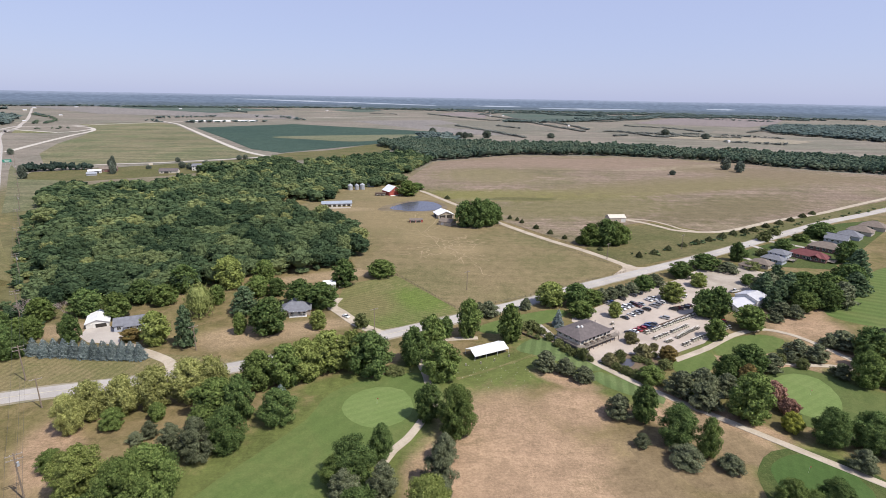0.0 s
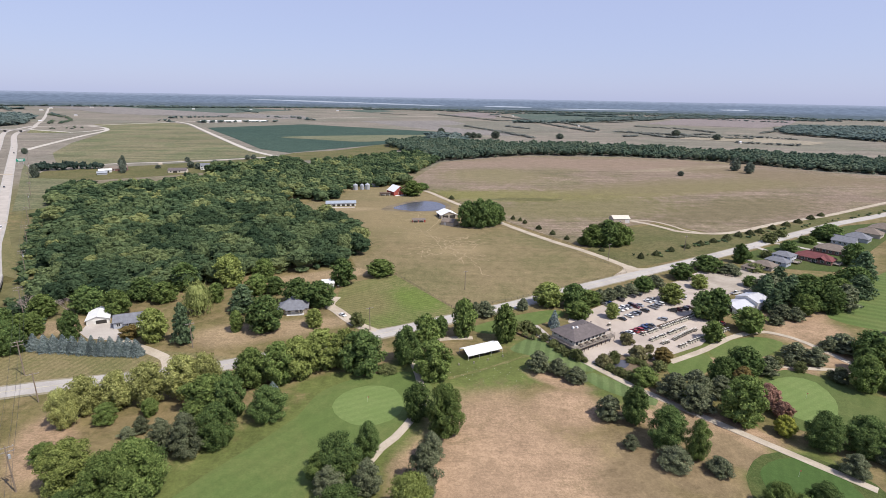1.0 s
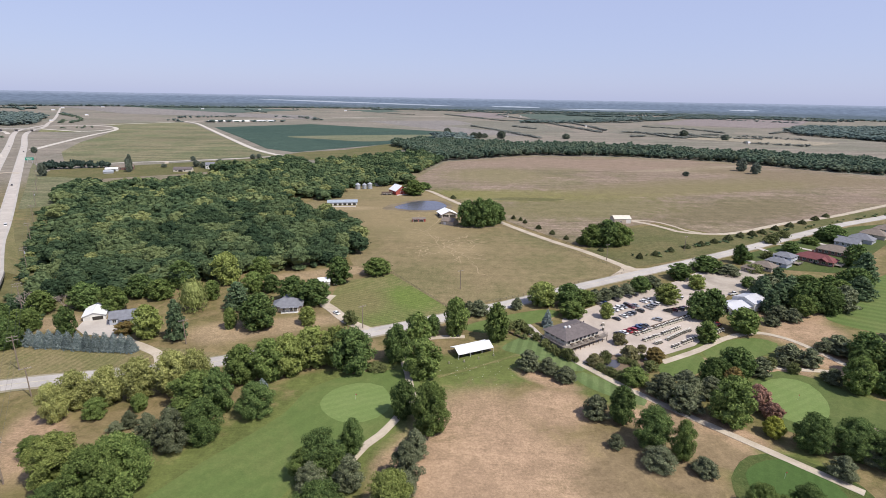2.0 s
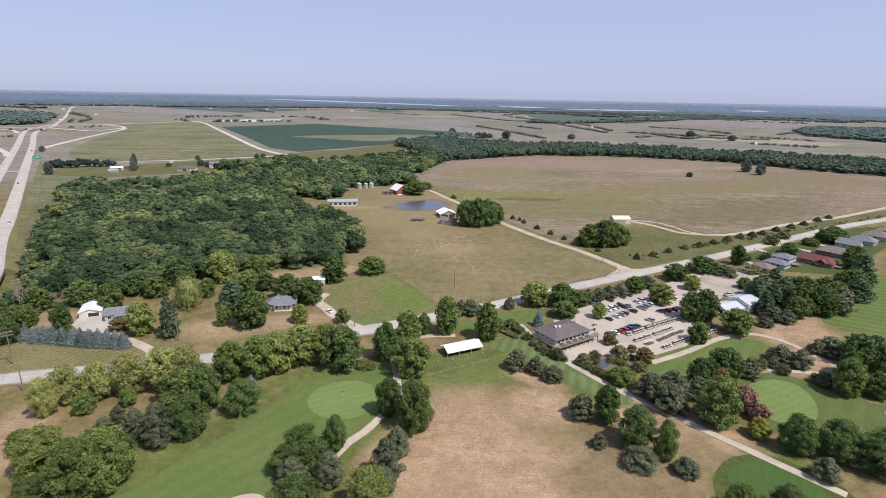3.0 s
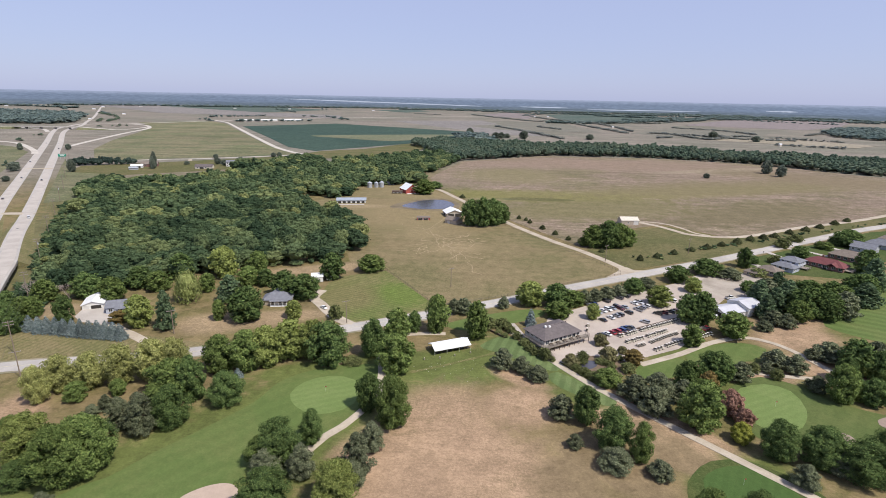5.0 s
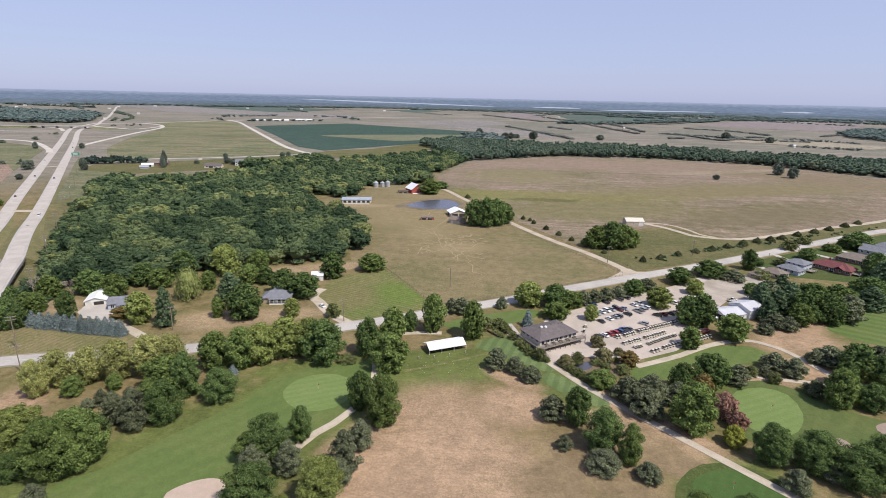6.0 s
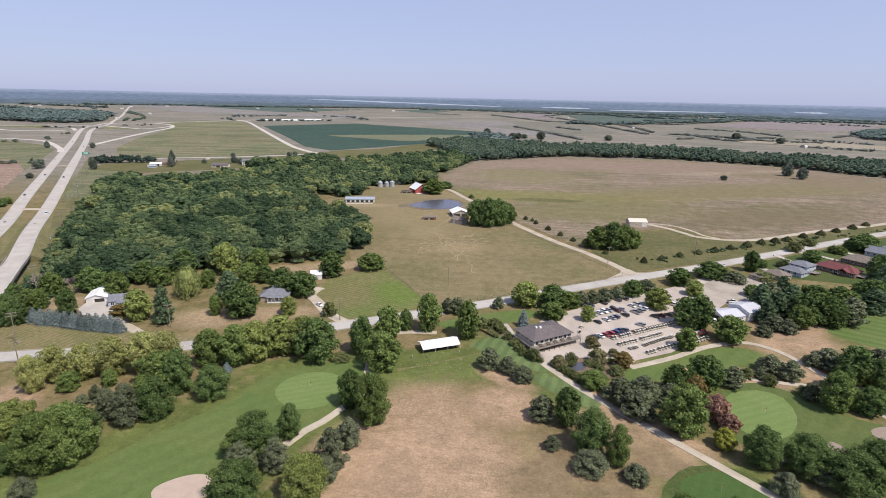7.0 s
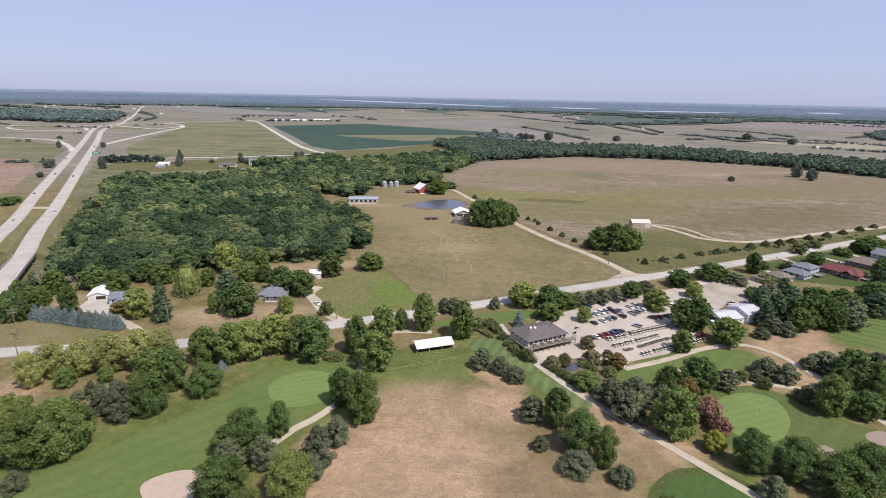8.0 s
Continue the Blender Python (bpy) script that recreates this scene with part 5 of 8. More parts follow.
plant([
    ("h", 37.8, 177, 3, 2.1),
    ("h", 40.1, 174.1, 2.9, 1.8),
    ("h", 46.3, 168.4, 3.2, 2.1),
    ("h", 47.9, 164.8, 3.2, 1.9),
    ("h", 50.1, 161.6, 3.5, 2.5),
    ("h", 34.8, 183.3, 5.7, 2.9),
    ("h", 31.3, 178.3, 4.7, 2.4),
    ("p", 91.8, 138.2, 7.2, 7.3),
    ("p", 87.2, 138.7, 6.6, 6.2),
    ("k", 99.3, 145.3, 6.8, 7.6),
    ("p", 125.4, 158.5, 4, 3.7),
    ("d", 79.7, 132.7, 4.8, 5.7),
    ("h", -9.2, 148, 4.5, 2.1),
    ("p", 147, 170.3, 5.7, 4.9),
    ("k", 159.5, 157.5, 8.6, 10.1),
], "trees and shrubs on the golf course")
plant([
    ("d", 153.8, 144.2, 6.4, 7.8),
    ("y", 144.3, 143.3, 3.2, 5.7),
    ("k", 132.1, 112.9, 11.7, 9.9),
    ("p", 135.7, 114.2, 6.6, 7.7),
    ("d", 155, 159.6, 7, 8.6),
    ("k", 147.7, 155.1, 6.9, 8.5),
    ("p", 55.9, 112.5, 3.7, 4.4),
    ("p", 148.3, 199.7, 8.7, 6.2),
    ("d", 159, 202.9, 9.7, 9.2),
    ("p", 171.7, 212, 9.1, 8.8),
    ("c", 155.2, 213.2, 10.6, 10.8),
    ("c", 147.3, 204.8, 8.9, 10.5),
    ("p", 169.2, 229.5, 9.8, 8.3),
    ("k", 254.6, 331.8, 11.6, 7.7),
    ("d", 270, 344.7, 10.5, 6.6),
    ("d", 239.9, 319.5, 6.6, 4.7),
    ("d", 236.7, 322, 5.3, 4.5),
    ("k", 179.8, 283.1, 6, 4.6),
], "trees and shrubs on the golf course")
plant([
    ("d", 187.1, 220.7, 10.3, 10.2),
], "trees and shrubs on the golf course")
plant([
    ("d", 81.2, 91.9, 7.4, 7),
    ("k", 90.5, 91.6, 7.6, 7.7),
    ("d", 85.2, 90.5, 4.9, 5.7),
], "trees at the edge of the course")
plant([
    ("y", -92.6, 223.5, 12.9, 15.1),
    ("d", -78.8, 230.1, 10.6, 11.3),
    ("k", -110.7, 218.1, 11.6, 12.4),
], "trees at the edge of the wood")
plant([
    ("h", 42.5, 178.3, 3.8, 2.7),
    ("h", 44.6, 173.4, 4.2, 2.8),
    ("h", 47.1, 169.1, 4.1, 2.5),
    ("h", 48.9, 164.8, 3.6, 2.7),
    ("h", 53.4, 158.5, 4.2, 4.2),
    ("h", 55.5, 157.4, 2.3, 1.9),
    ("h", 41.2, 182, 3.5, 2.5),
], "shrubs beside the clubhouse")
plant([
    ("k", -49.6, 110, 9.6, 12),
    ("d", -58.3, 123.3, 14, 11.2),
], "trees beside the fairway")

plant([
    ("o", 61.3, 155.6, 5.4, 4.0),
    ("h", 65.4, 157.4, 5.0, 4.4),
    ("h", 71.3, 158.2, 3.4, 1.9),
    ("h", 73.0, 157.3, 3.6, 2.0),
    ("h", 74.7, 155.7, 3.6, 2.0),
    ("d", 71.0, 144.3, 8.2, 5.6),
    ("h", 62.7, 152.5, 4.0, 2.2),
    ("h", 64.9, 149.6, 4.4, 2.6),
    ("h", 67.3, 147.1, 4.2, 2.6),
    ("h", 68.5, 144.0, 4.0, 2.6),
    ("o", 74.7, 160.7, 6.4, 5.0),
    ("o", 74.4, 171.9, 5.2, 4.2),
    ("a", 82.5, 158.7, 6.2, 5.4),
    ("h", 78.9, 161.3, 2.6, 1.7),
    ("h", 79.3, 153.4, 5.2, 3.2),
    ("o", 80.8, 166.4, 3.6, 2.6),
], "shrubs round the garden pond")

# ---- woods ----
def dome_crown(rng, lobes, seg, rows, leafs, size, skirt=4):
    """A crown as it stands in a wood: a rounded dome of flattened leafy boughs over a few low ones, one wide and 1.3 high."""
    q = []
    k = np.arange(lobes)
    th = np.arccos(1 - 1.2 * (k + 0.5) / lobes) + rng.normal(0, 0.09, lobes)
    ph = k * 2.39996 + rng.normal(0, 0.35, lobes)
    out = rng.uniform(0.60, 0.80, lobes)
    cen = np.stack([np.sin(th) * np.cos(ph) * out, np.sin(th) * np.sin(ph) * out, np.cos(th) * out * 1.2], 1) * 0.5 + [0, 0, 0.68]
    rad = 0.5 * rng.uniform(0.30, 0.46, lobes) * (0.85 + 0.3 * np.sin(th))
    a = rng.uniform(0, math.tau, skirt) + np.arange(skirt) * math.tau / max(1, skirt)
    cen = np.vstack([cen, np.stack([0.26 * np.cos(a), 0.26 * np.sin(a), rng.uniform(0.12, 0.50, skirt)], 1)])
    rad = np.r_[rad, rng.uniform(0.17, 0.24, skirt)]
    for c, r in zip(cen, rad):
        b = ball_quads(c, r * (0.74 if leafs > 20 else 0.9), rng, seg, rows)
        b[:, 2] = c[2] + (b[:, 2] - c[2]) * 0.9
        q.append(b + rng.normal(0, r * 0.05, b.shape))
        d = on_ball(rng, leafs)
        d[:, 2] = np.abs(d[:, 2]) * 0.9 - 0.12
        p = c + d * r * [1, 1, 0.92] * rng.uniform(0.86, 1.16, (leafs, 1))
        q.append(cards(rng, p, d + [0, 0, 0.3], size, long=1.3, jitter=0.6))
    q.append(ball_quads(np.array([0, 0, 0.66]), 0.38, rng, *((8, 5) if lobes > 9 else (5, 3))))
    return np.vstack(q)


def woodland(name, areas, spacing, wide, tall, n, size, material, label, seed, shapes=9, low=0.0):
    """A dense wood as one mesh of leafy crowns; areas: outlines in the plan."""
    rng = np.random.default_rng(seed)
    stock = []
    for k in range(shapes):
        c = dome_crown(rng, *n, size, 4 if n[0] > 7 else 1)
        stock.append(c)
    cos, tints = [], []
    spacing, wide, tall = spacing * U, wide * U, tall * U
    for poly in areas:
        poly = [(x * U, y * U) for x, y in poly]
        xs, ys = [p[0] for p in poly], [p[1] for p in poly]
        y, row = min(ys), 0
        while y < max(ys):
            x = min(xs) + (spacing / 2 if row % 2 else 0)
            while x < max(xs):
                px, py = x + rng.uniform(-0.38, 0.38) * spacing, y + rng.uniform(-0.38, 0.38) * spacing
                if inside(px, py, poly):
                    w = wide * rng.uniform(0.70, 1.45)
                    h = tall * rng.uniform(0.66, 1.28) * (0.9 + 0.25 * noise.noise((px * 0.015, py * 0.015, 0)))
                    a = rng.uniform(0, math.tau)
                    c = stock[rng.integers(shapes)]
                    ca, sa = math.cos(a), math.sin(a)
                    q = np.stack([(c[:, 0] * ca - c[:, 1] * sa) * w + px, (c[:, 0] * sa + c[:, 1] * ca) * w + py, c[:, 2] / 1.3 * h + low], 1)
                    cos.append(q)
                    tints.append(np.full(len(q) // 4, np.clip(rng.normal(0.47, 0.25) + 0.3 * noise.noise((px * 0.02, py * 0.02, 5)), 0, 1)))
                x += spacing
            y += spacing * 0.87
            row += 1
    ob = link(name, quads(name, np.vstack(cos), np.concatenate(tints)), material)
    return tagged(ob, label, "woods", "", "stuff")


m_wood = wood_leaves("wood_canopy", [(0.0, (0.036, 0.060, 0.034)), (1.0, (0.222, 0.244, 0.100)), (0.35, (0.072, 0.108, 0.056)), (0.7, (0.130, 0.170, 0.080))])
# haze is painted into the next two canopies: paler and bluer than near leaves
m_belt = wood_leaves("hazed_river_canopy", [(0.0, (0.098, 0.146, 0.108)), (1.0, (0.188, 0.226, 0.156)), (0.5, (0.136, 0.184, 0.134))], 0.4)
m_far = wood_leaves("hazed_far_canopy", [(0.0, (0.146, 0.200, 0.194)), (1.0, (0.204, 0.252, 0.232))], 0.4)
woodland("woodland", [[(-160, 190), (-150, 192), (-135, 202), (-115, 213), (-98, 222), (-80, 240), (-56, 250), (-40, 266), (-38, 285), (-46, 312), (-57, 338), (-72, 352), (-96, 366), (-118, 392), (-160, 330), (-222, 290), (-200, 256), (-182, 228)]], 8.2, 10.4, 12.0, (16, 5, 3, 34), 0.033, m_wood, "dense summer wood with rounded dark green crowns", 11)
woodland("woodland", [[(-222, 290), (-160, 330), (-118, 392), (-130, 436), (-104, 486), (-60, 506), (-30, 520), (-44, 570), (-20, 640), (-6, 722), (-40, 800), (-110, 700), (-175, 600), (-212, 515), (-270, 466), (-300, 452), (-330, 456), (-318, 414), (-296, 384), (-258, 332)], [(-118, 436), (-101, 424), (-90, 440), (-90, 482), (-86, 505), (-91, 556), (-122, 532), (-136, 483)]], 8.8, 11.2, 12.0, (11, 5, 3, 14), 0.047, m_wood, "deep wood reaching back to the fields", 12)
woodland("river_woods", [[(-40, 800), (-6, 722), (60, 775), (119, 826), (200, 832), (286, 834), (360, 812), (424, 786), (500, 700), (640, 625), (900, 560), (980, 640), (760, 760), (600, 830), (505, 885), (435, 905), (335, 980), (130, 985), (-60, 1040), (-110, 960)]], 9.5, 12.0, 13.0, (6, 4, 3, 6), 0.058, m_belt, "dark belt of river woods behind the hayfield", 13)
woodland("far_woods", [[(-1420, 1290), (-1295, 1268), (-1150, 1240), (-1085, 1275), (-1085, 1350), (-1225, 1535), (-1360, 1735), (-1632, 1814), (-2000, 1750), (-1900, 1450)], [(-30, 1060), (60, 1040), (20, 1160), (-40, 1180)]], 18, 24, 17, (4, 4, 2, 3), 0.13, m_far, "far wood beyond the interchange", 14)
woodland("windbreak", [[(-450, 565), (-392, 594), (-396, 602), (-454, 573)]], 4.2, 6.4, 9.5, (7, 5, 3, 8), 0.07, wood_leaves("windbreak_needles", [(0.0, (0.042, 0.066, 0.056)), (1.0, (0.072, 0.100, 0.080))]), "dark windbreak row beside the far farmstead", 21)
woodland("house_thicket", [[(-268, 585), (-240, 606), (-205, 690), (-170, 660), (-200, 560), (-235, 545)]], 9, 11, 12, (9, 6, 4, 12), 0.06, m_wood, "thicket behind the far white farmhouse", 22)
woodland("roadside_scrub", [[(-182, 212), (-198, 232), (-244, 296), (-296, 366), (-285, 376), (-222, 304), (-174, 230)], [(-176, 196), (-164, 178), (-150, 164), (-142, 170), (-155, 188), (-166, 202)]], 5.2, 5.6, 3.4, (8, 6, 3, 12), 0.06, m_wood, "scrubby bushes between wood and highway", 23)


# far hedges too have the haze in their leaf colour
m_hedge = wood_leaves("hazed_hedge_leaves", [(0.0, (0.210, 0.232, 0.222)), (1.0, (0.272, 0.282, 0.252))], 0.4)


def hedgerows(name, lines, gap, wide, tall, label, seed, material):
    """Rows of far trees and bushes along field edges, as one mesh."""
    rng = np.random.default_rng(seed)
    stock = [dome_crown(rng, 3, 4, 2, 5, 0.11, 2) * [1, 1, 1 / 1.3] for k in range(5)]
    cos, tints = [], []
    for line in lines:
        for q in smooth_line(line, gap * U):
            if rng.random() < 0.12:
                continue
            w, h = wide * U * rng.uniform(0.5, 1.5), tall * U * rng.uniform(0.45, 1.35)
            c = stock[rng.integers(5)]
            o = rng.normal(0, gap * 0.5, 2)
            cos.append(c * [w, w, h] + [q.x + o[0], q.y + o[1], 0])
            tints.append(np.full(len(c) // 4, rng.uniform(0, 1)))
    return tagged(link(name, quads(name, np.vstack(cos), np.concatenate(tints)), material), label, "hedgerow", "", "stuff")


hedgerows("hedgerow", [[(-575, 510), (-541, 544), (-509, 543)], [(-767, 838), (-790, 860)], [(-832, 934), (-825, 945)], [(-752, 768), (-785, 768)], [(-923, 1226), (-890, 1244)], [(-905, 1275), (-880, 1262)], [(-1051, 1425), (-1191, 1666), (-1500, 1983)], [(-1075, 1420), (-1170, 1560)], [(-1169, 1118), (-1260, 1150)]], 8, 9, 5, "scattered scrub between the ramps of the interchange", 34, m_belt)
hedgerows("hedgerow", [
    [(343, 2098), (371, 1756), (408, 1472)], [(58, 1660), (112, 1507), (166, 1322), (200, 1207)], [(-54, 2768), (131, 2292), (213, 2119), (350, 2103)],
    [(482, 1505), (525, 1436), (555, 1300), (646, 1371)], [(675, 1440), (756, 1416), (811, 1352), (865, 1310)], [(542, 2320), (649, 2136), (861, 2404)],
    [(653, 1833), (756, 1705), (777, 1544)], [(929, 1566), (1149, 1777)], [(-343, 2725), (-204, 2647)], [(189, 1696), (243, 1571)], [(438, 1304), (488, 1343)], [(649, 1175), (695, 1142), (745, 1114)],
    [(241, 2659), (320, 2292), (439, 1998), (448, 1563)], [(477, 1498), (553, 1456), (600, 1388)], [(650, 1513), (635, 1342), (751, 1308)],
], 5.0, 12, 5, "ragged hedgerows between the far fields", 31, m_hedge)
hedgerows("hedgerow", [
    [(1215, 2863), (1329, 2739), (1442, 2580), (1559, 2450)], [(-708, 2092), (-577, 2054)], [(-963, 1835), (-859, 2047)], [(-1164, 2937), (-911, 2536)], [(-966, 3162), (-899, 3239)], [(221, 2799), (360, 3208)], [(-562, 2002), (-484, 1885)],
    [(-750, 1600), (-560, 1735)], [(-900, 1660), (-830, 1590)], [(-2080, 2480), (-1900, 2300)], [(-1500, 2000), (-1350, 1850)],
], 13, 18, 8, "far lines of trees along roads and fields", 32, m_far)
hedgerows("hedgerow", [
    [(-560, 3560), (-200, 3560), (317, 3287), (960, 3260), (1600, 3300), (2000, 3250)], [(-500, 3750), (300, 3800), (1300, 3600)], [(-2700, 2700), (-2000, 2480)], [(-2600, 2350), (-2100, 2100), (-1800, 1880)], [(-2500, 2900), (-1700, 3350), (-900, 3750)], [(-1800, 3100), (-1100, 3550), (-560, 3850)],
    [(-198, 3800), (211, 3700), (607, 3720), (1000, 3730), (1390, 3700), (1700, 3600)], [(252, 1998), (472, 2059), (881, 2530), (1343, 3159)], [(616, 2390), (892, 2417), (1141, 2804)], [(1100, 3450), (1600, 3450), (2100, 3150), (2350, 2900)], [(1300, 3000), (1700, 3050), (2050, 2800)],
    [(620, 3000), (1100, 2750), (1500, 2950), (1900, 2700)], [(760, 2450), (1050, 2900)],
], 9, 28, 11, "belts of far woods, blued by painted haze", 33, m_far)
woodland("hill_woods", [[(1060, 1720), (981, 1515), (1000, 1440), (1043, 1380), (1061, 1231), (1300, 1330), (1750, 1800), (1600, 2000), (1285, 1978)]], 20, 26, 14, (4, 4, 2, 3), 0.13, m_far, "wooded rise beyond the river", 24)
hedgerows("verge_weeds", [[(150, 303), (210, 334), (262, 366), (330, 401), (420, 455)], [(118, 284), (150, 300), (190, 324)]], 5, 2.6, 1.5, "tall weeds in the verge of the county road", 35, m_wood)

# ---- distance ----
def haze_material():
    """Distant wooded country with summer haze painted into its emission, bluer and paler with height."""
    n = Nodes("painted_haze_country")
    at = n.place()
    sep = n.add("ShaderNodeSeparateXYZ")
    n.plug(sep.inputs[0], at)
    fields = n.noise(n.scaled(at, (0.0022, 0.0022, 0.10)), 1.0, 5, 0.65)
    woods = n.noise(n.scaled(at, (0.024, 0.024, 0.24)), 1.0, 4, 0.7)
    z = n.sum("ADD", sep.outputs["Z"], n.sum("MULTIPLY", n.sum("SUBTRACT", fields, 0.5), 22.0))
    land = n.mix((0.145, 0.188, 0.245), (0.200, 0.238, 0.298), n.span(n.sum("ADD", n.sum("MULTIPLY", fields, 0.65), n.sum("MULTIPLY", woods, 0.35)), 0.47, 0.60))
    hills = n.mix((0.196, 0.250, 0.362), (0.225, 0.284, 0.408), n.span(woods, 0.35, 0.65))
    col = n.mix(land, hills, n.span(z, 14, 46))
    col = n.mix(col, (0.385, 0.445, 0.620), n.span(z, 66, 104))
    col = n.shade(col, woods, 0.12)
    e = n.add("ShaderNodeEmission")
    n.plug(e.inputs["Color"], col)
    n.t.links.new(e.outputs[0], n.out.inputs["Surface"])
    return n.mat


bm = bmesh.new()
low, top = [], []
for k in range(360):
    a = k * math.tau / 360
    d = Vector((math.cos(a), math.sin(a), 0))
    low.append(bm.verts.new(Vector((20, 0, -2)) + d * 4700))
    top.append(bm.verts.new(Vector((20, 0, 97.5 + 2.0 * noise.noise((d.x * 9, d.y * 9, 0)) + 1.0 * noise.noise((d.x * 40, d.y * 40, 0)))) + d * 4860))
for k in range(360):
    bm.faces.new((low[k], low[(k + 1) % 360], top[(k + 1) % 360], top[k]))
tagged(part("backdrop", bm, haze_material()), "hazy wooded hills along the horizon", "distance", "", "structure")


def far_lake(a0, a1, z0, z1, label):
    """A strip of water on the horizon, its sky reflection painted as emission, between two bearings in degrees
    clockwise from +y.
    """
    n = Nodes("sky_glow_water")
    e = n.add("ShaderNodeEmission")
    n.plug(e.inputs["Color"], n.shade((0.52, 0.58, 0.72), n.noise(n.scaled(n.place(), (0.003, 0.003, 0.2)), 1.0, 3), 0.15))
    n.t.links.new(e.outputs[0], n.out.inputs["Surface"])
    bm = bmesh.new()
    last = None
    for k in range(41):
        s = k / 40
        a = radians(a0 + (a1 - a0) * s)
        mid = z0 + (z1 - z0) * s
        half = 5.5 * math.sin(math.pi * min(1, max(0.0, s))) ** 0.5 * (0.75 + 0.5 * noise.noise((s * 9, a0, 0)))
        row = [bm.verts.new((20 + 4675 * math.sin(a), 4675 * math.cos(a), mid + 15.3 + q * half)) for q in (-1, 1)]
        if last:
            bm.faces.new((last[0], row[0], row[1], last[1]))
        last = row
    return tagged(part("water", bm, n.mat), label, "lake", "", "structure")


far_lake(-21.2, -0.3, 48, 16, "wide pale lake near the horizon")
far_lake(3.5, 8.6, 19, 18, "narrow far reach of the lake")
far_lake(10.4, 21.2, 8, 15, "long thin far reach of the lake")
far_lake(26.5, 29.0, 30, 30.5, "short far water strip with painted glint")

# ---- buildings ----
m_shingle = plain("grey_shingles", (0.138, 0.118, 0.118), 0.9, 0.16, 0.8, 0.02, spec=0.2)
m_shingle_brown = plain("brown_shingles", (0.200, 0.165, 0.140), 0.9, 0.14, 0.8, 0.02, spec=0.2)
m_shingle_blue = plain("blue_grey_shingles", (0.185, 0.190, 0.215), 0.9, 0.14, 0.8, 0.02, spec=0.2)
m_shingle_red = plain("dull_red_roofing", (0.165, 0.058, 0.060), 0.8, 0.12, 0.6, 0.02, spec=0.25)
m_white_metal = plain("white_metal_roofing", (0.80, 0.80, 0.80), 0.45, 0.05, 0.4, 0.0, spec=0.4)
m_pale_metal = plain("pale_grey_metal_roofing", (0.50, 0.50, 0.54), 0.5, 0.06, 0.4, 0.0, spec=0.4)
m_grey_metal = plain("galvanised_metal", (0.48, 0.50, 0.53), 0.45, 0.10, 0.5, 0.0, 0.35, 0.5)
m_blue_metal = plain("blue_grey_metal_roofing", (0.36, 0.40, 0.46), 0.5, 0.10, 0.4, 0.0, 0.2, 0.4)
m_white_wall = plain("white_siding", (0.70, 0.69, 0.66), 0.7, 0.06, 0.6)
m_cream_wall = plain("cream_siding", (0.60, 0.55, 0.47), 0.75, 0.08, 0.6)
m_tan_wall = plain("tan_siding", (0.42, 0.36, 0.29), 0.8, 0.10, 0.6)
m_blue_wall = plain("pale_blue_siding", (0.42, 0.45, 0.52), 0.75, 0.08, 0.6)
m_grey_wall = plain("grey_siding", (0.36, 0.37, 0.39), 0.75, 0.08, 0.6)
m_brick = plain("red_brown_brick", (0.225, 0.125, 0.108), 0.9, 0.16, 1.6, 0.01, spec=0.2)
m_barn_red = plain("barn_red_boards", (0.34, 0.075, 0.060), 0.8, 0.14, 0.9)
m_timber = plain("weathered_timber", (0.27, 0.235, 0.205), 0.9, 0.18, 1.6, 0.01, spec=0.2)
m_darkwood = plain("dark_stained_timber", (0.115, 0.085, 0.068), 0.85, 0.2, 1.6, 0.01, spec=0.2)
m_trim = plain("white_trim", (0.74, 0.73, 0.71), 0.6, 0.04, 1.0)
m_glass = plain("dark_window_glass", (0.025, 0.030, 0.036), 0.08, 0.05, 1.0, spec=0.6)
# painted shade of open bays, set as flat plates; also dark mats and boxes
m_opening = plain("dark_interior", (0.045, 0.040, 0.036), 0.9, 0.2, 0.8)
m_door = plain("pale_panel_door", (0.62, 0.60, 0.57), 0.6, 0.05, 1.0)
m_conc_wall = plain("concrete_wall", (0.40, 0.375, 0.35), 0.9, 0.14, 0.9, 0.01)


def rails(bm, a, b, size=0.05):
    tube(bm, a, b, size, size, 4)


def roof_mesh(L, D, z, rise, style, over, thick=0.16, inset=None):
    """A gable roof with its ridge along x, or a hip roof."""
    x0, x1, y0, y1 = -over, L + over, -over, D + over
    drop = rise / (D / 2) * over
    ze, zr, ym = z - drop, z + rise, D / 2
    bm = bmesh.new()
    if style == "gable":
        slab(bm, [(x0, y0, ze), (x1, y0, ze), (x1, ym, zr), (x0, ym, zr)], thick)
        slab(bm, [(x0, ym + 0.004, zr), (x1, ym + 0.004, zr), (x1, y1, ze), (x0, y1, ze)], thick)
    elif style == "mono":
        slab(bm, [(x0, y0, z), (x1, y0, z), (x1, y1, z + rise), (x0, y1, z + rise)], thick)
    else:
        i = D / 2 if inset is None else inset
        a, b = (i, ym, zr), (L - i, ym, zr)
        slab(bm, [(x0, y0, ze), (x1, y0, ze), b, a], thick)
        slab(bm, [(x1, y1, ze), (x0, y1, ze), a, b], thick)
        slab(bm, [(x0, y1, ze), (x0, y0, ze), a], thick)
        slab(bm, [(x1, y0, ze), (x1, y1, ze), b], thick)
    return bm


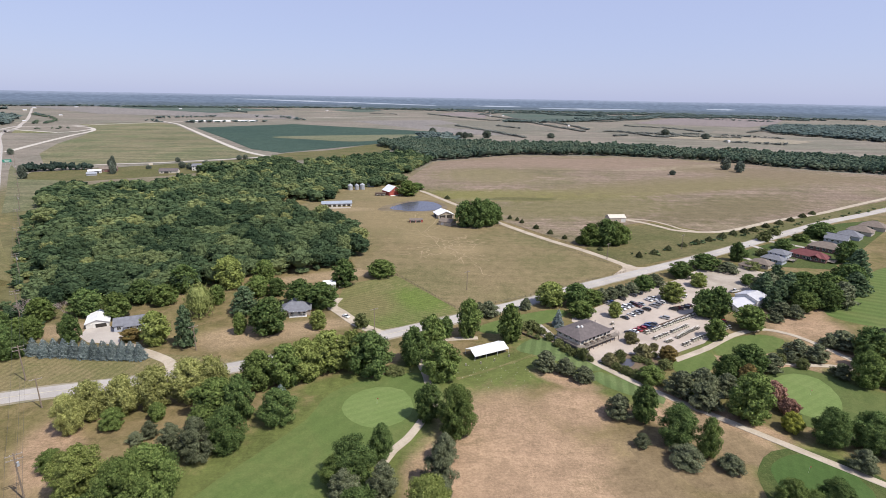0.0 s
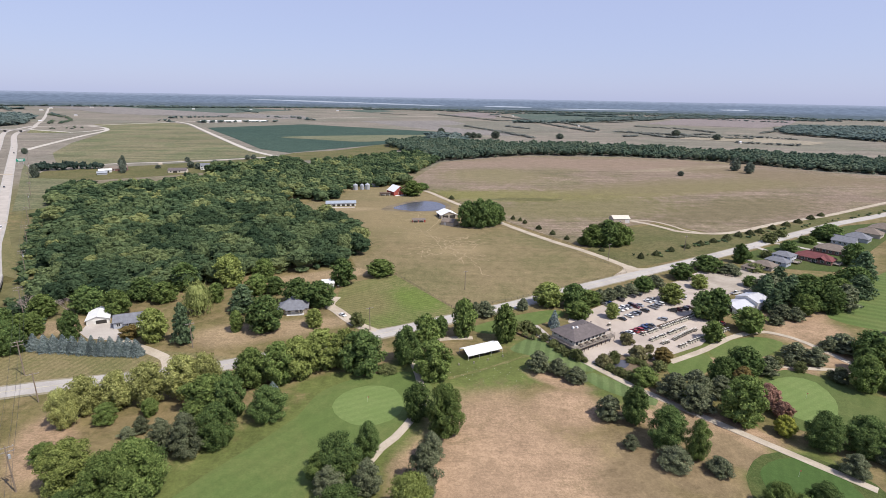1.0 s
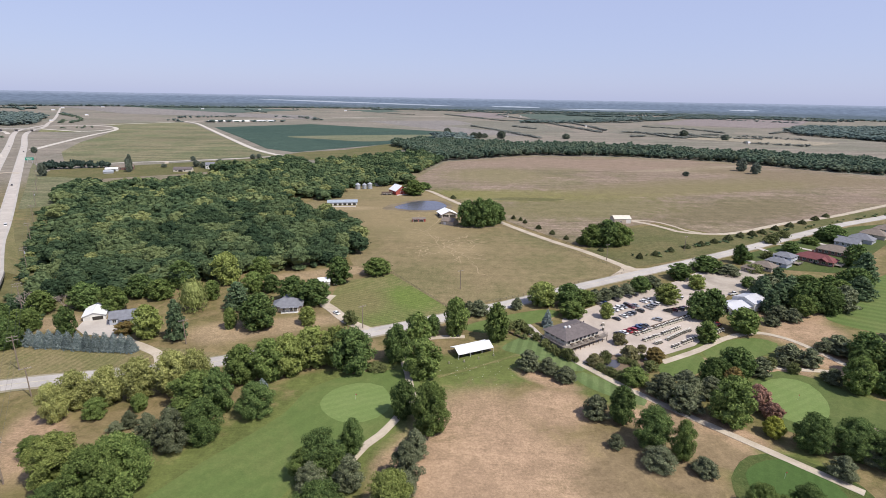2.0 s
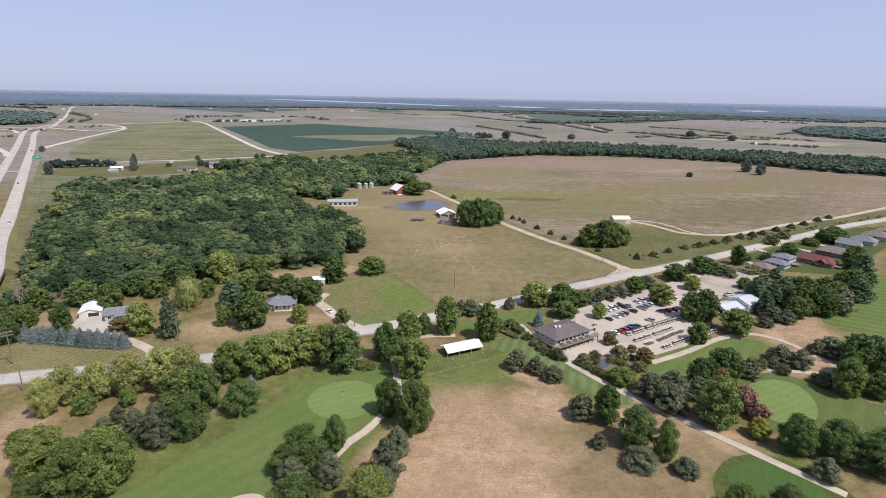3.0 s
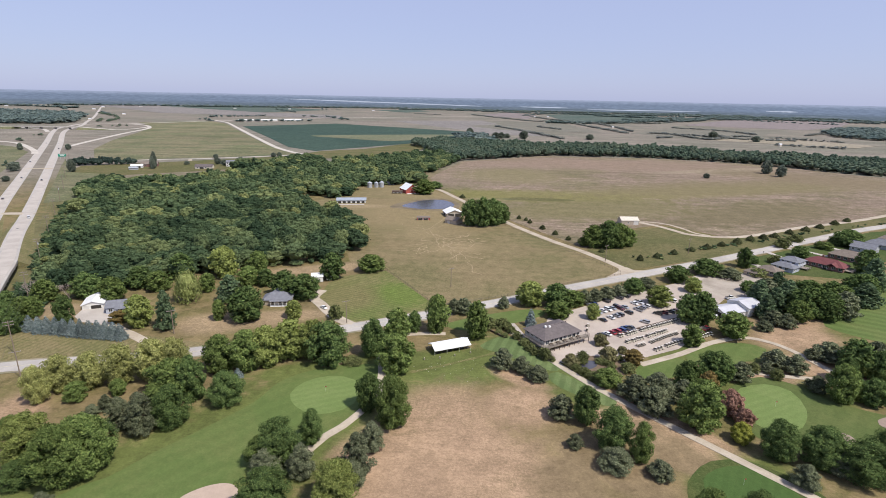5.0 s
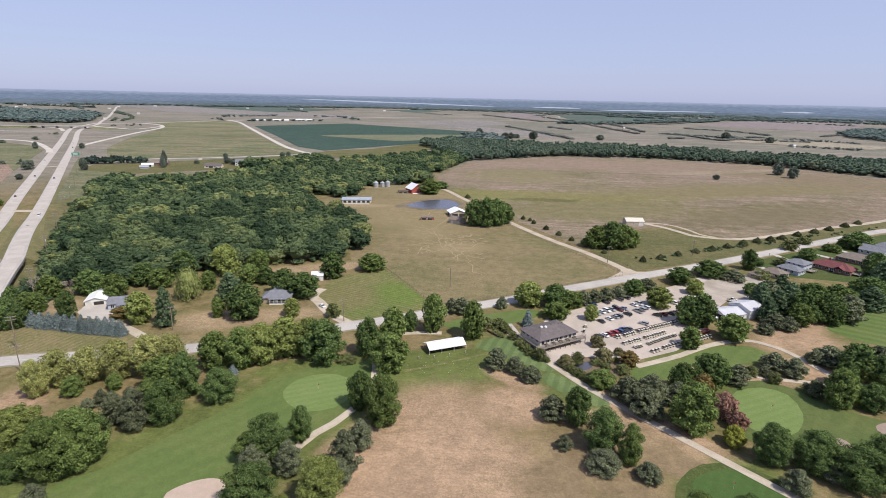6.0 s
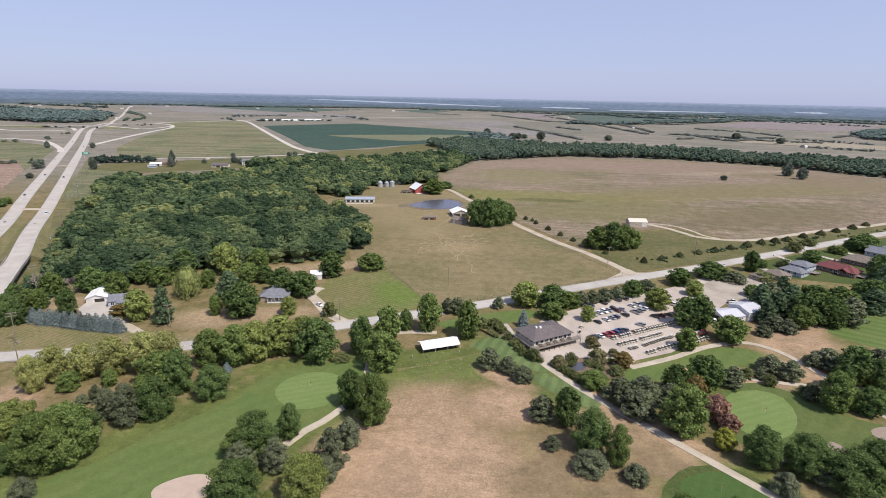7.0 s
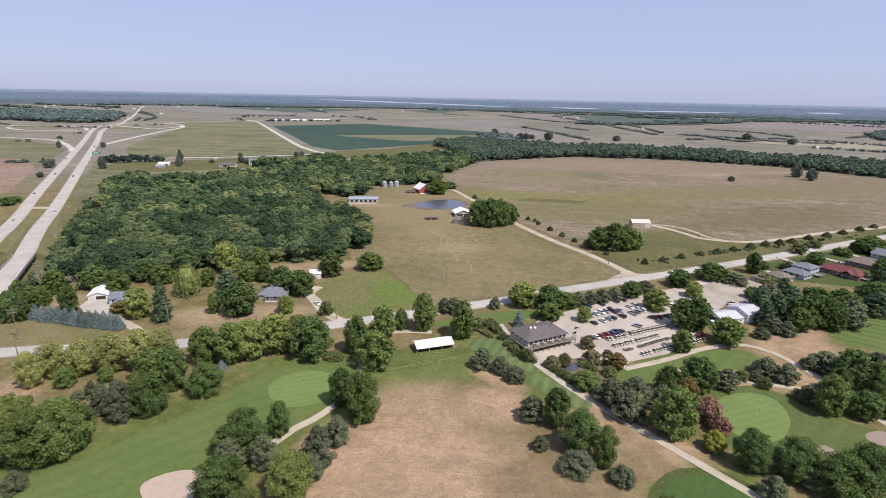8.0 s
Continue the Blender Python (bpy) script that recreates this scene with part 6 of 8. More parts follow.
def wall_mesh(L, D, z0, z1, rise, style):
    """Outer walls, with gable ends where the roof has them."""
    bm = bmesh.new()
    box(bm, 0, 0, z0, L, D, z1)
    if style in ("gable", "mono"):
        for x in (0.0, L - 0.15):
            tip = [(D / 2, rise)] if style == "gable" else [(D, rise)]
            ring = [(0, z1 + 0.001)] + [(D, z1 + 0.001)] + [(y, z1 + r - 0.10) for y, r in tip]
            vs = [[bm.verts.new((x + dx, y, z)) for y, z in ring] for dx in (0, 0.15)]
            bm.faces.new(vs[0][::-1])
            bm.faces.new(vs[1])
            for k in range(3):
                bm.faces.new((vs[0][k], vs[0][(k + 1) % 3], vs[1][(k + 1) % 3], vs[1][k]))
    bmesh.ops.recalc_face_normals(bm, faces=bm.faces[:])
    return bm


def side_pose(side, u, z, L, D):
    """Place and turn of an opening on a wall: its local y points outward along -y."""
    if side == "f":
        return pose(u, 0, z)
    if side == "b":
        return pose(L - u, D, z, 0, 0, 180)
    if side == "l":
        return pose(0, D - u, z, 0, 0, -90)
    return pose(L, u, z, 0, 0, 90)


def window(parent, side, u, z, w, h, L, D, frame_mat=None):
    m = side_pose(side, u, z, L, D)
    bm = bmesh.new()
    t = 0.09
    for a in ((-w / 2 - t, -t, w / 2 + t, 0), (-w / 2 - t, h, w / 2 + t, h + t), (-w / 2 - t, 0, -w / 2, h), (w / 2, 0, w / 2 + t, h), (-0.03, 0, 0.03, h)):
        box(bm, a[0], -0.07, a[1], a[2], 0.01, a[3])
    ob = part("window", bm, frame_mat or m_trim, parent)
    ob.matrix_basis = m
    bm = bmesh.new()
    box(bm, -w / 2, -0.03, 0, w / 2, 0.005, h)
    part("pane", bm, m_glass, ob)
    return ob


def door(parent, side, u, w, h, L, D, mat, ribs=0, name="door", z=0.0):
    m = side_pose(side, u, z, L, D)
    bm = bmesh.new()
    box(bm, -w / 2, -0.05, 0.02, w / 2, 0.005, h)
    for k in range(ribs):
        zz = h * (k + 1) / (ribs + 1)
        box(bm, -w / 2 + 0.05, -0.065, zz - 0.03, w / 2 - 0.05, -0.05, zz + 0.03)
    ob = part(name, bm, mat, parent)
    ob.matrix_basis = m
    bm = bmesh.new()
    t = 0.10
    for a in ((-w / 2 - t, 0, -w / 2, h + t), (w / 2, 0, w / 2 + t, h + t), (-w / 2, h, w / 2, h + t)):
        box(bm, a[0], -0.09, a[1], a[2], 0.005, a[3])
    part("door_frame", bm, m_trim, ob)
    return ob


def house(name, label, category, x, y, turn, L, D, high, rise, style, walls, roofing, wins=(), doors=(), over=0.45, chimney=None, group="", z0=-0.1, frame_mat=None, ribs=True):
    """A building from its front corner: walls, roof, windows, doors and a chimney."""
    ob = new(name)
    part("wall", wall_mesh(L, D, z0, high, rise, style), walls, ob)
    roof = part("roof", roof_mesh(L, D, high, rise, style, over), roofing, ob)
    if style != "mono" and ribs:
        bm = bmesh.new()
        i = 0 if style == "gable" else D / 2
        tube(bm, (i - (over if style == "gable" else 0), D / 2, high + rise), (L - i + (over if style == "gable" else 0), D / 2, high + rise), 0.11, 0.11, 6)
        part("ridge_cap", bm, roofing, roof)
    for w in wins:
        window(ob, *w, L, D, frame_mat)
    for d in doors:
        door(ob, d[0], d[1], d[2], d[3], L, D, d[4], d[5] if len(d) > 5 else 0)
    if chimney:
        bm = bmesh.new()
        box(bm, chimney[0] - 0.4, chimney[1] - 0.35, high, chimney[0] + 0.4, chimney[1] + 0.35, high + rise + 0.7)
        box(bm, chimney[0] - 0.47, chimney[1] - 0.42, high + rise + 0.7, chimney[0] + 0.47, chimney[1] + 0.42, high + rise + 0.82)
        part("chimney", bm, m_brick, roof)
    ob.matrix_basis = site(x, y, turn)
    return tagged(ob, label, category, group)


def clubhouse():
    L, D, floor, high, rise = 16.6, 10.8, 2.2, 4.4, 2.0
    ob = new("clubhouse")
    bm = bmesh.new()
    box(bm, 0.3, 0.6, -0.1, L - 0.3, D, floor - 0.12)
    part("lower_wall", bm, m_conc_wall, ob, "concrete lower storey under the deck")
    bm = bmesh.new()
    box(bm, 0, 0, floor - 0.12, L, D, high)
    part("wall", bm, m_cream_wall, ob)
    roof = part("roof", roof_mesh(L, D, high, rise, "hip", 0.7, 0.2, 5.0), m_shingle, ob, "low hipped roof of grey shingles")
    for k, (x, y, r) in enumerate(((4.4, 5.0, 0.40), (6.0, 4.6, 0.42))):
        z = high + rise * min(1, y / (D / 2)) if y < D / 2 else high + rise * (D - y) / (D / 2)
        bm = bmesh.new()
        box(bm, x - r, y - r, z - 0.25, x + r, y + r, z + 0.35, 0.06)
        tube(bm, (x, y, z + 0.35), (x, y, z + 0.55), r * 0.7, r * 0.6, 10)
        part("roof_fan", bm, m_trim, roof, "white kitchen exhaust fan")
    for k in range(4):
        bm = bmesh.new()
        x = 9 + 1.7 * k
        box(bm, x - 0.2, 4.9, high + rise - 0.35, x + 0.2, 5.2, high + rise + 0.05)
        part("roof_vent", bm, m_shingle, roof)
    for k in range(8):
        window(ob, "f", 1.3 + 2.08 * k, floor + 0.5 if k % 3 else floor + 0.08, 1.25, 1.25 if k % 3 else 1.7, L, D)
    for k in range(4):
        window(ob, "l", 1.6 + 2.5 * k, floor + 0.8, 1.2, 1.2, L, D)
        window(ob, "r", 1.6 + 2.5 * k, floor + 0.8, 1.2, 1.2, L, D)
    # deck along the front and both ends, on posts
    dk = 2.2
    bm = bmesh.new()
    box(bm, -1.58, -dk + 0.02, floor - 0.12, L + 2.98, -0.005, floor - 0.04)
    box(bm, -1.58, -0.005, floor - 0.12, -0.005, D * 0.9, floor - 0.04)
    deck = part("deck", bm, m_timber, ob, "weathered timber deck on posts")
    for k in range(20):
        y = -dk + k * dk / 20
        bm = bmesh.new()
        box(bm, -1.6, y, floor - 0.038, L + 3.0, y + dk / 20 - 0.015, floor)
        part("board", bm, m_timber, deck)
    for k in range(10):
        x = -1.6 + k * 0.16
        bm = bmesh.new()
        box(bm, x, 0.02, floor - 0.038, x + 0.145, D * 0.9, floor)
        part("board", bm, m_timber, deck)
    bm = bmesh.new()
    box(bm, -1.6, -dk, floor - 0.42, L + 3.0, -dk + 0.12, floor - 0.122)
    box(bm, -1.6, -dk + 0.12, floor - 0.42, -1.48, D * 0.9, floor - 0.122)
    part("deck_beam", bm, m_timber, deck)
    for k in range(10):
        bm = bmesh.new()
        x = -1.5 + k * (L + 4.4) / 9
        box(bm, x - 0.09, -dk + 0.15, -0.1, x + 0.09, -dk + 0.33, floor - 0.42)
        part("deck_post", bm, m_darkwood, deck)
    bm = bmesh.new()
    for a, b in (((-1.55, -dk + 0.05), (L + 2.95, -dk + 0.05)), ((-1.55, -dk + 0.05), (-1.55, D * 0.9)), ((L + 2.95, -dk + 0.05), (L + 2.95, -0.1))):
        for z in (0.18, 0.6, 1.02):
            rails(bm, (*a, floor + z), (*b, floor + z), 0.045)
        n = int((Vector(b) - Vector(a)).length / 0.5)
        for k in range(n + 1):
            p = Vector(a).lerp(Vector(b), k / n)
            rails(bm, (p.x, p.y, floor), (p.x, p.y, floor + 1.02), 0.03)
    part("railing", bm, m_timber, deck)
    bm = bmesh.new()
    for k in range(14):
        z = floor - (k + 1) * floor / 15
        box(bm, -1.5, -dk - 0.28 * (k + 1), z - 0.05, 0.0, -dk - 0.28 * k, z)
    for x in (-1.52, 0.0):
        rails(bm, (x, -dk, floor - 0.2), (x, -dk - 4.0, 0.05), 0.07)
        rails(bm, (x, -dk, floor + 0.9), (x, -dk - 4.0, 0.95), 0.04)
    part("stairs", bm, m_timber, deck)
    for k in range(5):
        bm = bmesh.new()
        x = 2.2 + 3.2 * k
        tube(bm, (x, -1.15, floor), (x, -1.15, floor + 0.72), 0.05, 0.05, 6)
        tube(bm, (x, -1.15, floor + 0.70), (x, -1.15, floor + 0.75), 0.55, 0.55, 12)
        for a in range(4):
            dx, dy = 0.7 * math.cos(a * math.pi / 2 + 0.5), 0.7 * math.sin(a * math.pi / 2 + 0.5)
            box(bm, x + dx - 0.2, -1.15 + dy - 0.2, floor, x + dx + 0.2, -1.15 + dy + 0.2, floor + 0.45, 0.03)
        part("patio_set", bm, m_darkwood, deck, "round patio table with four stools")
    for k in range(6):
        door(ob, "f", 1.6 + 2.7 * k, 1.8, 1.75, L, D, m_opening, 0, "lower_bay").matrix_basis = pose(1.6 + 2.7 * k, 0.6, 0)
    ob.matrix_basis = site(53.5, 164.8, 35)
    return tagged(ob, "low clubhouse with grey hipped roof and timber deck", "clubhouse")


def canopy():
    """A long white frame tent with three peaks, open at the sides."""
    L, D, eave, peak = 13.8, 6.4, 1.9, 3.25
    ob = new("canopy_tent")
    bm = bmesh.new()
    nx, ny = 24, 10

    def z_at(u, v):
        ridge = max(0.0, 1 - abs(2 * v - 1))
        lift = 0.55 + 0.45 * abs(math.cos(1.5 * math.tau * u)) ** 1.5
        return eave + (peak - eave) * ridge ** 1.15 * lift + 0.03 * math.cos(3 * math.tau * u) * (1 - ridge)

    for side, dz in ((0, 0.0), (1, -0.03)):
        grid = [[bm.verts.new((L * i / nx, D * j / ny, z_at(i / nx, j / ny) + dz)) for j in range(ny + 1)] for i in range(nx + 1)]
        for i in range(nx):
            for j in range(ny):
                q = (grid[i][j], grid[i + 1][j], grid[i + 1][j + 1], grid[i][j + 1])
                f = bm.faces.new(q if side == 0 else q[::-1])
                f.smooth = True
    part("canopy", bm, plain("white_tent_fabric", (0.84, 0.84, 0.84), 0.7, 0.03, 0.6), ob, "taut white fabric roof with soft peaks")
    bm = bmesh.new()
    for a, b in (((0, 0), (L, 0)), ((L, 0), (L, D)), ((L, D), (0, D)), ((0, D), (0, 0))):
        n = 12
        for k in range(n):
            p, q = Vector(a).lerp(Vector(b), k / n), Vector(a).lerp(Vector(b), (k + 1) / n)
            za, zb = z_at(p.x / L, p.y / D) - 0.031, z_at(q.x / L, q.y / D) - 0.031
            bm.faces.new([bm.verts.new(c) for c in ((p.x, p.y, za), (q.x, q.y, zb), (q.x, q.y, zb - 0.22), (p.x, p.y, za - 0.22))])
    part("valance", bm, bpy.data.materials["white_tent_fabric"], ob)
    for k in range(4):
        for y in (0.05, D - 0.05):
            bm = bmesh.new()
            x = 0.06 + k * (L - 0.12) / 3
            tube(bm, (x, y, -0.1), (x, y, eave - 0.05), 0.05, 0.05, 8)
            part("pole", bm, m_trim, ob)
    for k in range(6):
        bm = bmesh.new()
        x = 1.2 + k * 2.25
        box(bm, x, 1.2, 0.0, x + 1.5, 2.7, 0.05)
        box(bm, x + 0.5, 3.2, 0.0, x + 0.9, 3.6, 0.9, 0.03)
        part("driving_mat", bm, m_opening, ob, "dark mat and bag stand")
    ob.matrix_basis = site(15.7, 156.4, 27.5)
    return tagged(ob, "white peaked canopy tent over the driving range", "tent")


clubhouse()
canopy()
F, B, LS, RS = "f", "b", "l", "r"
house("equipment_shed", "low white metal equipment shed with an open end", "shed", 130.3, 201.0, 26, 11.5, 8.8, 2.5, 1.5, "gable", m_white_wall, m_pale_metal, wins=(("f", 9.2, 1.2, 0.8, 0.6),), doors=(("l", 4.4, 4.4, 2.2, m_opening), ("f", 6.0, 0.95, 2.0, m_door)), over=0.3)
house("storage_shed", "taller white metal shed beside the yard", "shed", 141.1, 205.3, 30, 9.3, 10.0, 3.9, 1.6, "gable", m_white_wall, m_pale_metal, wins=(("f", 5.6, 1.5, 1.2, 0.6),), doors=(("f", 1.6, 0.95, 2.0, m_door), ("r", 5, 3.4, 3.0, m_door, 3)), over=0.3)
ROW = "row of houses"
W3 = tuple(("f", 1.8 + 2.9 * k, 0.95, 1.3, 1.2) for k in range(3))
R3 = tuple(("r", 1.6 + 2.6 * k, 0.95, 1.2, 1.2) for k in range(3))
house("house", "tan house with brown hipped roof", "house", 174.0, 268.0, -52, 9.8, 8.2, 2.6, 2.0, "hip", m_tan_wall, m_shingle_brown, W3 + R3, (), group=ROW)
house("house_garage", "low tan garage wing with brown roof", "house", 165.5, 263.0, -52, 6.8, 6.4, 2.4, 1.5, "hip", m_tan_wall, m_shingle_brown, (("f", 2.4, 0.95, 1.2, 1.1), ("f", 5.4, 0.95, 1.2, 1.1)), group=ROW)
blue_house = house("house", "pale blue two storey house with grey roof", "house", 192.0, 280.5, -52, 9.0, 9.4, 4.5, 1.8, "hip", m_blue_wall, m_shingle_blue, W3 + R3 + tuple(("f", 1.6 + 2.6 * k, 3.2, 1.2, 1.1) for k in range(3)) + tuple(("r", 1.4 + 2.2 * k, 3.2, 1.1, 1.1) for k in range(4)), (("r", 8.2, 1.8, 2.1, m_glass),), group=ROW)
house("house_wing", "pale blue one storey wing with grey roof", "house", 185.8, 276.5, -52, 10.8, 7.2, 2.6, 1.8, "hip", m_blue_wall, m_shingle_blue, W3 + R3, (), group=ROW)
red_house = house("house", "long brick house with dull red roof", "house", 208.0, 286.5, -50, 18.6, 9.2, 2.7, 2.5, "hip", m_brick, m_shingle_red, tuple(("f", 1.8 + 3.1 * k, 0.9, 1.5, 1.3) for k in range(6)) + (("r", 3, 0.9, 1.2, 1.2), ("r", 8, 0.9, 1.2, 1.2)), (("f", 10.3, 1.8, 2.1, m_glass),), chimney=(6.5, 6.5), group=ROW)
brown_house = house("house", "brick house with wide grey brown roof", "house", 230.5, 302.5, -50, 16.8, 11.5, 2.8, 2.6, "hip", m_brick, m_shingle_brown, tuple(("f", 2.2 + 3.2 * k, 0.9, 1.5, 1.3) for k in range(5)), (("r", 6.0, 2.4, 2.1, m_glass),), group=ROW)
house("house", "grey house with steep blue grey roof", "house", 254.0, 321.0, -50, 12, 10, 2.9, 2.6, "gable", m_grey_wall, m_shingle_blue, W3 + R3, (), group=ROW)
house("house", "grey house with hipped blue grey roof", "house", 270.0, 332.0, -50, 13, 10, 2.9, 2.8, "hip", m_grey_wall, m_shingle_blue, W3 + R3, (), group=ROW)
house("house", "brown house with broad hipped roof", "house", 287.0, 345.0, -50, 14, 11, 3.0, 3.0, "hip", m_tan_wall, m_shingle_brown, W3 + R3, (), group=ROW)
house("house", "large tan house with brown roof", "house", 307.0, 359.0, -50, 15, 12, 3.0, 3.2, "hip", m_tan_wall, m_shingle_brown, W3 + R3, (), group=ROW)


def back_deck(parent, x, y, w, d):
    """A railed deck against the right hand wall of a house."""
    bm = bmesh.new()
    box(bm, x, y, 0.85, x + d, y + w, 0.98)
    deck = part("back_deck", bm, m_timber, parent, "weathered railed timber deck")
    for py in (y + 0.06, y + w / 2, y + w - 0.18):
        bm = bmesh.new()
        box(bm, x + d + 0.004, py, -0.05, x + d + 0.124, py + 0.12, 1.95)
        part("deck_post", bm, m_timber, deck)
    for z in (1.3, 1.85):
        bm = bmesh.new()
        box(bm, x + d - 0.08, y, z, x + d, y + w, z + 0.08)
        part("rail", bm, m_timber, deck)
        for yy in (y, y + w - 0.08):
            bm = bmesh.new()
            box(bm, x + 0.02, yy, z, x + d - 0.09, yy + 0.08, z + 0.08)
            part("rail", bm, m_timber, deck)


back_deck(blue_house, 9.02, 3.8, 5.0, 3.2)
back_deck(red_house, 18.62, 2.5, 5.0, 3.2)
back_deck(brown_house, 16.82, 4.0, 5.0, 3.4)
bm = bmesh.new()
slab(bm, [(10.6, -1.6, 2.50), (13.4, -1.6, 4.05), (13.4, 3.4, 4.50), (10.6, 0.4, 2.95)], 0.14)
slab(bm, [(13.404, -1.6, 4.05), (16.2, -1.6, 2.50), (16.2, 0.4, 2.95), (13.404, 3.4, 4.50)], 0.14)
part("porch_gable", bm, m_shingle_red, red_house)
house("detached_garage", "white garage with bright metal roof", "garage", -122.4, 181.0, 115.8, 10.0, 7.5, 2.1, 1.3, "gable", m_white_wall, m_white_metal, (), (), over=0.4)
house("cattle_shed", "long low cattle shed with blue grey roof", "barn", -90.0, 406.0, 12, 23.5, 8.0, 2.6, 1.3, "gable", m_white_wall, m_blue_metal, (), tuple(("f", 2.2 + 3.8 * k, 2.4, 1.7, m_opening) for k in range(6)), over=0.5)
house("machine_shed", "open fronted shed with a white roof", "shed", -0.5, 381.0, -72, 12.0, 12.0, 3.0, 2.4, "gable", m_tan_wall, m_white_metal, (), (("r", 3.2, 4.6, 2.6, m_opening), ("r", 8.6, 4.6, 2.6, m_opening), ("f", 4.5, 5.0, 2.4, m_opening)), over=0.6)
house("loafing_shed", "small tan stable with a brown roof", "shed", 3.4, 351.5, -30, 9.5, 8.0, 2.8, 1.9, "gable", m_tan_wall, m_shingle_brown, (), (("f", 3, 1.6, 2.1, m_door),), over=0.3)
house("ranch_house", "small grey ranch house with white porch", "house", -117.0, 175.2, 24, 9.8, 6.8, 2.7, 1.7, "gable", m_blue_wall, m_shingle_blue, (("f", 1.6, 0.9, 1.2, 1.2), ("f", 5.0, 0.9, 1.6, 1.2), ("f", 8.0, 0.9, 1.2, 1.2)), (("f", 6.6, 0.95, 2.05, m_door),), over=0.4)
house("farm_house", "grey roofed bungalow behind dark trees", "house", -60.0, 191.6, 11, 11.4, 6.6, 2.7, 2.1, "hip", m_tan_wall, m_shingle_blue, (("f", 4.4, 0.8, 1.3, 1.3), ("f", 6.9, 0.8, 1.3, 1.3), ("f", 8.9, 0.8, 1.1, 1.3)), (("f", 5.6, 0.95, 2.05, m_door),), over=0.5)
house("house_wing", "rear wing of the bungalow with grey roof", "house", -58.8, 196.4, 11, 6.4, 5.0, 2.7, 2.4, "hip", m_tan_wall, m_shingle_blue, (), (), over=0.5)
house("garden_shed", "small white shed beside the crop plot", "shed", -49.0, 221.0, 18, 5.2, 6.0, 2.7, 1.1, "gable", m_white_wall, m_white_metal, (), (("f", 2.6, 2.6, 2.2, m_door, 2),), over=0.25)
house("red_barn", "red barn with a white metal roof", "barn", -48.4, 469.6, -56, 13.5, 12.5, 3.8, 4.4, "gable", m_barn_red, m_white_metal, (), (), over=0.4)
house("farm_shed", "grey machine shed at the wood's edge", "shed", -73.5, 505.0, 5, 13.0, 8.5, 3.0, 1.8, "gable", m_grey_wall, m_grey_metal, (), (("f", 4, 4, 2.6, m_opening),), over=0.3)
house("feed_shelter", "small low red open cattle shelter", "shed", -17.0, 356.5, 9, 9.2, 3.2, 2.0, 0.5, "mono", m_barn_red, m_shingle_brown, (), (("f", 2.2, 3.2, 1.5, m_opening), ("f", 6.2, 3.2, 1.5, m_opening)), over=0.2)
house("hay_wagon", "long dark feed wagon beside the red barn", "wagon", -53.5, 457.5, 12, 9.6, 3.0, 2.3, 0.3, "mono", m_darkwood, m_darkwood, (), (("f", 2.6, 3.4, 1.3, m_opening), ("f", 6.8, 3.4, 1.3, m_opening)), over=0.1)
house("hay_shed", "white shed at the end of the gravel track", "shed", 128.5, 366.0, 7, 12.5, 8.0, 3.4, 1.8, "gable", m_tan_wall, m_cream_wall, (("f", 5, 1.2, 1.0, 0.8),), (("f", 10.5, 3.2, 2.7, m_door, 3),), over=0.3)
house("farm_house", "far cream farmhouse with low roof", "house", -305.0, 571.0, 12, 19, 9, 2.9, 2.2, "gable", m_cream_wall, m_shingle, (("f", 3, 0.9, 1.5, 1.2), ("f", 12, 0.9, 1.5, 1.2)), (("f", 7.5, 4.6, 2.2, m_opening),))
house("farm_house", "far white two storey farmhouse", "house", -281.0, 598.0, 14, 15, 10, 5.2, 2.2, "gable", m_white_wall, m_shingle_blue, tuple(("f", 1.8 + 2.8 * k, 0.9, 1.3, 1.3) for k in range(5)) + tuple(("f", 1.8 + 2.8 * k, 3.5, 1.3, 1.2) for k in range(5)), ())
house("machine_shed", "far long white machine shed", "shed", -376.0, 561.0, 25, 12, 6, 2.8, 1.4, "gable", m_white_wall, m_white_metal, (), (("f", 8, 4, 2.7, m_opening),))
house("farm_house", "far brick house behind white sheds", "house", -372.0, 574.0, 25, 17, 9, 3.2, 2.4, "gable", m_brick, m_shingle_brown, (("f", 4, 0.9, 1.4, 1.2), ("f", 11, 0.9, 1.4, 1.2)), ())
house("machine_shed", "far low grey shed by the wood", "shed", -368.0, 546.0, 25, 9, 6, 2.4, 1.1, "gable", m_grey_wall, m_grey_metal, (), ())
for x, y, L in ((-752, 1612, 62), (-694, 1650, 50), (-640, 1684, 66)):
    house("warehouse", "far long low white warehouse beside the road", "warehouse", x, y, 32, L, 14, 4.2, 1.4, "gable", m_white_wall, m_white_metal, (("f", 12, 1.2, 6, 1.4), ("f", 32, 1.2, 6, 1.4)), (), group="far warehouses")
house("machine_shed", "long white shed beyond the river woods", "shed", 4.0, 1142.0, 12, 30, 12, 5, 2, "gable", m_white_wall, m_white_metal, (), ())
for x, y, L in ((-1990, 2640, 26), (-1330, 1880, 18), (-1800, 2330, 24), (430, 1740, 11), (-1960, 2900, 30), (-2400, 2500, 26), (-2200, 2250, 20), (-1400, 2900, 28), (-1120, 3000, 26), (-1150, 1480, 14), (640, 1148, 12), (250, 2560, 18), (320, 2640, 16), (-640, 3050, 26), (860, 2420, 14), (-1850, 1950, 20)):
    house("farmstead", "far white farm building among fields", "farm", x, y, 25, L * 0.55, L * 0.36, 3.6, 2.2, "gable", m_cream_wall, m_pale_metal, (), (), group="far farmsteads", ribs=False)

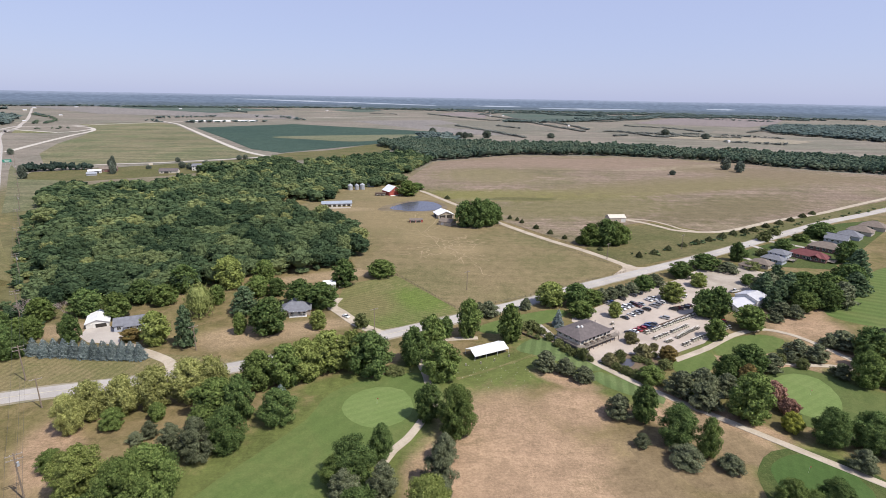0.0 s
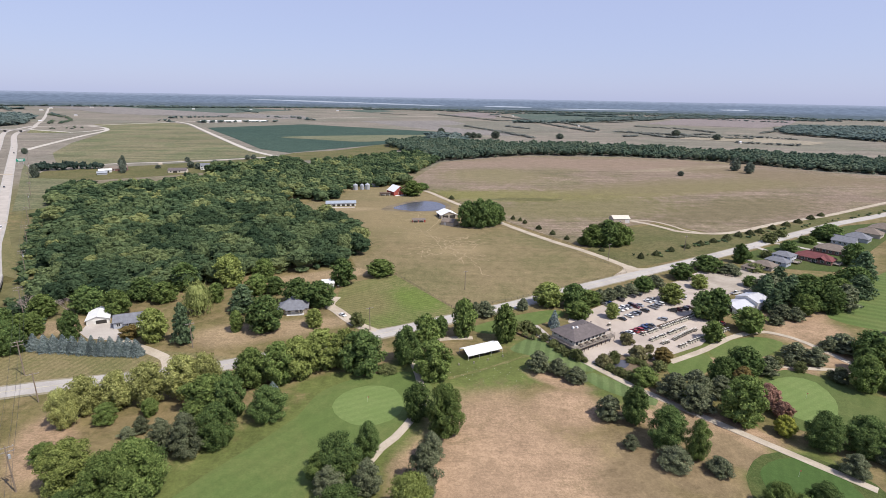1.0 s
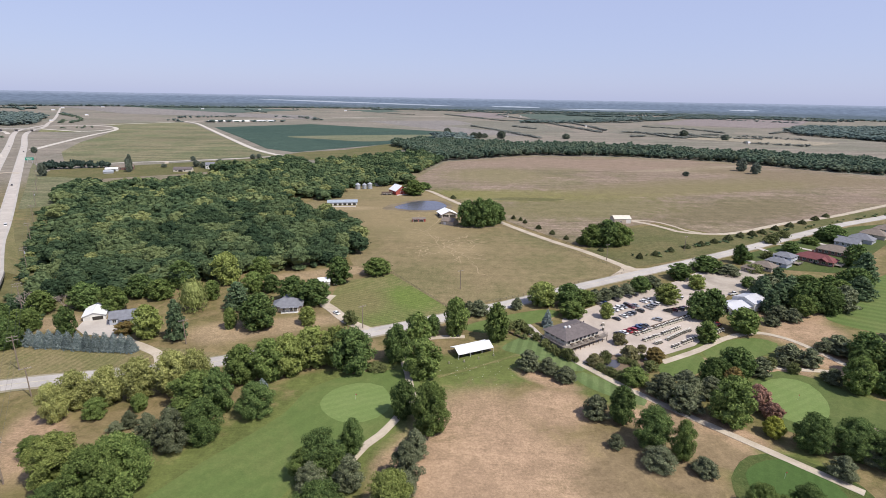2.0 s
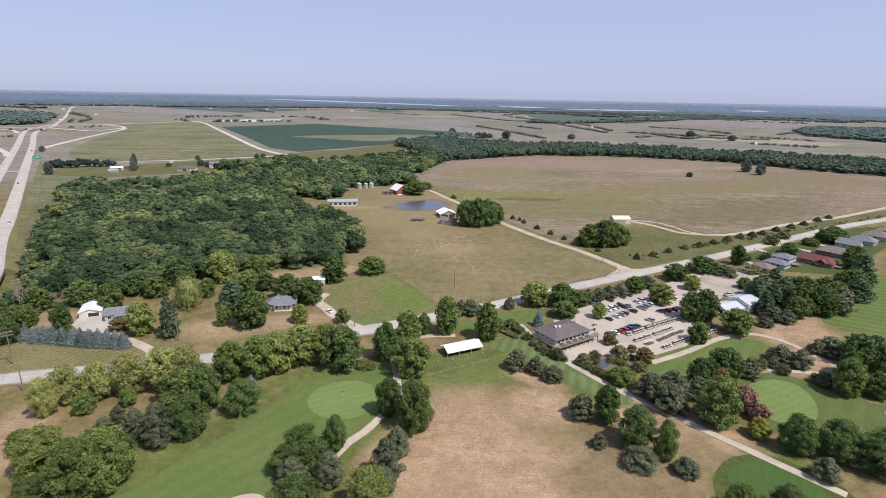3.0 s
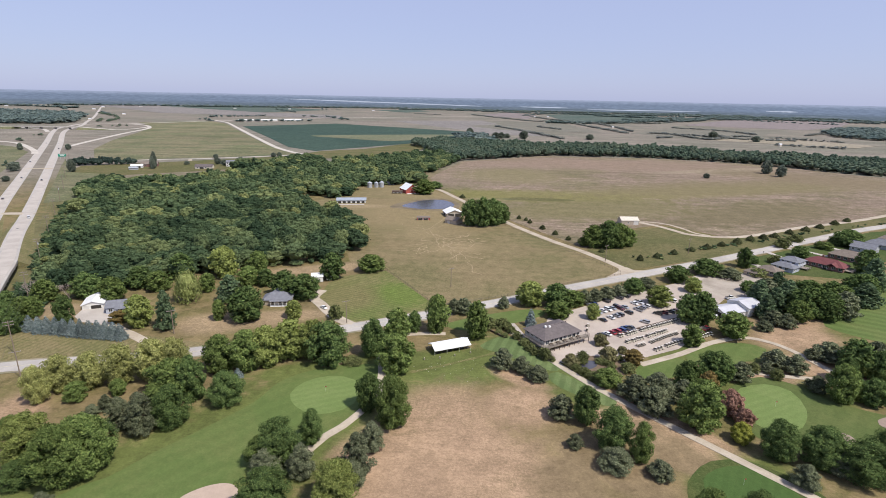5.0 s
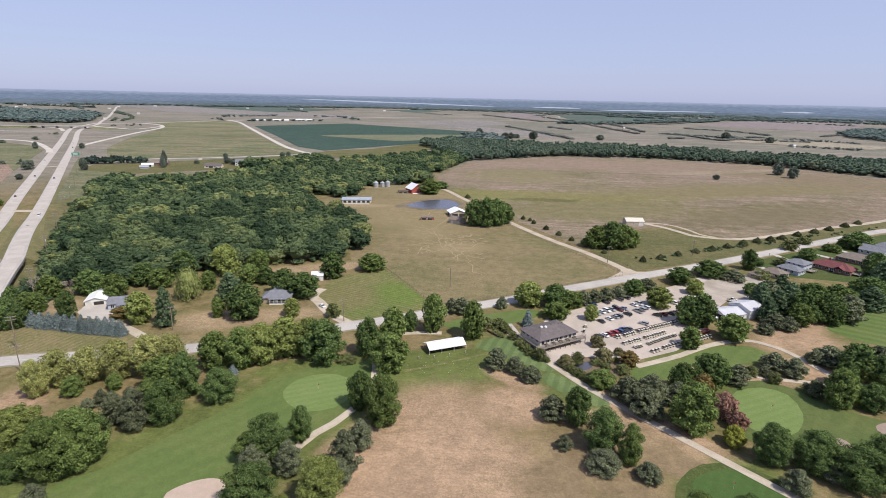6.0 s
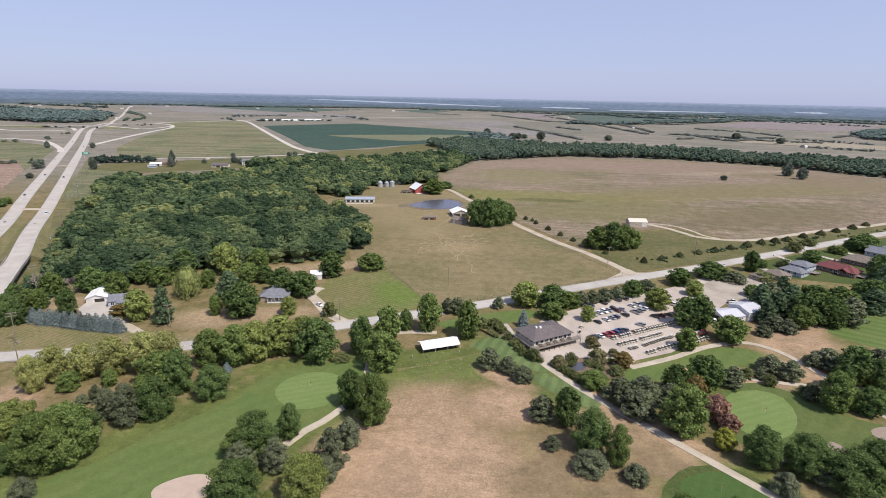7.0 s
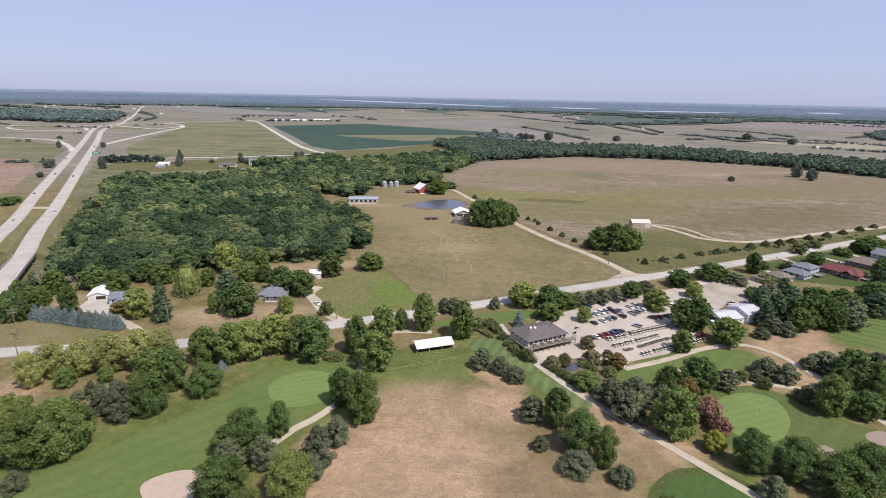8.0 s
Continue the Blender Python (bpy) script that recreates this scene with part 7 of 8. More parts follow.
# garage front: a wide dark plate painted as a shaded doorway, and a panelled door
gar = next(o for o in bpy.data.objects if o.name.startswith("detached_garage"))
door(gar, "l", 4.9, 3.6, 1.55, 10.0, 7.5, m_opening)
door(gar, "l", 1.4, 2.0, 1.6, 10.0, 7.5, m_door, 3)
# porch of the ranch house
ranch = next(o for o in bpy.data.objects if o.name.startswith("ranch_house"))
bm = bmesh.new()
box(bm, 3.6, -1.8, -0.05, 9.8, -0.02, 0.25)
for k in range(5):
    x = 3.7 + k * 1.5
    box(bm, x - 0.06, -1.76, 0.25, x + 0.06, -1.64, 2.42)
for k in range(28):
    x = 3.7 + k * 0.222
    box(bm, x - 0.02, -1.72, 0.3, x + 0.02, -1.68, 1.05)
box(bm, 3.6, -1.74, 1.05, 9.8, -1.66, 1.12)
part("porch", bm, m_trim, ranch, "white porch with slender posts and rails")
bm = bmesh.new()
slab(bm, [(3.3, -2.1, 2.42), (10.1, -2.1, 2.42), (10.1, -0.38, 2.62), (3.3, -0.38, 2.62)], 0.12)
part("porch_roof", bm, m_shingle_blue, ranch)
# porch of the bungalow
bung = next(o for o in bpy.data.objects if o.name.startswith("farm_house"))
bm = bmesh.new()
for k in range(5):
    x = 3.4 + k * 1.6
    box(bm, x - 0.09, -1.7, -0.05, x + 0.09, -1.52, 2.5)
box(bm, 3.2, -1.8, -0.05, 10.0, -0.03, 0.12)
part("porch", bm, m_trim, bung)
bm = bmesh.new()
slab(bm, [(2.9, -2.0, 2.42), (10.4, -2.0, 2.42), (10.4, -0.52, 2.56), (2.9, -0.52, 2.56)], 0.12)
part("porch_roof", bm, m_shingle_blue, bung)
# white trim and doors on the barn's gable
barn = next(o for o in bpy.data.objects if o.name.startswith("red_barn"))
bm = bmesh.new()
box(bm, 13.6, 0.5, -0.05, 15.8, 13.0, 0.4, 0.05)
part("stone_sill", bm, m_trim, barn, "pale low wall in front of the barn")
door(barn, "r", 6.2, 3.2, 3.0, 13.5, 12.5, m_barn_red, 2)
window(barn, "r", 6.2, 4.4, 1.2, 1.2, 13.5, 12.5)


def silo(x, y, r, h, m_side):
    ob = new("grain_bin")
    bm = bmesh.new()
    n = 20
    for k in range(9):
        z0, z1 = h * k / 9, h * (k + 1) / 9 - 0.03
        bmesh.ops.create_cone(bm, cap_ends=False, segments=n, radius1=r, radius2=r, depth=z1 - z0, matrix=Matrix.Translation((0, 0, (z0 + z1) / 2)))
        bmesh.ops.create_cone(bm, cap_ends=False, segments=n, radius1=r + 0.03, radius2=r + 0.03, depth=0.05, matrix=Matrix.Translation((0, 0, z1)))
    part("side", bm, m_side, ob)
    bm = bmesh.new()
    bmesh.ops.create_cone(bm, cap_ends=True, segments=n, radius1=r + 0.15, radius2=0.3, depth=r * 0.55, matrix=Matrix.Translation((0, 0, h + r * 0.27)))
    part("roof", bm, m_side, ob)
    bm = bmesh.new()
    tube(bm, (0, 0, h + r * 0.5), (0, 0, h + r * 0.5 + 0.5), 0.35, 0.35, 10)
    part("cap", bm, m_side, ob)
    bm = bmesh.new()
    for dx in (-0.2, 0.2):
        rails(bm, (dx, -r - 0.12, 0), (dx, -r - 0.12, h), 0.03)
    for k in range(int(h / 0.4)):
        rails(bm, (-0.2, -r - 0.12, 0.3 + k * 0.4), (0.2, -r - 0.12, 0.3 + k * 0.4), 0.02)
    part("ladder", bm, m_side, ob)
    ob.matrix_basis = site(x, y)
    return tagged(ob, "round galvanised grain bin with a cone roof", "silo", "grain bins")


silo(-80.5, 486, 2.4, 4.6, m_grey_metal)
silo(-74.6, 488.5, 2.0, 4.3, m_grey_metal)
silo(-69.6, 490, 2.3, 4.8, m_grey_metal)

# ---- cars, carts, poles, fences ----
m_tyre = plain("tyre_rubber", (0.022, 0.022, 0.023), 0.9, 0.1, 3.0)
m_rim = plain("wheel_metal", (0.45, 0.45, 0.46), 0.35, 0.08, 3.0, 0.0, 0.6)
m_carglass = plain("car_glass", (0.018, 0.022, 0.026), 0.06, 0.02, 1.0, spec=0.6)
m_lamp_red = plain("tail_lamp", (0.35, 0.02, 0.02), 0.3, 0.02, 1.0)
m_lamp_clear = plain("head_lamp", (0.65, 0.65, 0.62), 0.15, 0.02, 1.0)
CAR_PAINT = {k: plain(k + "_car_paint", c, 0.28, 0.03, 1.0, 0.0, m, 0.5, 0.0, 0.6) for k, c, m in (
    ("white", (0.74, 0.74, 0.74), 0.0), ("silver", (0.42, 0.43, 0.45), 0.5), ("black", (0.018, 0.019, 0.022), 0.1), ("red", (0.32, 0.022, 0.025), 0.1),
    ("blue", (0.035, 0.07, 0.19), 0.2), ("grey", (0.12, 0.125, 0.135), 0.4), ("maroon", (0.10, 0.022, 0.025), 0.2), ("tan", (0.32, 0.27, 0.20), 0.3), ("green", (0.03, 0.07, 0.055), 0.2))}
car_store = {}


def loft(bm, sections):
    """Joins closed sections of equal length into a skin, capped at both ends."""
    rows = [[bm.verts.new(c) for c in s] for s in sections]
    n = len(rows[0])
    for a, b in zip(rows, rows[1:]):
        for k in range(n):
            bm.faces.new((a[k], a[(k + 1) % n], b[(k + 1) % n], b[k]))
    bm.faces.new(rows[0][::-1])
    bm.faces.new(rows[-1])
    bmesh.ops.recalc_face_normals(bm, faces=bm.faces[:])


def ring(x, w, z0, z1, round_top=0.12):
    """A car's cross-section at x."""
    return [(x, -w + 0.06, z0), (x, -w, z0 + 0.16), (x, -w, z1 - round_top), (x, -w + round_top, z1), (x, w - round_top, z1), (x, w, z1 - round_top), (x, w, z0 + 0.16), (x, w - 0.06, z0)]


def wheel_at(parent, x, y, r, t):
    bm = bmesh.new()
    bmesh.ops.create_cone(bm, cap_ends=True, segments=14, radius1=r, radius2=r, depth=t, matrix=Matrix.Translation((x, y, r)) @ pose(0, 0, 0, 90))
    ob = part("wheel", bm, m_tyre, parent)
    bm = bmesh.new()
    s = 1 if y > 0 else -1
    bmesh.ops.create_cone(bm, cap_ends=True, segments=10, radius1=r * 0.6, radius2=r * 0.55, depth=0.04, matrix=Matrix.Translation((x, y + s * (t / 2 + 0.012), r)) @ pose(0, 0, 0, 90))
    part("rim", bm, m_rim, ob)


def car(paint, style, m, group):
    """A parked car; its nose points along +x."""
    key = (paint, style)
    if key in car_store:
        return tagged(copy_thing(car_store[key], m), group=group)
    ob = new({"sedan": "car", "suv": "car", "pickup": "pickup_truck", "van": "van"}[style])
    L, w, belt, top = {"sedan": (4.45, 0.89, 0.92, 1.42), "suv": (4.5, 0.93, 1.06, 1.68), "pickup": (5.5, 0.98, 1.10, 1.80), "van": (5.3, 1.0, 1.15, 2.0)}[style]
    h = L / 2
    bm = bmesh.new()
    nose = belt - (0.18 if style != "van" else 0.10)
    loft(bm, [ring(-h, w * 0.86, 0.42, belt - 0.14), ring(-h + 0.25, w, 0.30, belt - 0.02), ring(-0.2 * h, w, 0.26, belt), ring(0.45 * h, w, 0.26, belt - 0.02), ring(h - 0.35, w * 0.97, 0.30, nose), ring(h, w * 0.82, 0.40, nose - 0.20)])
    part("body", bm, CAR_PAINT[paint], ob)
    a0, a1, b0, b1 = {"sedan": (-0.72, -0.38, 0.16, 0.50), "suv": (-0.97, -0.84, 0.12, 0.46), "pickup": (-0.12, -0.02, 0.28, 0.52), "van": (-0.99, -0.92, 0.42, 0.74)}[style]
    bm = bmesh.new()
    loft(bm, [ring(a0 * h, w * 0.93, belt - 0.14, belt - 0.02, 0.02), ring(a1 * h, w * 0.82, belt - 0.12, top - 0.05, 0.06), ring(b0 * h, w * 0.82, belt - 0.12, top - 0.05, 0.06), ring(b1 * h, w * 0.93, belt - 0.14, belt - 0.02, 0.02)])
    part("window_band", bm, m_carglass, ob, "dark car windows")
    bm = bmesh.new()
    loft(bm, [ring(a1 * h - 0.08, w * 0.80, top - 0.20, top - 0.04, 0.05), ring((a1 + b0) / 2 * h, w * 0.81, top - 0.20, top, 0.07), ring(b0 * h + 0.10, w * 0.79, top - 0.20, top - 0.04, 0.05)])
    part("roof", bm, CAR_PAINT[paint], ob)
    if style == "pickup":
        bm = bmesh.new()
        box(bm, -h + 0.12, -w + 0.14, belt - 0.02, -0.16 * h, w - 0.14, belt + 0.012)
        part("bed", bm, m_opening, ob)
    for x in (-h * 0.60, h * 0.62):
        for y in (-w + 0.10, w - 0.10):
            wheel_at(ob, x, y, 0.34 if style == "sedan" else 0.38, 0.22)
    for s in (-1, 1):
        bm = bmesh.new()
        box(bm, -h - 0.02, s * w * 0.62 - 0.15, belt - 0.32, -h + 0.10, s * w * 0.62 + 0.15, belt - 0.18, 0.02)
        part("tail_light", bm, m_lamp_red, ob)
        bm = bmesh.new()
        box(bm, h - 0.16, s * w * 0.62 - 0.16, nose - 0.27, h - 0.02, s * w * 0.62 + 0.16, nose - 0.15, 0.02)
        part("headlight", bm, m_lamp_clear, ob)
    ob.matrix_basis = m
    car_store[key] = ob
    kind = {"sedan": "sedan", "suv": "sport utility car", "pickup": "pickup truck", "van": "van"}[style]
    return tagged(ob, f"{paint} {kind} standing on pale pavement", "van" if style == "van" else "truck" if style == "pickup" else "car", group)


def park(rows, group):
    for paint, style, x, y, turn in rows:
        car(paint, style, pose(x * U, y * U, 0.13, 0, 0, turn), group)


LOT = "cars on the parking lot"
park([
    ("black", "suv", 76.4, 179.2, 128), ("white", "sedan", 78.8, 180.7, 128), ("red", "sedan", 80.9, 182.1, 126), ("red", "suv", 83.0, 183.5, 127),
    ("blue", "suv", 85.1, 184.9, 128), ("blue", "pickup", 87.2, 186.3, 127), ("grey", "sedan", 89.3, 187.6, 128),
    ("silver", "suv", 79.6, 201.2, -52), ("white", "sedan", 82.0, 203.2, -52), ("white", "suv", 84.3, 204.9, -50), ("silver", "sedan", 86.6, 206.6, -52), ("black", "suv", 88.8, 208.3, -53),
    ("black", "sedan", 79.8, 193.6, 128), ("white", "sedan", 83.6, 196.6, 128), ("silver", "sedan", 86.4, 198.8, 127), ("grey", "suv", 88.0, 199.9, 128),
], LOT)
park([
    ("maroon", "suv", 89.8, 206.6, -52), ("silver", "sedan", 92.2, 208.4, -50), ("black", "suv", 92.2, 202.6, 128), ("silver", "pickup", 97.2, 206.4, 128), ("silver", "suv", 99.5, 208.6, 128),
    ("white", "suv", 101.8, 210.8, 127), ("white", "sedan", 97.4, 213.4, -52), ("white", "pickup", 99.8, 215.0, -50), ("black", "suv", 104.2, 203.2, 150), ("maroon", "suv", 106.9, 204.3, 148),
    ("black", "suv", 110.2, 205.6, 150), ("maroon", "sedan", 112.6, 207.4, 150), ("silver", "suv", 96.3, 193.8, 145), ("white", "van", 114.6, 218.6, 140), ("black", "pickup", 85.4, 214.8, 128),
    ("blue", "sedan", 79.6, 210.6, 128), ("silver", "sedan", 77.4, 208.8, 128), ("grey", "suv", 92.4, 219.0, 128), ("grey", "suv", 96.0, 221.6, 128), ("white", "suv", 127.2, 203.0, 60),
], LOT)
park([
    ("white", "pickup", 143.0, 226.0, 20), ("tan", "sedan", 153.5, 251.5, -30), ("white", "sedan", -34.0, 191.6, -40), ("white", "pickup", -41.5, 226.6, 70), ("white", "sedan", -44.5, 205.5, 110),
    ("red", "pickup", 118.5, 190.0, 40), ("grey", "pickup", 158.5, 256.5, -40),
], "cars near the houses and sheds")
for paint, style, x, y, turn in (("black", "sedan", -259.2, 287, -52), ("white", "van", -279.6, 317.5, -52), ("black", "suv", -281.5, 288, 128), ("grey", "sedan", -353.2, 374, 128), ("silver", "suv", -426.9, 471, 128), ("grey", "sedan", -398.8, 463, -52), ("black", "suv", -606.0, 728, -52), ("white", "van", -518.4, 582, 128), ("silver", "sedan", -688.5, 800, 128), ("white", "sedan", -660.3, 792, -52)):
    car(paint, style, pose(x * U, y * U, 0.30, 0, 0, turn), "cars on the highway")

m_cart_body = plain("cream_cart_shell", (0.50, 0.46, 0.38), 0.4, 0.05, 1.0, each=0.06)
m_cart_roof = plain("white_cart_roof", (0.60, 0.57, 0.52), 0.45, 0.05, 1.0)
m_cart_seat = plain("dark_cart_seat", (0.05, 0.045, 0.04), 0.7, 0.1, 2.0)


def golf_cart(m):
    if "cart" in car_store:
        return copy_thing(car_store["cart"], m)
    ob = new("golf_cart")
    bm = bmesh.new()
    box(bm, -1.15, -0.56, 0.28, 1.15, 0.56, 0.42, 0.03)
    loft(bm, [[(0.55, -0.5, 0.4), (0.55, 0.5, 0.4), (0.68, 0.46, 0.95), (0.68, -0.46, 0.95)], [(1.15, -0.48, 0.4), (1.15, 0.48, 0.4), (1.0, 0.4, 0.78), (1.0, -0.4, 0.78)]])
    box(bm, -1.12, -0.55, 0.42, -0.35, 0.55, 0.72, 0.06)
    part("body", bm, m_cart_body, ob)
    bm = bmesh.new()
    box(bm, -0.55, -0.52, 0.72, 0.02, 0.52, 0.86, 0.04)
    box(bm, -0.62, -0.52, 0.86, -0.50, 0.52, 1.25, 0.04)
    part("seat", bm, m_cart_seat, ob, "dark padded bench seat")
    bm = bmesh.new()
    box(bm, -0.74, -0.46, 1.80, 0.56, 0.46, 1.86, 0.03)
    part("roof", bm, m_cart_roof, ob)
    for x, xt in ((-0.95, -0.8), (0.78, 0.55)):
        for y in (-0.46, 0.46):
            bm = bmesh.new()
            rails(bm, (x, y, 0.6), (xt, y, 1.81), 0.022)
            part("roof_post", bm, m_cart_seat, ob)
    bm = bmesh.new()
    box(bm, -1.42, -0.42, 0.45, -1.14, 0.42, 1.05, 0.05)
    part("bag_well", bm, m_cart_seat, ob)
    for x in (-0.72, 0.82):
        for y in (-0.47, 0.47):
            bm = bmesh.new()
            bmesh.ops.create_cone(bm, cap_ends=True, segments=10, radius1=0.23, radius2=0.23, depth=0.18, matrix=Matrix.Translation((x, y, 0.23)) @ pose(0, 0, 0, 90))
            part("wheel", bm, m_tyre, ob)
    ob.matrix_basis = m
    car_store["cart"] = ob
    return tagged(ob, "cream golf cart with a white roof in a row", "golf cart", "rows of golf carts")


rng = np.random.default_rng(5)
for x0, y0, x1, y1, n, turn in ((83.2, 179.4, 110.4, 197.2, 27, -57), (84.6, 174.4, 102.5, 186.6, 17, -57), (88.0, 172.0, 105.6, 185.0, 18, 123), (93.4, 169.6, 104.4, 177.4, 10, -57), (111.8, 181.2, 118.4, 185.4, 6, -57)):
    for k in range(n):
        if rng.random() < 0.05:
            continue
        s = k / (n - 1)
        golf_cart(pose((x0 + (x1 - x0) * s) * U + rng.normal(0, 0.12), (y0 + (y1 - y0) * s) * U + rng.normal(0, 0.12), 0.13, 0, 0, turn + rng.normal(0, 3)) @ Matrix.Diagonal((0.9, 0.9, 0.9, 1)))


for x, y, turn in ((72.8, 187.5, 30), (71.7, 183.3, 70)):
    golf_cart(pose(x * U, y * U, 0.13, 0, 0, turn) @ Matrix.Diagonal((0.9, 0.9, 0.9, 1)))


def low_wall(name, label, pts, high, thick, mat):
    pts = [(x * U, y * U) for x, y in pts]
    bm = bmesh.new()
    for (x0, y0), (x1, y1) in zip(pts, pts[1:]):
        d = Vector((x1 - x0, y1 - y0))
        m = pose(x0, y0, 0, 0, 0, math.degrees(math.atan2(d.y, d.x)))
        r = bmesh.ops.create_cube(bm, size=1, matrix=m @ Matrix.Translation((d.length / 2, 0, high / 2 - 0.1)) @ Matrix.Diagonal((d.length + thick * 0.98, thick, high + 0.2, 1)))
    return tagged(part(name, bm, mat), label, "wall")


low_wall("retaining_wall", "low dark timber wall behind the golf carts", [(81.5, 180.6), (111.5, 200.0)], 0.9, 0.35, m_darkwood)
low_wall("retaining_wall", "low concrete wall beside the clubhouse path", [(41.8, 178.5), (46.0, 172.5), (51.0, 164.6), (50.2, 161.5)], 0.8, 0.35, m_conc_wall)
low_wall("retaining_wall", "dark hedge wall along the tee strip", [(33.8, 179.5), (40.0, 173.2)], 0.9, 0.5, m_darkwood)


m_pole = plain("weathered_pole", (0.24, 0.19, 0.15), 0.9, 0.2, 1.6, 0.01, spec=0.2)


def utility_pole(x, y, h, turn, arms, light=False):
    ob = new("utility_pole")
    bm = bmesh.new()
    tube(bm, (0, 0, -0.3), (0, 0, h), 0.19, 0.12, 8)
    part("pole", bm, m_pole, ob)
    for k in range(arms):
        z = h - 0.5 - 1.1 * k
        bm = bmesh.new()
        box(bm, -1.5, -0.07, z - 0.07, 1.5, 0.07, z + 0.07)
        arm = part("crossarm", bm, m_timber, ob)
        for s in (-1.35, -0.6, 0.6, 1.35):
            bm = bmesh.new()
            tube(bm, (s, 0, z + 0.07), (s, 0, z + 0.32), 0.06, 0.04, 6)
            part("insulator", bm, m_conc_wall, arm)
    if light:
        bm = bmesh.new()
        tube(bm, (0.35, 0.1, h - 3.4), (0.35, 0.1, h - 2.4), 0.28, 0.28, 10)
        part("transformer", bm, m_grey_metal, ob, "grey drum transformer")
    ob.matrix_basis = site(x, y, turn)
    return tagged(ob, "dark wooden utility pole with crossarms", "utility pole", "utility poles")


POLES = [(-50.5, 44.5), (-87.0, 92.5), (-123.8, 141.2), (-160.3, 186.5), (-197, 234), (-234, 282), (-271, 330), (-308, 378), (-345, 426), (-390, 482), (-440, 545), (-500, 620)]
for k, (x, y) in enumerate(POLES):
    utility_pole(x, y, 12.0, 38, 2, k % 3 == 1)
for x, y in ((-80.9, 162.0), (-108.5, 127.0), (16.5, 224.0), (-21, 179), (98, 275), (150, 297)):
    utility_pole(x, y, 9.5, 35, 1)

m_wire = plain("wire", (0.08, 0.08, 0.085), 0.6, 0.02, 1.0, 0.0, 0.5)
wires = new("power_line")
for s, z in ((-1.35, 11.8), (0.6, 11.8), (1.35, 10.7)):
    bm = bmesh.new()
    for (x0, y0), (x1, y1) in zip(POLES, POLES[1:]):
        ox, oy = s * math.cos(radians(38)), s * math.sin(radians(38))
        last = None
        for k in range(9):
            f = k / 8
            p = Vector((x0 + (x1 - x0) * f + ox, y0 + (y1 - y0) * f + oy, z - 1.1 * 4 * f * (1 - f)))
            if last is not None:
                tube(bm, last, p, 0.02, 0.02, 4)
            last = p
    part("wire", bm, m_wire, wires)
wires.matrix_basis = site(0, 0)
tagged(wires, "sagging power wires between the poles", "power line")


def fence(label, pts, gap, high, mat, wires_at=(0.5, 0.95, 1.25), post=0.07):
    """Posts and wires along a line; each post is a part."""
    ob = new("fence")
    line = smooth_line(pts, gap)
    mesh = None
    for p in line:
        if mesh is None:
            bm = bmesh.new()
            tube(bm, (0, 0, -0.2), (0, 0, high), post, post * 0.9, 6)
            first = part("post", bm, mat, ob)
            mesh = first.data
            first.matrix_basis = pose(p.x, p.y, 0)
        else:
            link("post", mesh, None, ob).matrix_basis = pose(p.x, p.y, 0)
    bm = bmesh.new()
    for z in wires_at:
        for a, b in zip(line, line[1:]):
            rails(bm, (a.x, a.y, z), (b.x, b.y, z), 0.018)
    part("wire", bm, m_wire, ob)
    return tagged(ob, label, "fence", "fences")


fence("post and wire fence beside the farm lane", [(102, 257), (86, 283), (68, 311), (44, 352)], 3.2, 1.35, m_darkwood)
fence("post and wire fence between the lane and hayfield", [(108.5, 268), (94, 291), (76, 319), (52, 361), (33, 402), (10, 450), (-9, 486)], 4.0, 1.35, m_darkwood)
fence("post and wire fence along the county road", [(12, 199.5), (45, 217.5), (74, 236.5), (101, 253)], 3.4, 1.3, m_darkwood)
fence("overgrown fence between crop and pasture", [(-18, 244), (-8, 229.5), (2, 215), (12, 200)], 2.6, 1.4, m_darkwood, (0.4, 0.8, 1.2))
fence("board fence beside the farm trees", [(14, 343.5), (28, 341.5), (42, 346), (47, 352)], 2.4, 1.3, m_timber, (0.35, 0.75, 1.15), 0.09)

# yellow flags and range balls baskets near the canopy
for x, y in ((-14.5, 130.5), (117.5, 137.5), (93, 103)):
    ob = new("golf_flag")
    bm = bmesh.new()
    tube(bm, (0, 0, 0.05), (0, 0, 2.2), 0.02, 0.015, 6)
    part("pole", bm, m_trim, ob)
    bm = bmesh.new()
    slab(bm, [(0.02, 0, 1.8), (0.5, 0.08, 1.85), (0.5, 0.08, 2.15), (0.02, 0, 2.2)], 0.01)
    part("flag", bm, m_barn_red, ob)
    ob.matrix_basis = pose(x * U, y * U, 0.1)
    tagged(ob, "thin golf pin with a small red flag", "flag")
rng = np.random.default_rng(9)
ball_box = []
for k in range(46):
    x, y = rng.normal(22, 9) * U, rng.normal(148, 4.5) * U
    r = 0.055
    ball_box.append(ball_quads(np.array([x, y, 0.12]), r * 1.5, rng, 5, 3))
tagged(link("range_balls", quads("range_balls", np.vstack(ball_box)), m_trim), "scattered white practice balls on the range", "golf balls", "", "stuff")
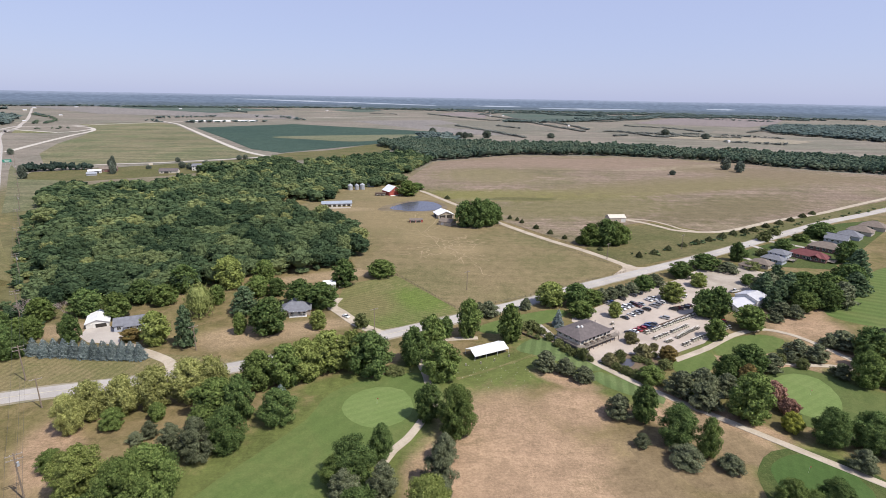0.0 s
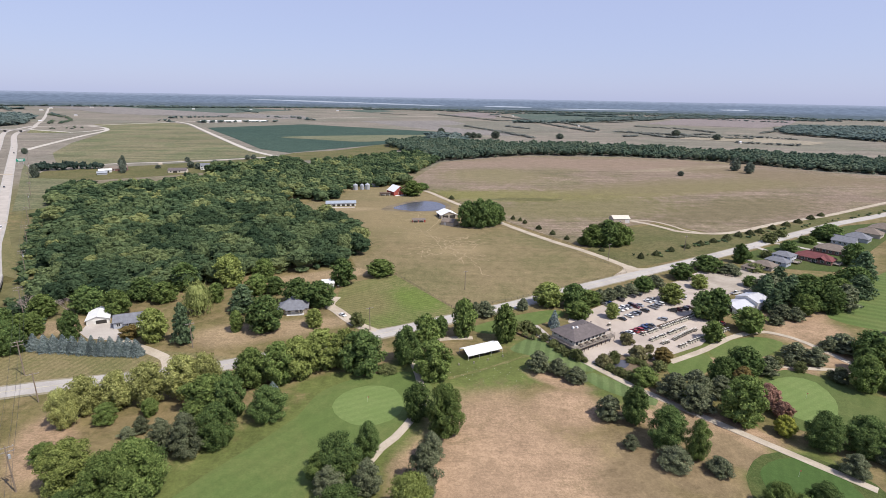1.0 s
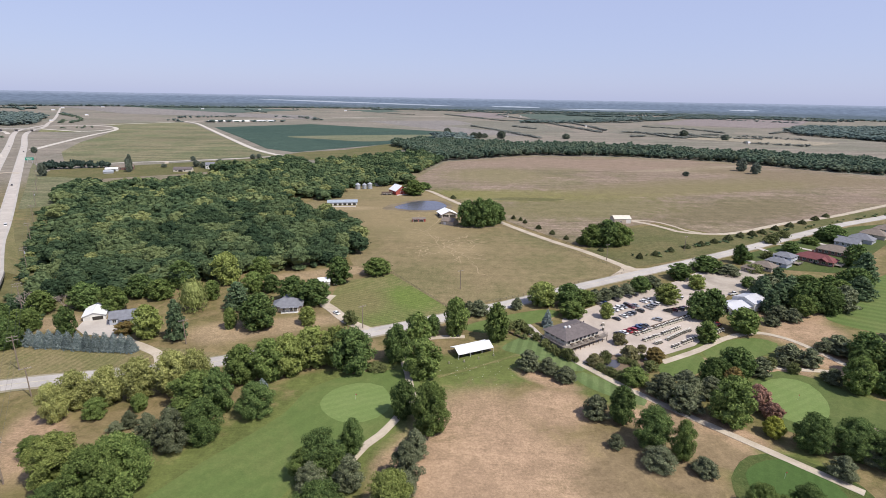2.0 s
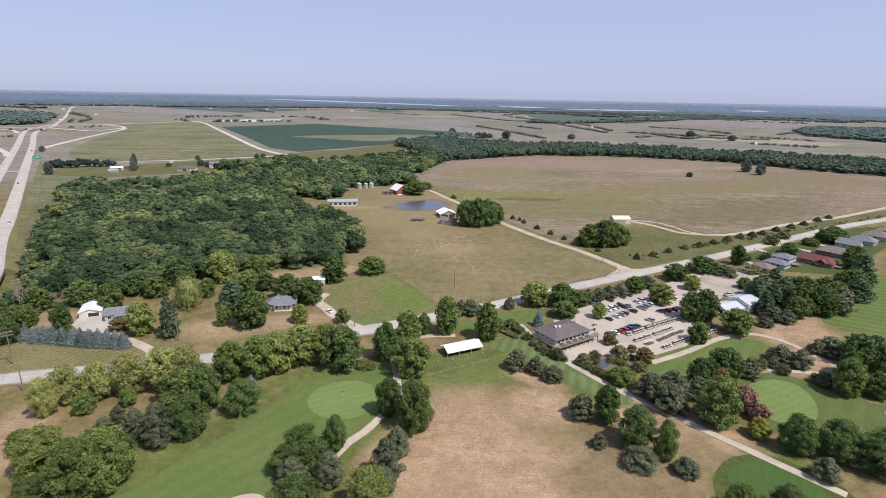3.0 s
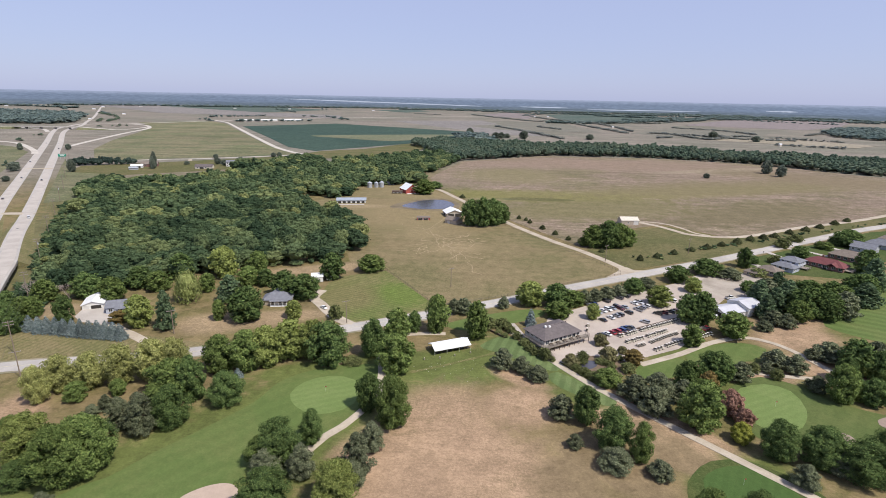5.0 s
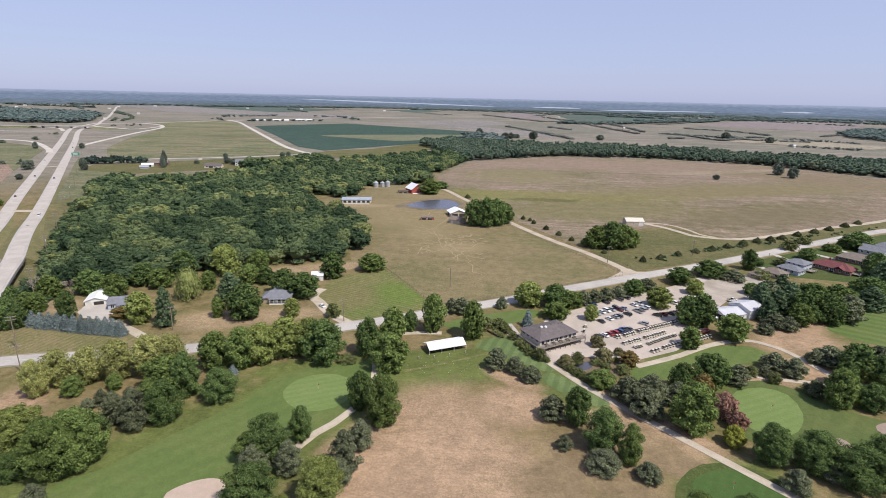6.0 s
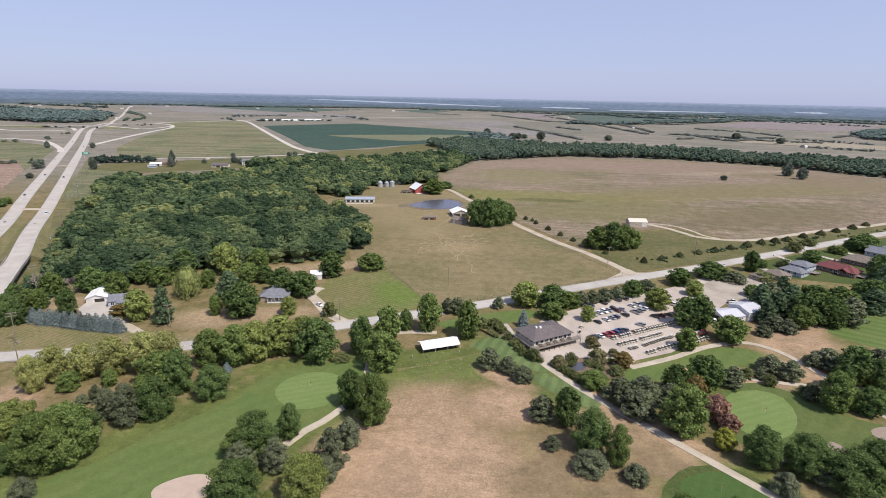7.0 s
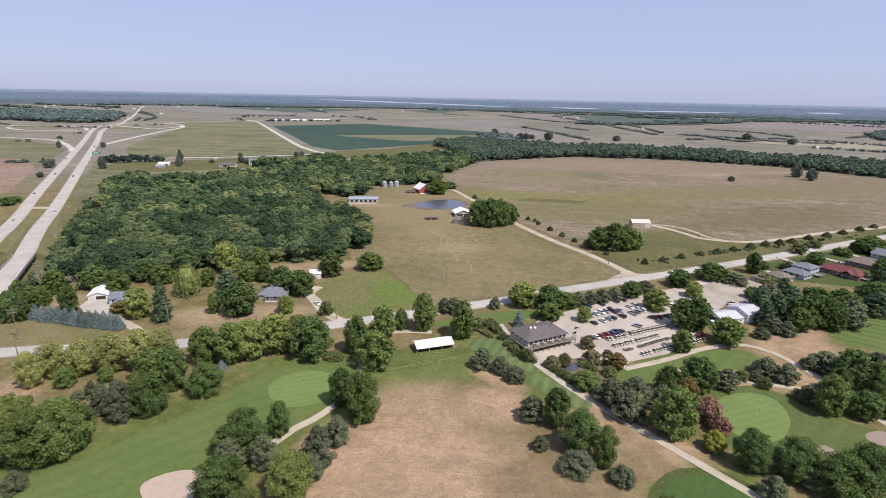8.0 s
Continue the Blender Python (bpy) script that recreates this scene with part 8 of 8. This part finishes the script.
for k, (x, y) in enumerate(((12.5, 153.5), (17.6, 154.9), (22.5, 157.2), (27.8, 160.0))):
    ob = new("bag_stand")
    bm = bmesh.new()
    for dx in (-0.25, 0.25):
        rails(bm, (dx, -0.3, 0), (dx, 0, 0.9), 0.04)
        rails(bm, (dx, 0.3, 0), (dx, 0, 0.9), 0.04)
    rails(bm, (-0.25, 0, 0.9), (0.25, 0, 0.9), 0.05)
    part("rack", bm, m_timber, ob)
    bm = bmesh.new()
    tube(bm, (0, 0.1, 0.0), (0, 0, 0.95), 0.16, 0.18, 8)
    part("basket", bm, m_mark, ob, "yellow ball basket")
    ob.matrix_basis = pose(x * U, y * U, 0)
    tagged(ob, "small wooden bag rack with yellow basket", "rack", "bag racks")

# small pond and stones among the shrubs below the clubhouse
sheet("garden_pond", [(63.6, 155.6), (66.3, 158.6), (69.2, 159.4), (70.6, 157.2), (68.6, 154.2), (65.6, 153.2)], 0.17, bpy.data.materials["pond_water"], label="small dark ornamental pond among shrubs", category="pond")


def overpass():
    """The cross road's bridge over the highway: deck, parapets and piers."""
    ob = new("highway_bridge")
    bm = bmesh.new()
    box(bm, -80, -7, 5.2, 80, 7, 6.4)
    part("deck", bm, m_conc_wall, ob)
    for s in (-1, 1):
        bm = bmesh.new()
        box(bm, -80, s * 6.8 - 0.2, 6.4, 80, s * 6.8 + 0.2, 7.3)
        part("parapet", bm, m_conc_wall, ob)
    for x in (-54, -18, 18, 54):
        bm = bmesh.new()
        box(bm, x - 0.6, -5.5, -0.1, x + 0.6, 5.5, 5.2)
        part("pier", bm, m_conc_wall, ob)
    for s, far in ((-1, 260), (1, 170)):
        bm = bmesh.new()
        loft(bm, [[(s * 80, -24, -0.1), (s * 80, 24, -0.1), (s * 80, 7, 6.2), (s * 80, -7, 6.2)], [(s * far, -12, -0.1), (s * far, 12, -0.1), (s * far, 8, 0.1), (s * far, -8, 0.1)]])
        part("ramp_bank", bm, m_verge_grass, ob)
        bm = bmesh.new()
        loft(bm, [[(s * 80, -6.2, 6.22), (s * 80, 6.2, 6.22), (s * 80, 6.2, 6.42), (s * 80, -6.2, 6.42)], [(s * far, -6.2, 0.12), (s * far, 6.2, 0.12), (s * far, 6.2, 0.34), (s * far, -6.2, 0.34)]])
        part("ramp_road", bm, m_pale_road, ob)
    bm = bmesh.new()
    box(bm, -80, -6.5, 6.404, 80, 6.5, 6.5)
    part("road_surface", bm, m_pale_road, ob)
    ob.matrix_basis = pose(-951 * U, 1106 * U, 0, 0, 0, 10)
    return tagged(ob, "far concrete bridge carrying the cross road", "bridge")


overpass()


def road_sign():
    """A large green guide sign on two posts, seen from its side of the highway."""
    ob = new("road_sign")
    for x in (-2.2, 2.2):
        bm = bmesh.new()
        tube(bm, (x, 0, -0.2), (x, 0, 6.8), 0.14, 0.14, 8)
        part("post", bm, m_grey_metal, ob)
    bm = bmesh.new()
    box(bm, -4.2, -0.16, 3.4, 4.2, -0.10, 6.8, 0.02)
    board = part("board", bm, plain("green_sign_sheeting", (0.02, 0.22, 0.15), 0.5, 0.05, 0.6), ob, "green sign board")
    for z, w in ((5.8, 2.9), (4.6, 2.2)):
        bm = bmesh.new()
        box(bm, -w, -0.175, z - 0.22, w, -0.165, z + 0.22)
        part("lettering", bm, m_trim, board, "unreadable white lettering")
    ob.matrix_basis = site(-508, 619, 38)
    return tagged(ob, "large green guide sign beside the highway", "road sign")


road_sign()


def mailbox(x, y):
    ob = new("mailbox")
    bm = bmesh.new()
    box(bm, -0.06, -0.06, -0.1, 0.06, 0.06, 1.05)
    part("post", bm, m_timber, ob)
    bm = bmesh.new()
    box(bm, -0.14, -0.28, 1.05, 0.14, 0.28, 1.22)
    tube(bm, (0, -0.28, 1.22), (0, 0.28, 1.22), 0.14, 0.14, 10)
    part("box", bm, m_opening, ob, "dark metal letter box")
    ob.matrix_basis = site(x, y, 32)
    tagged(ob, "dark mailbox on a wooden post by the road", "mailbox", "mailboxes")


for x, y in ((160, 281), (196, 305), (221, 321.5), (247, 338.5)):
    mailbox(x, y)
fence("low post barrier along the gravel yard", [(139, 262), (150, 258), (158, 251)], 2.4, 0.9, m_darkwood, (0.5, 0.8), 0.1)
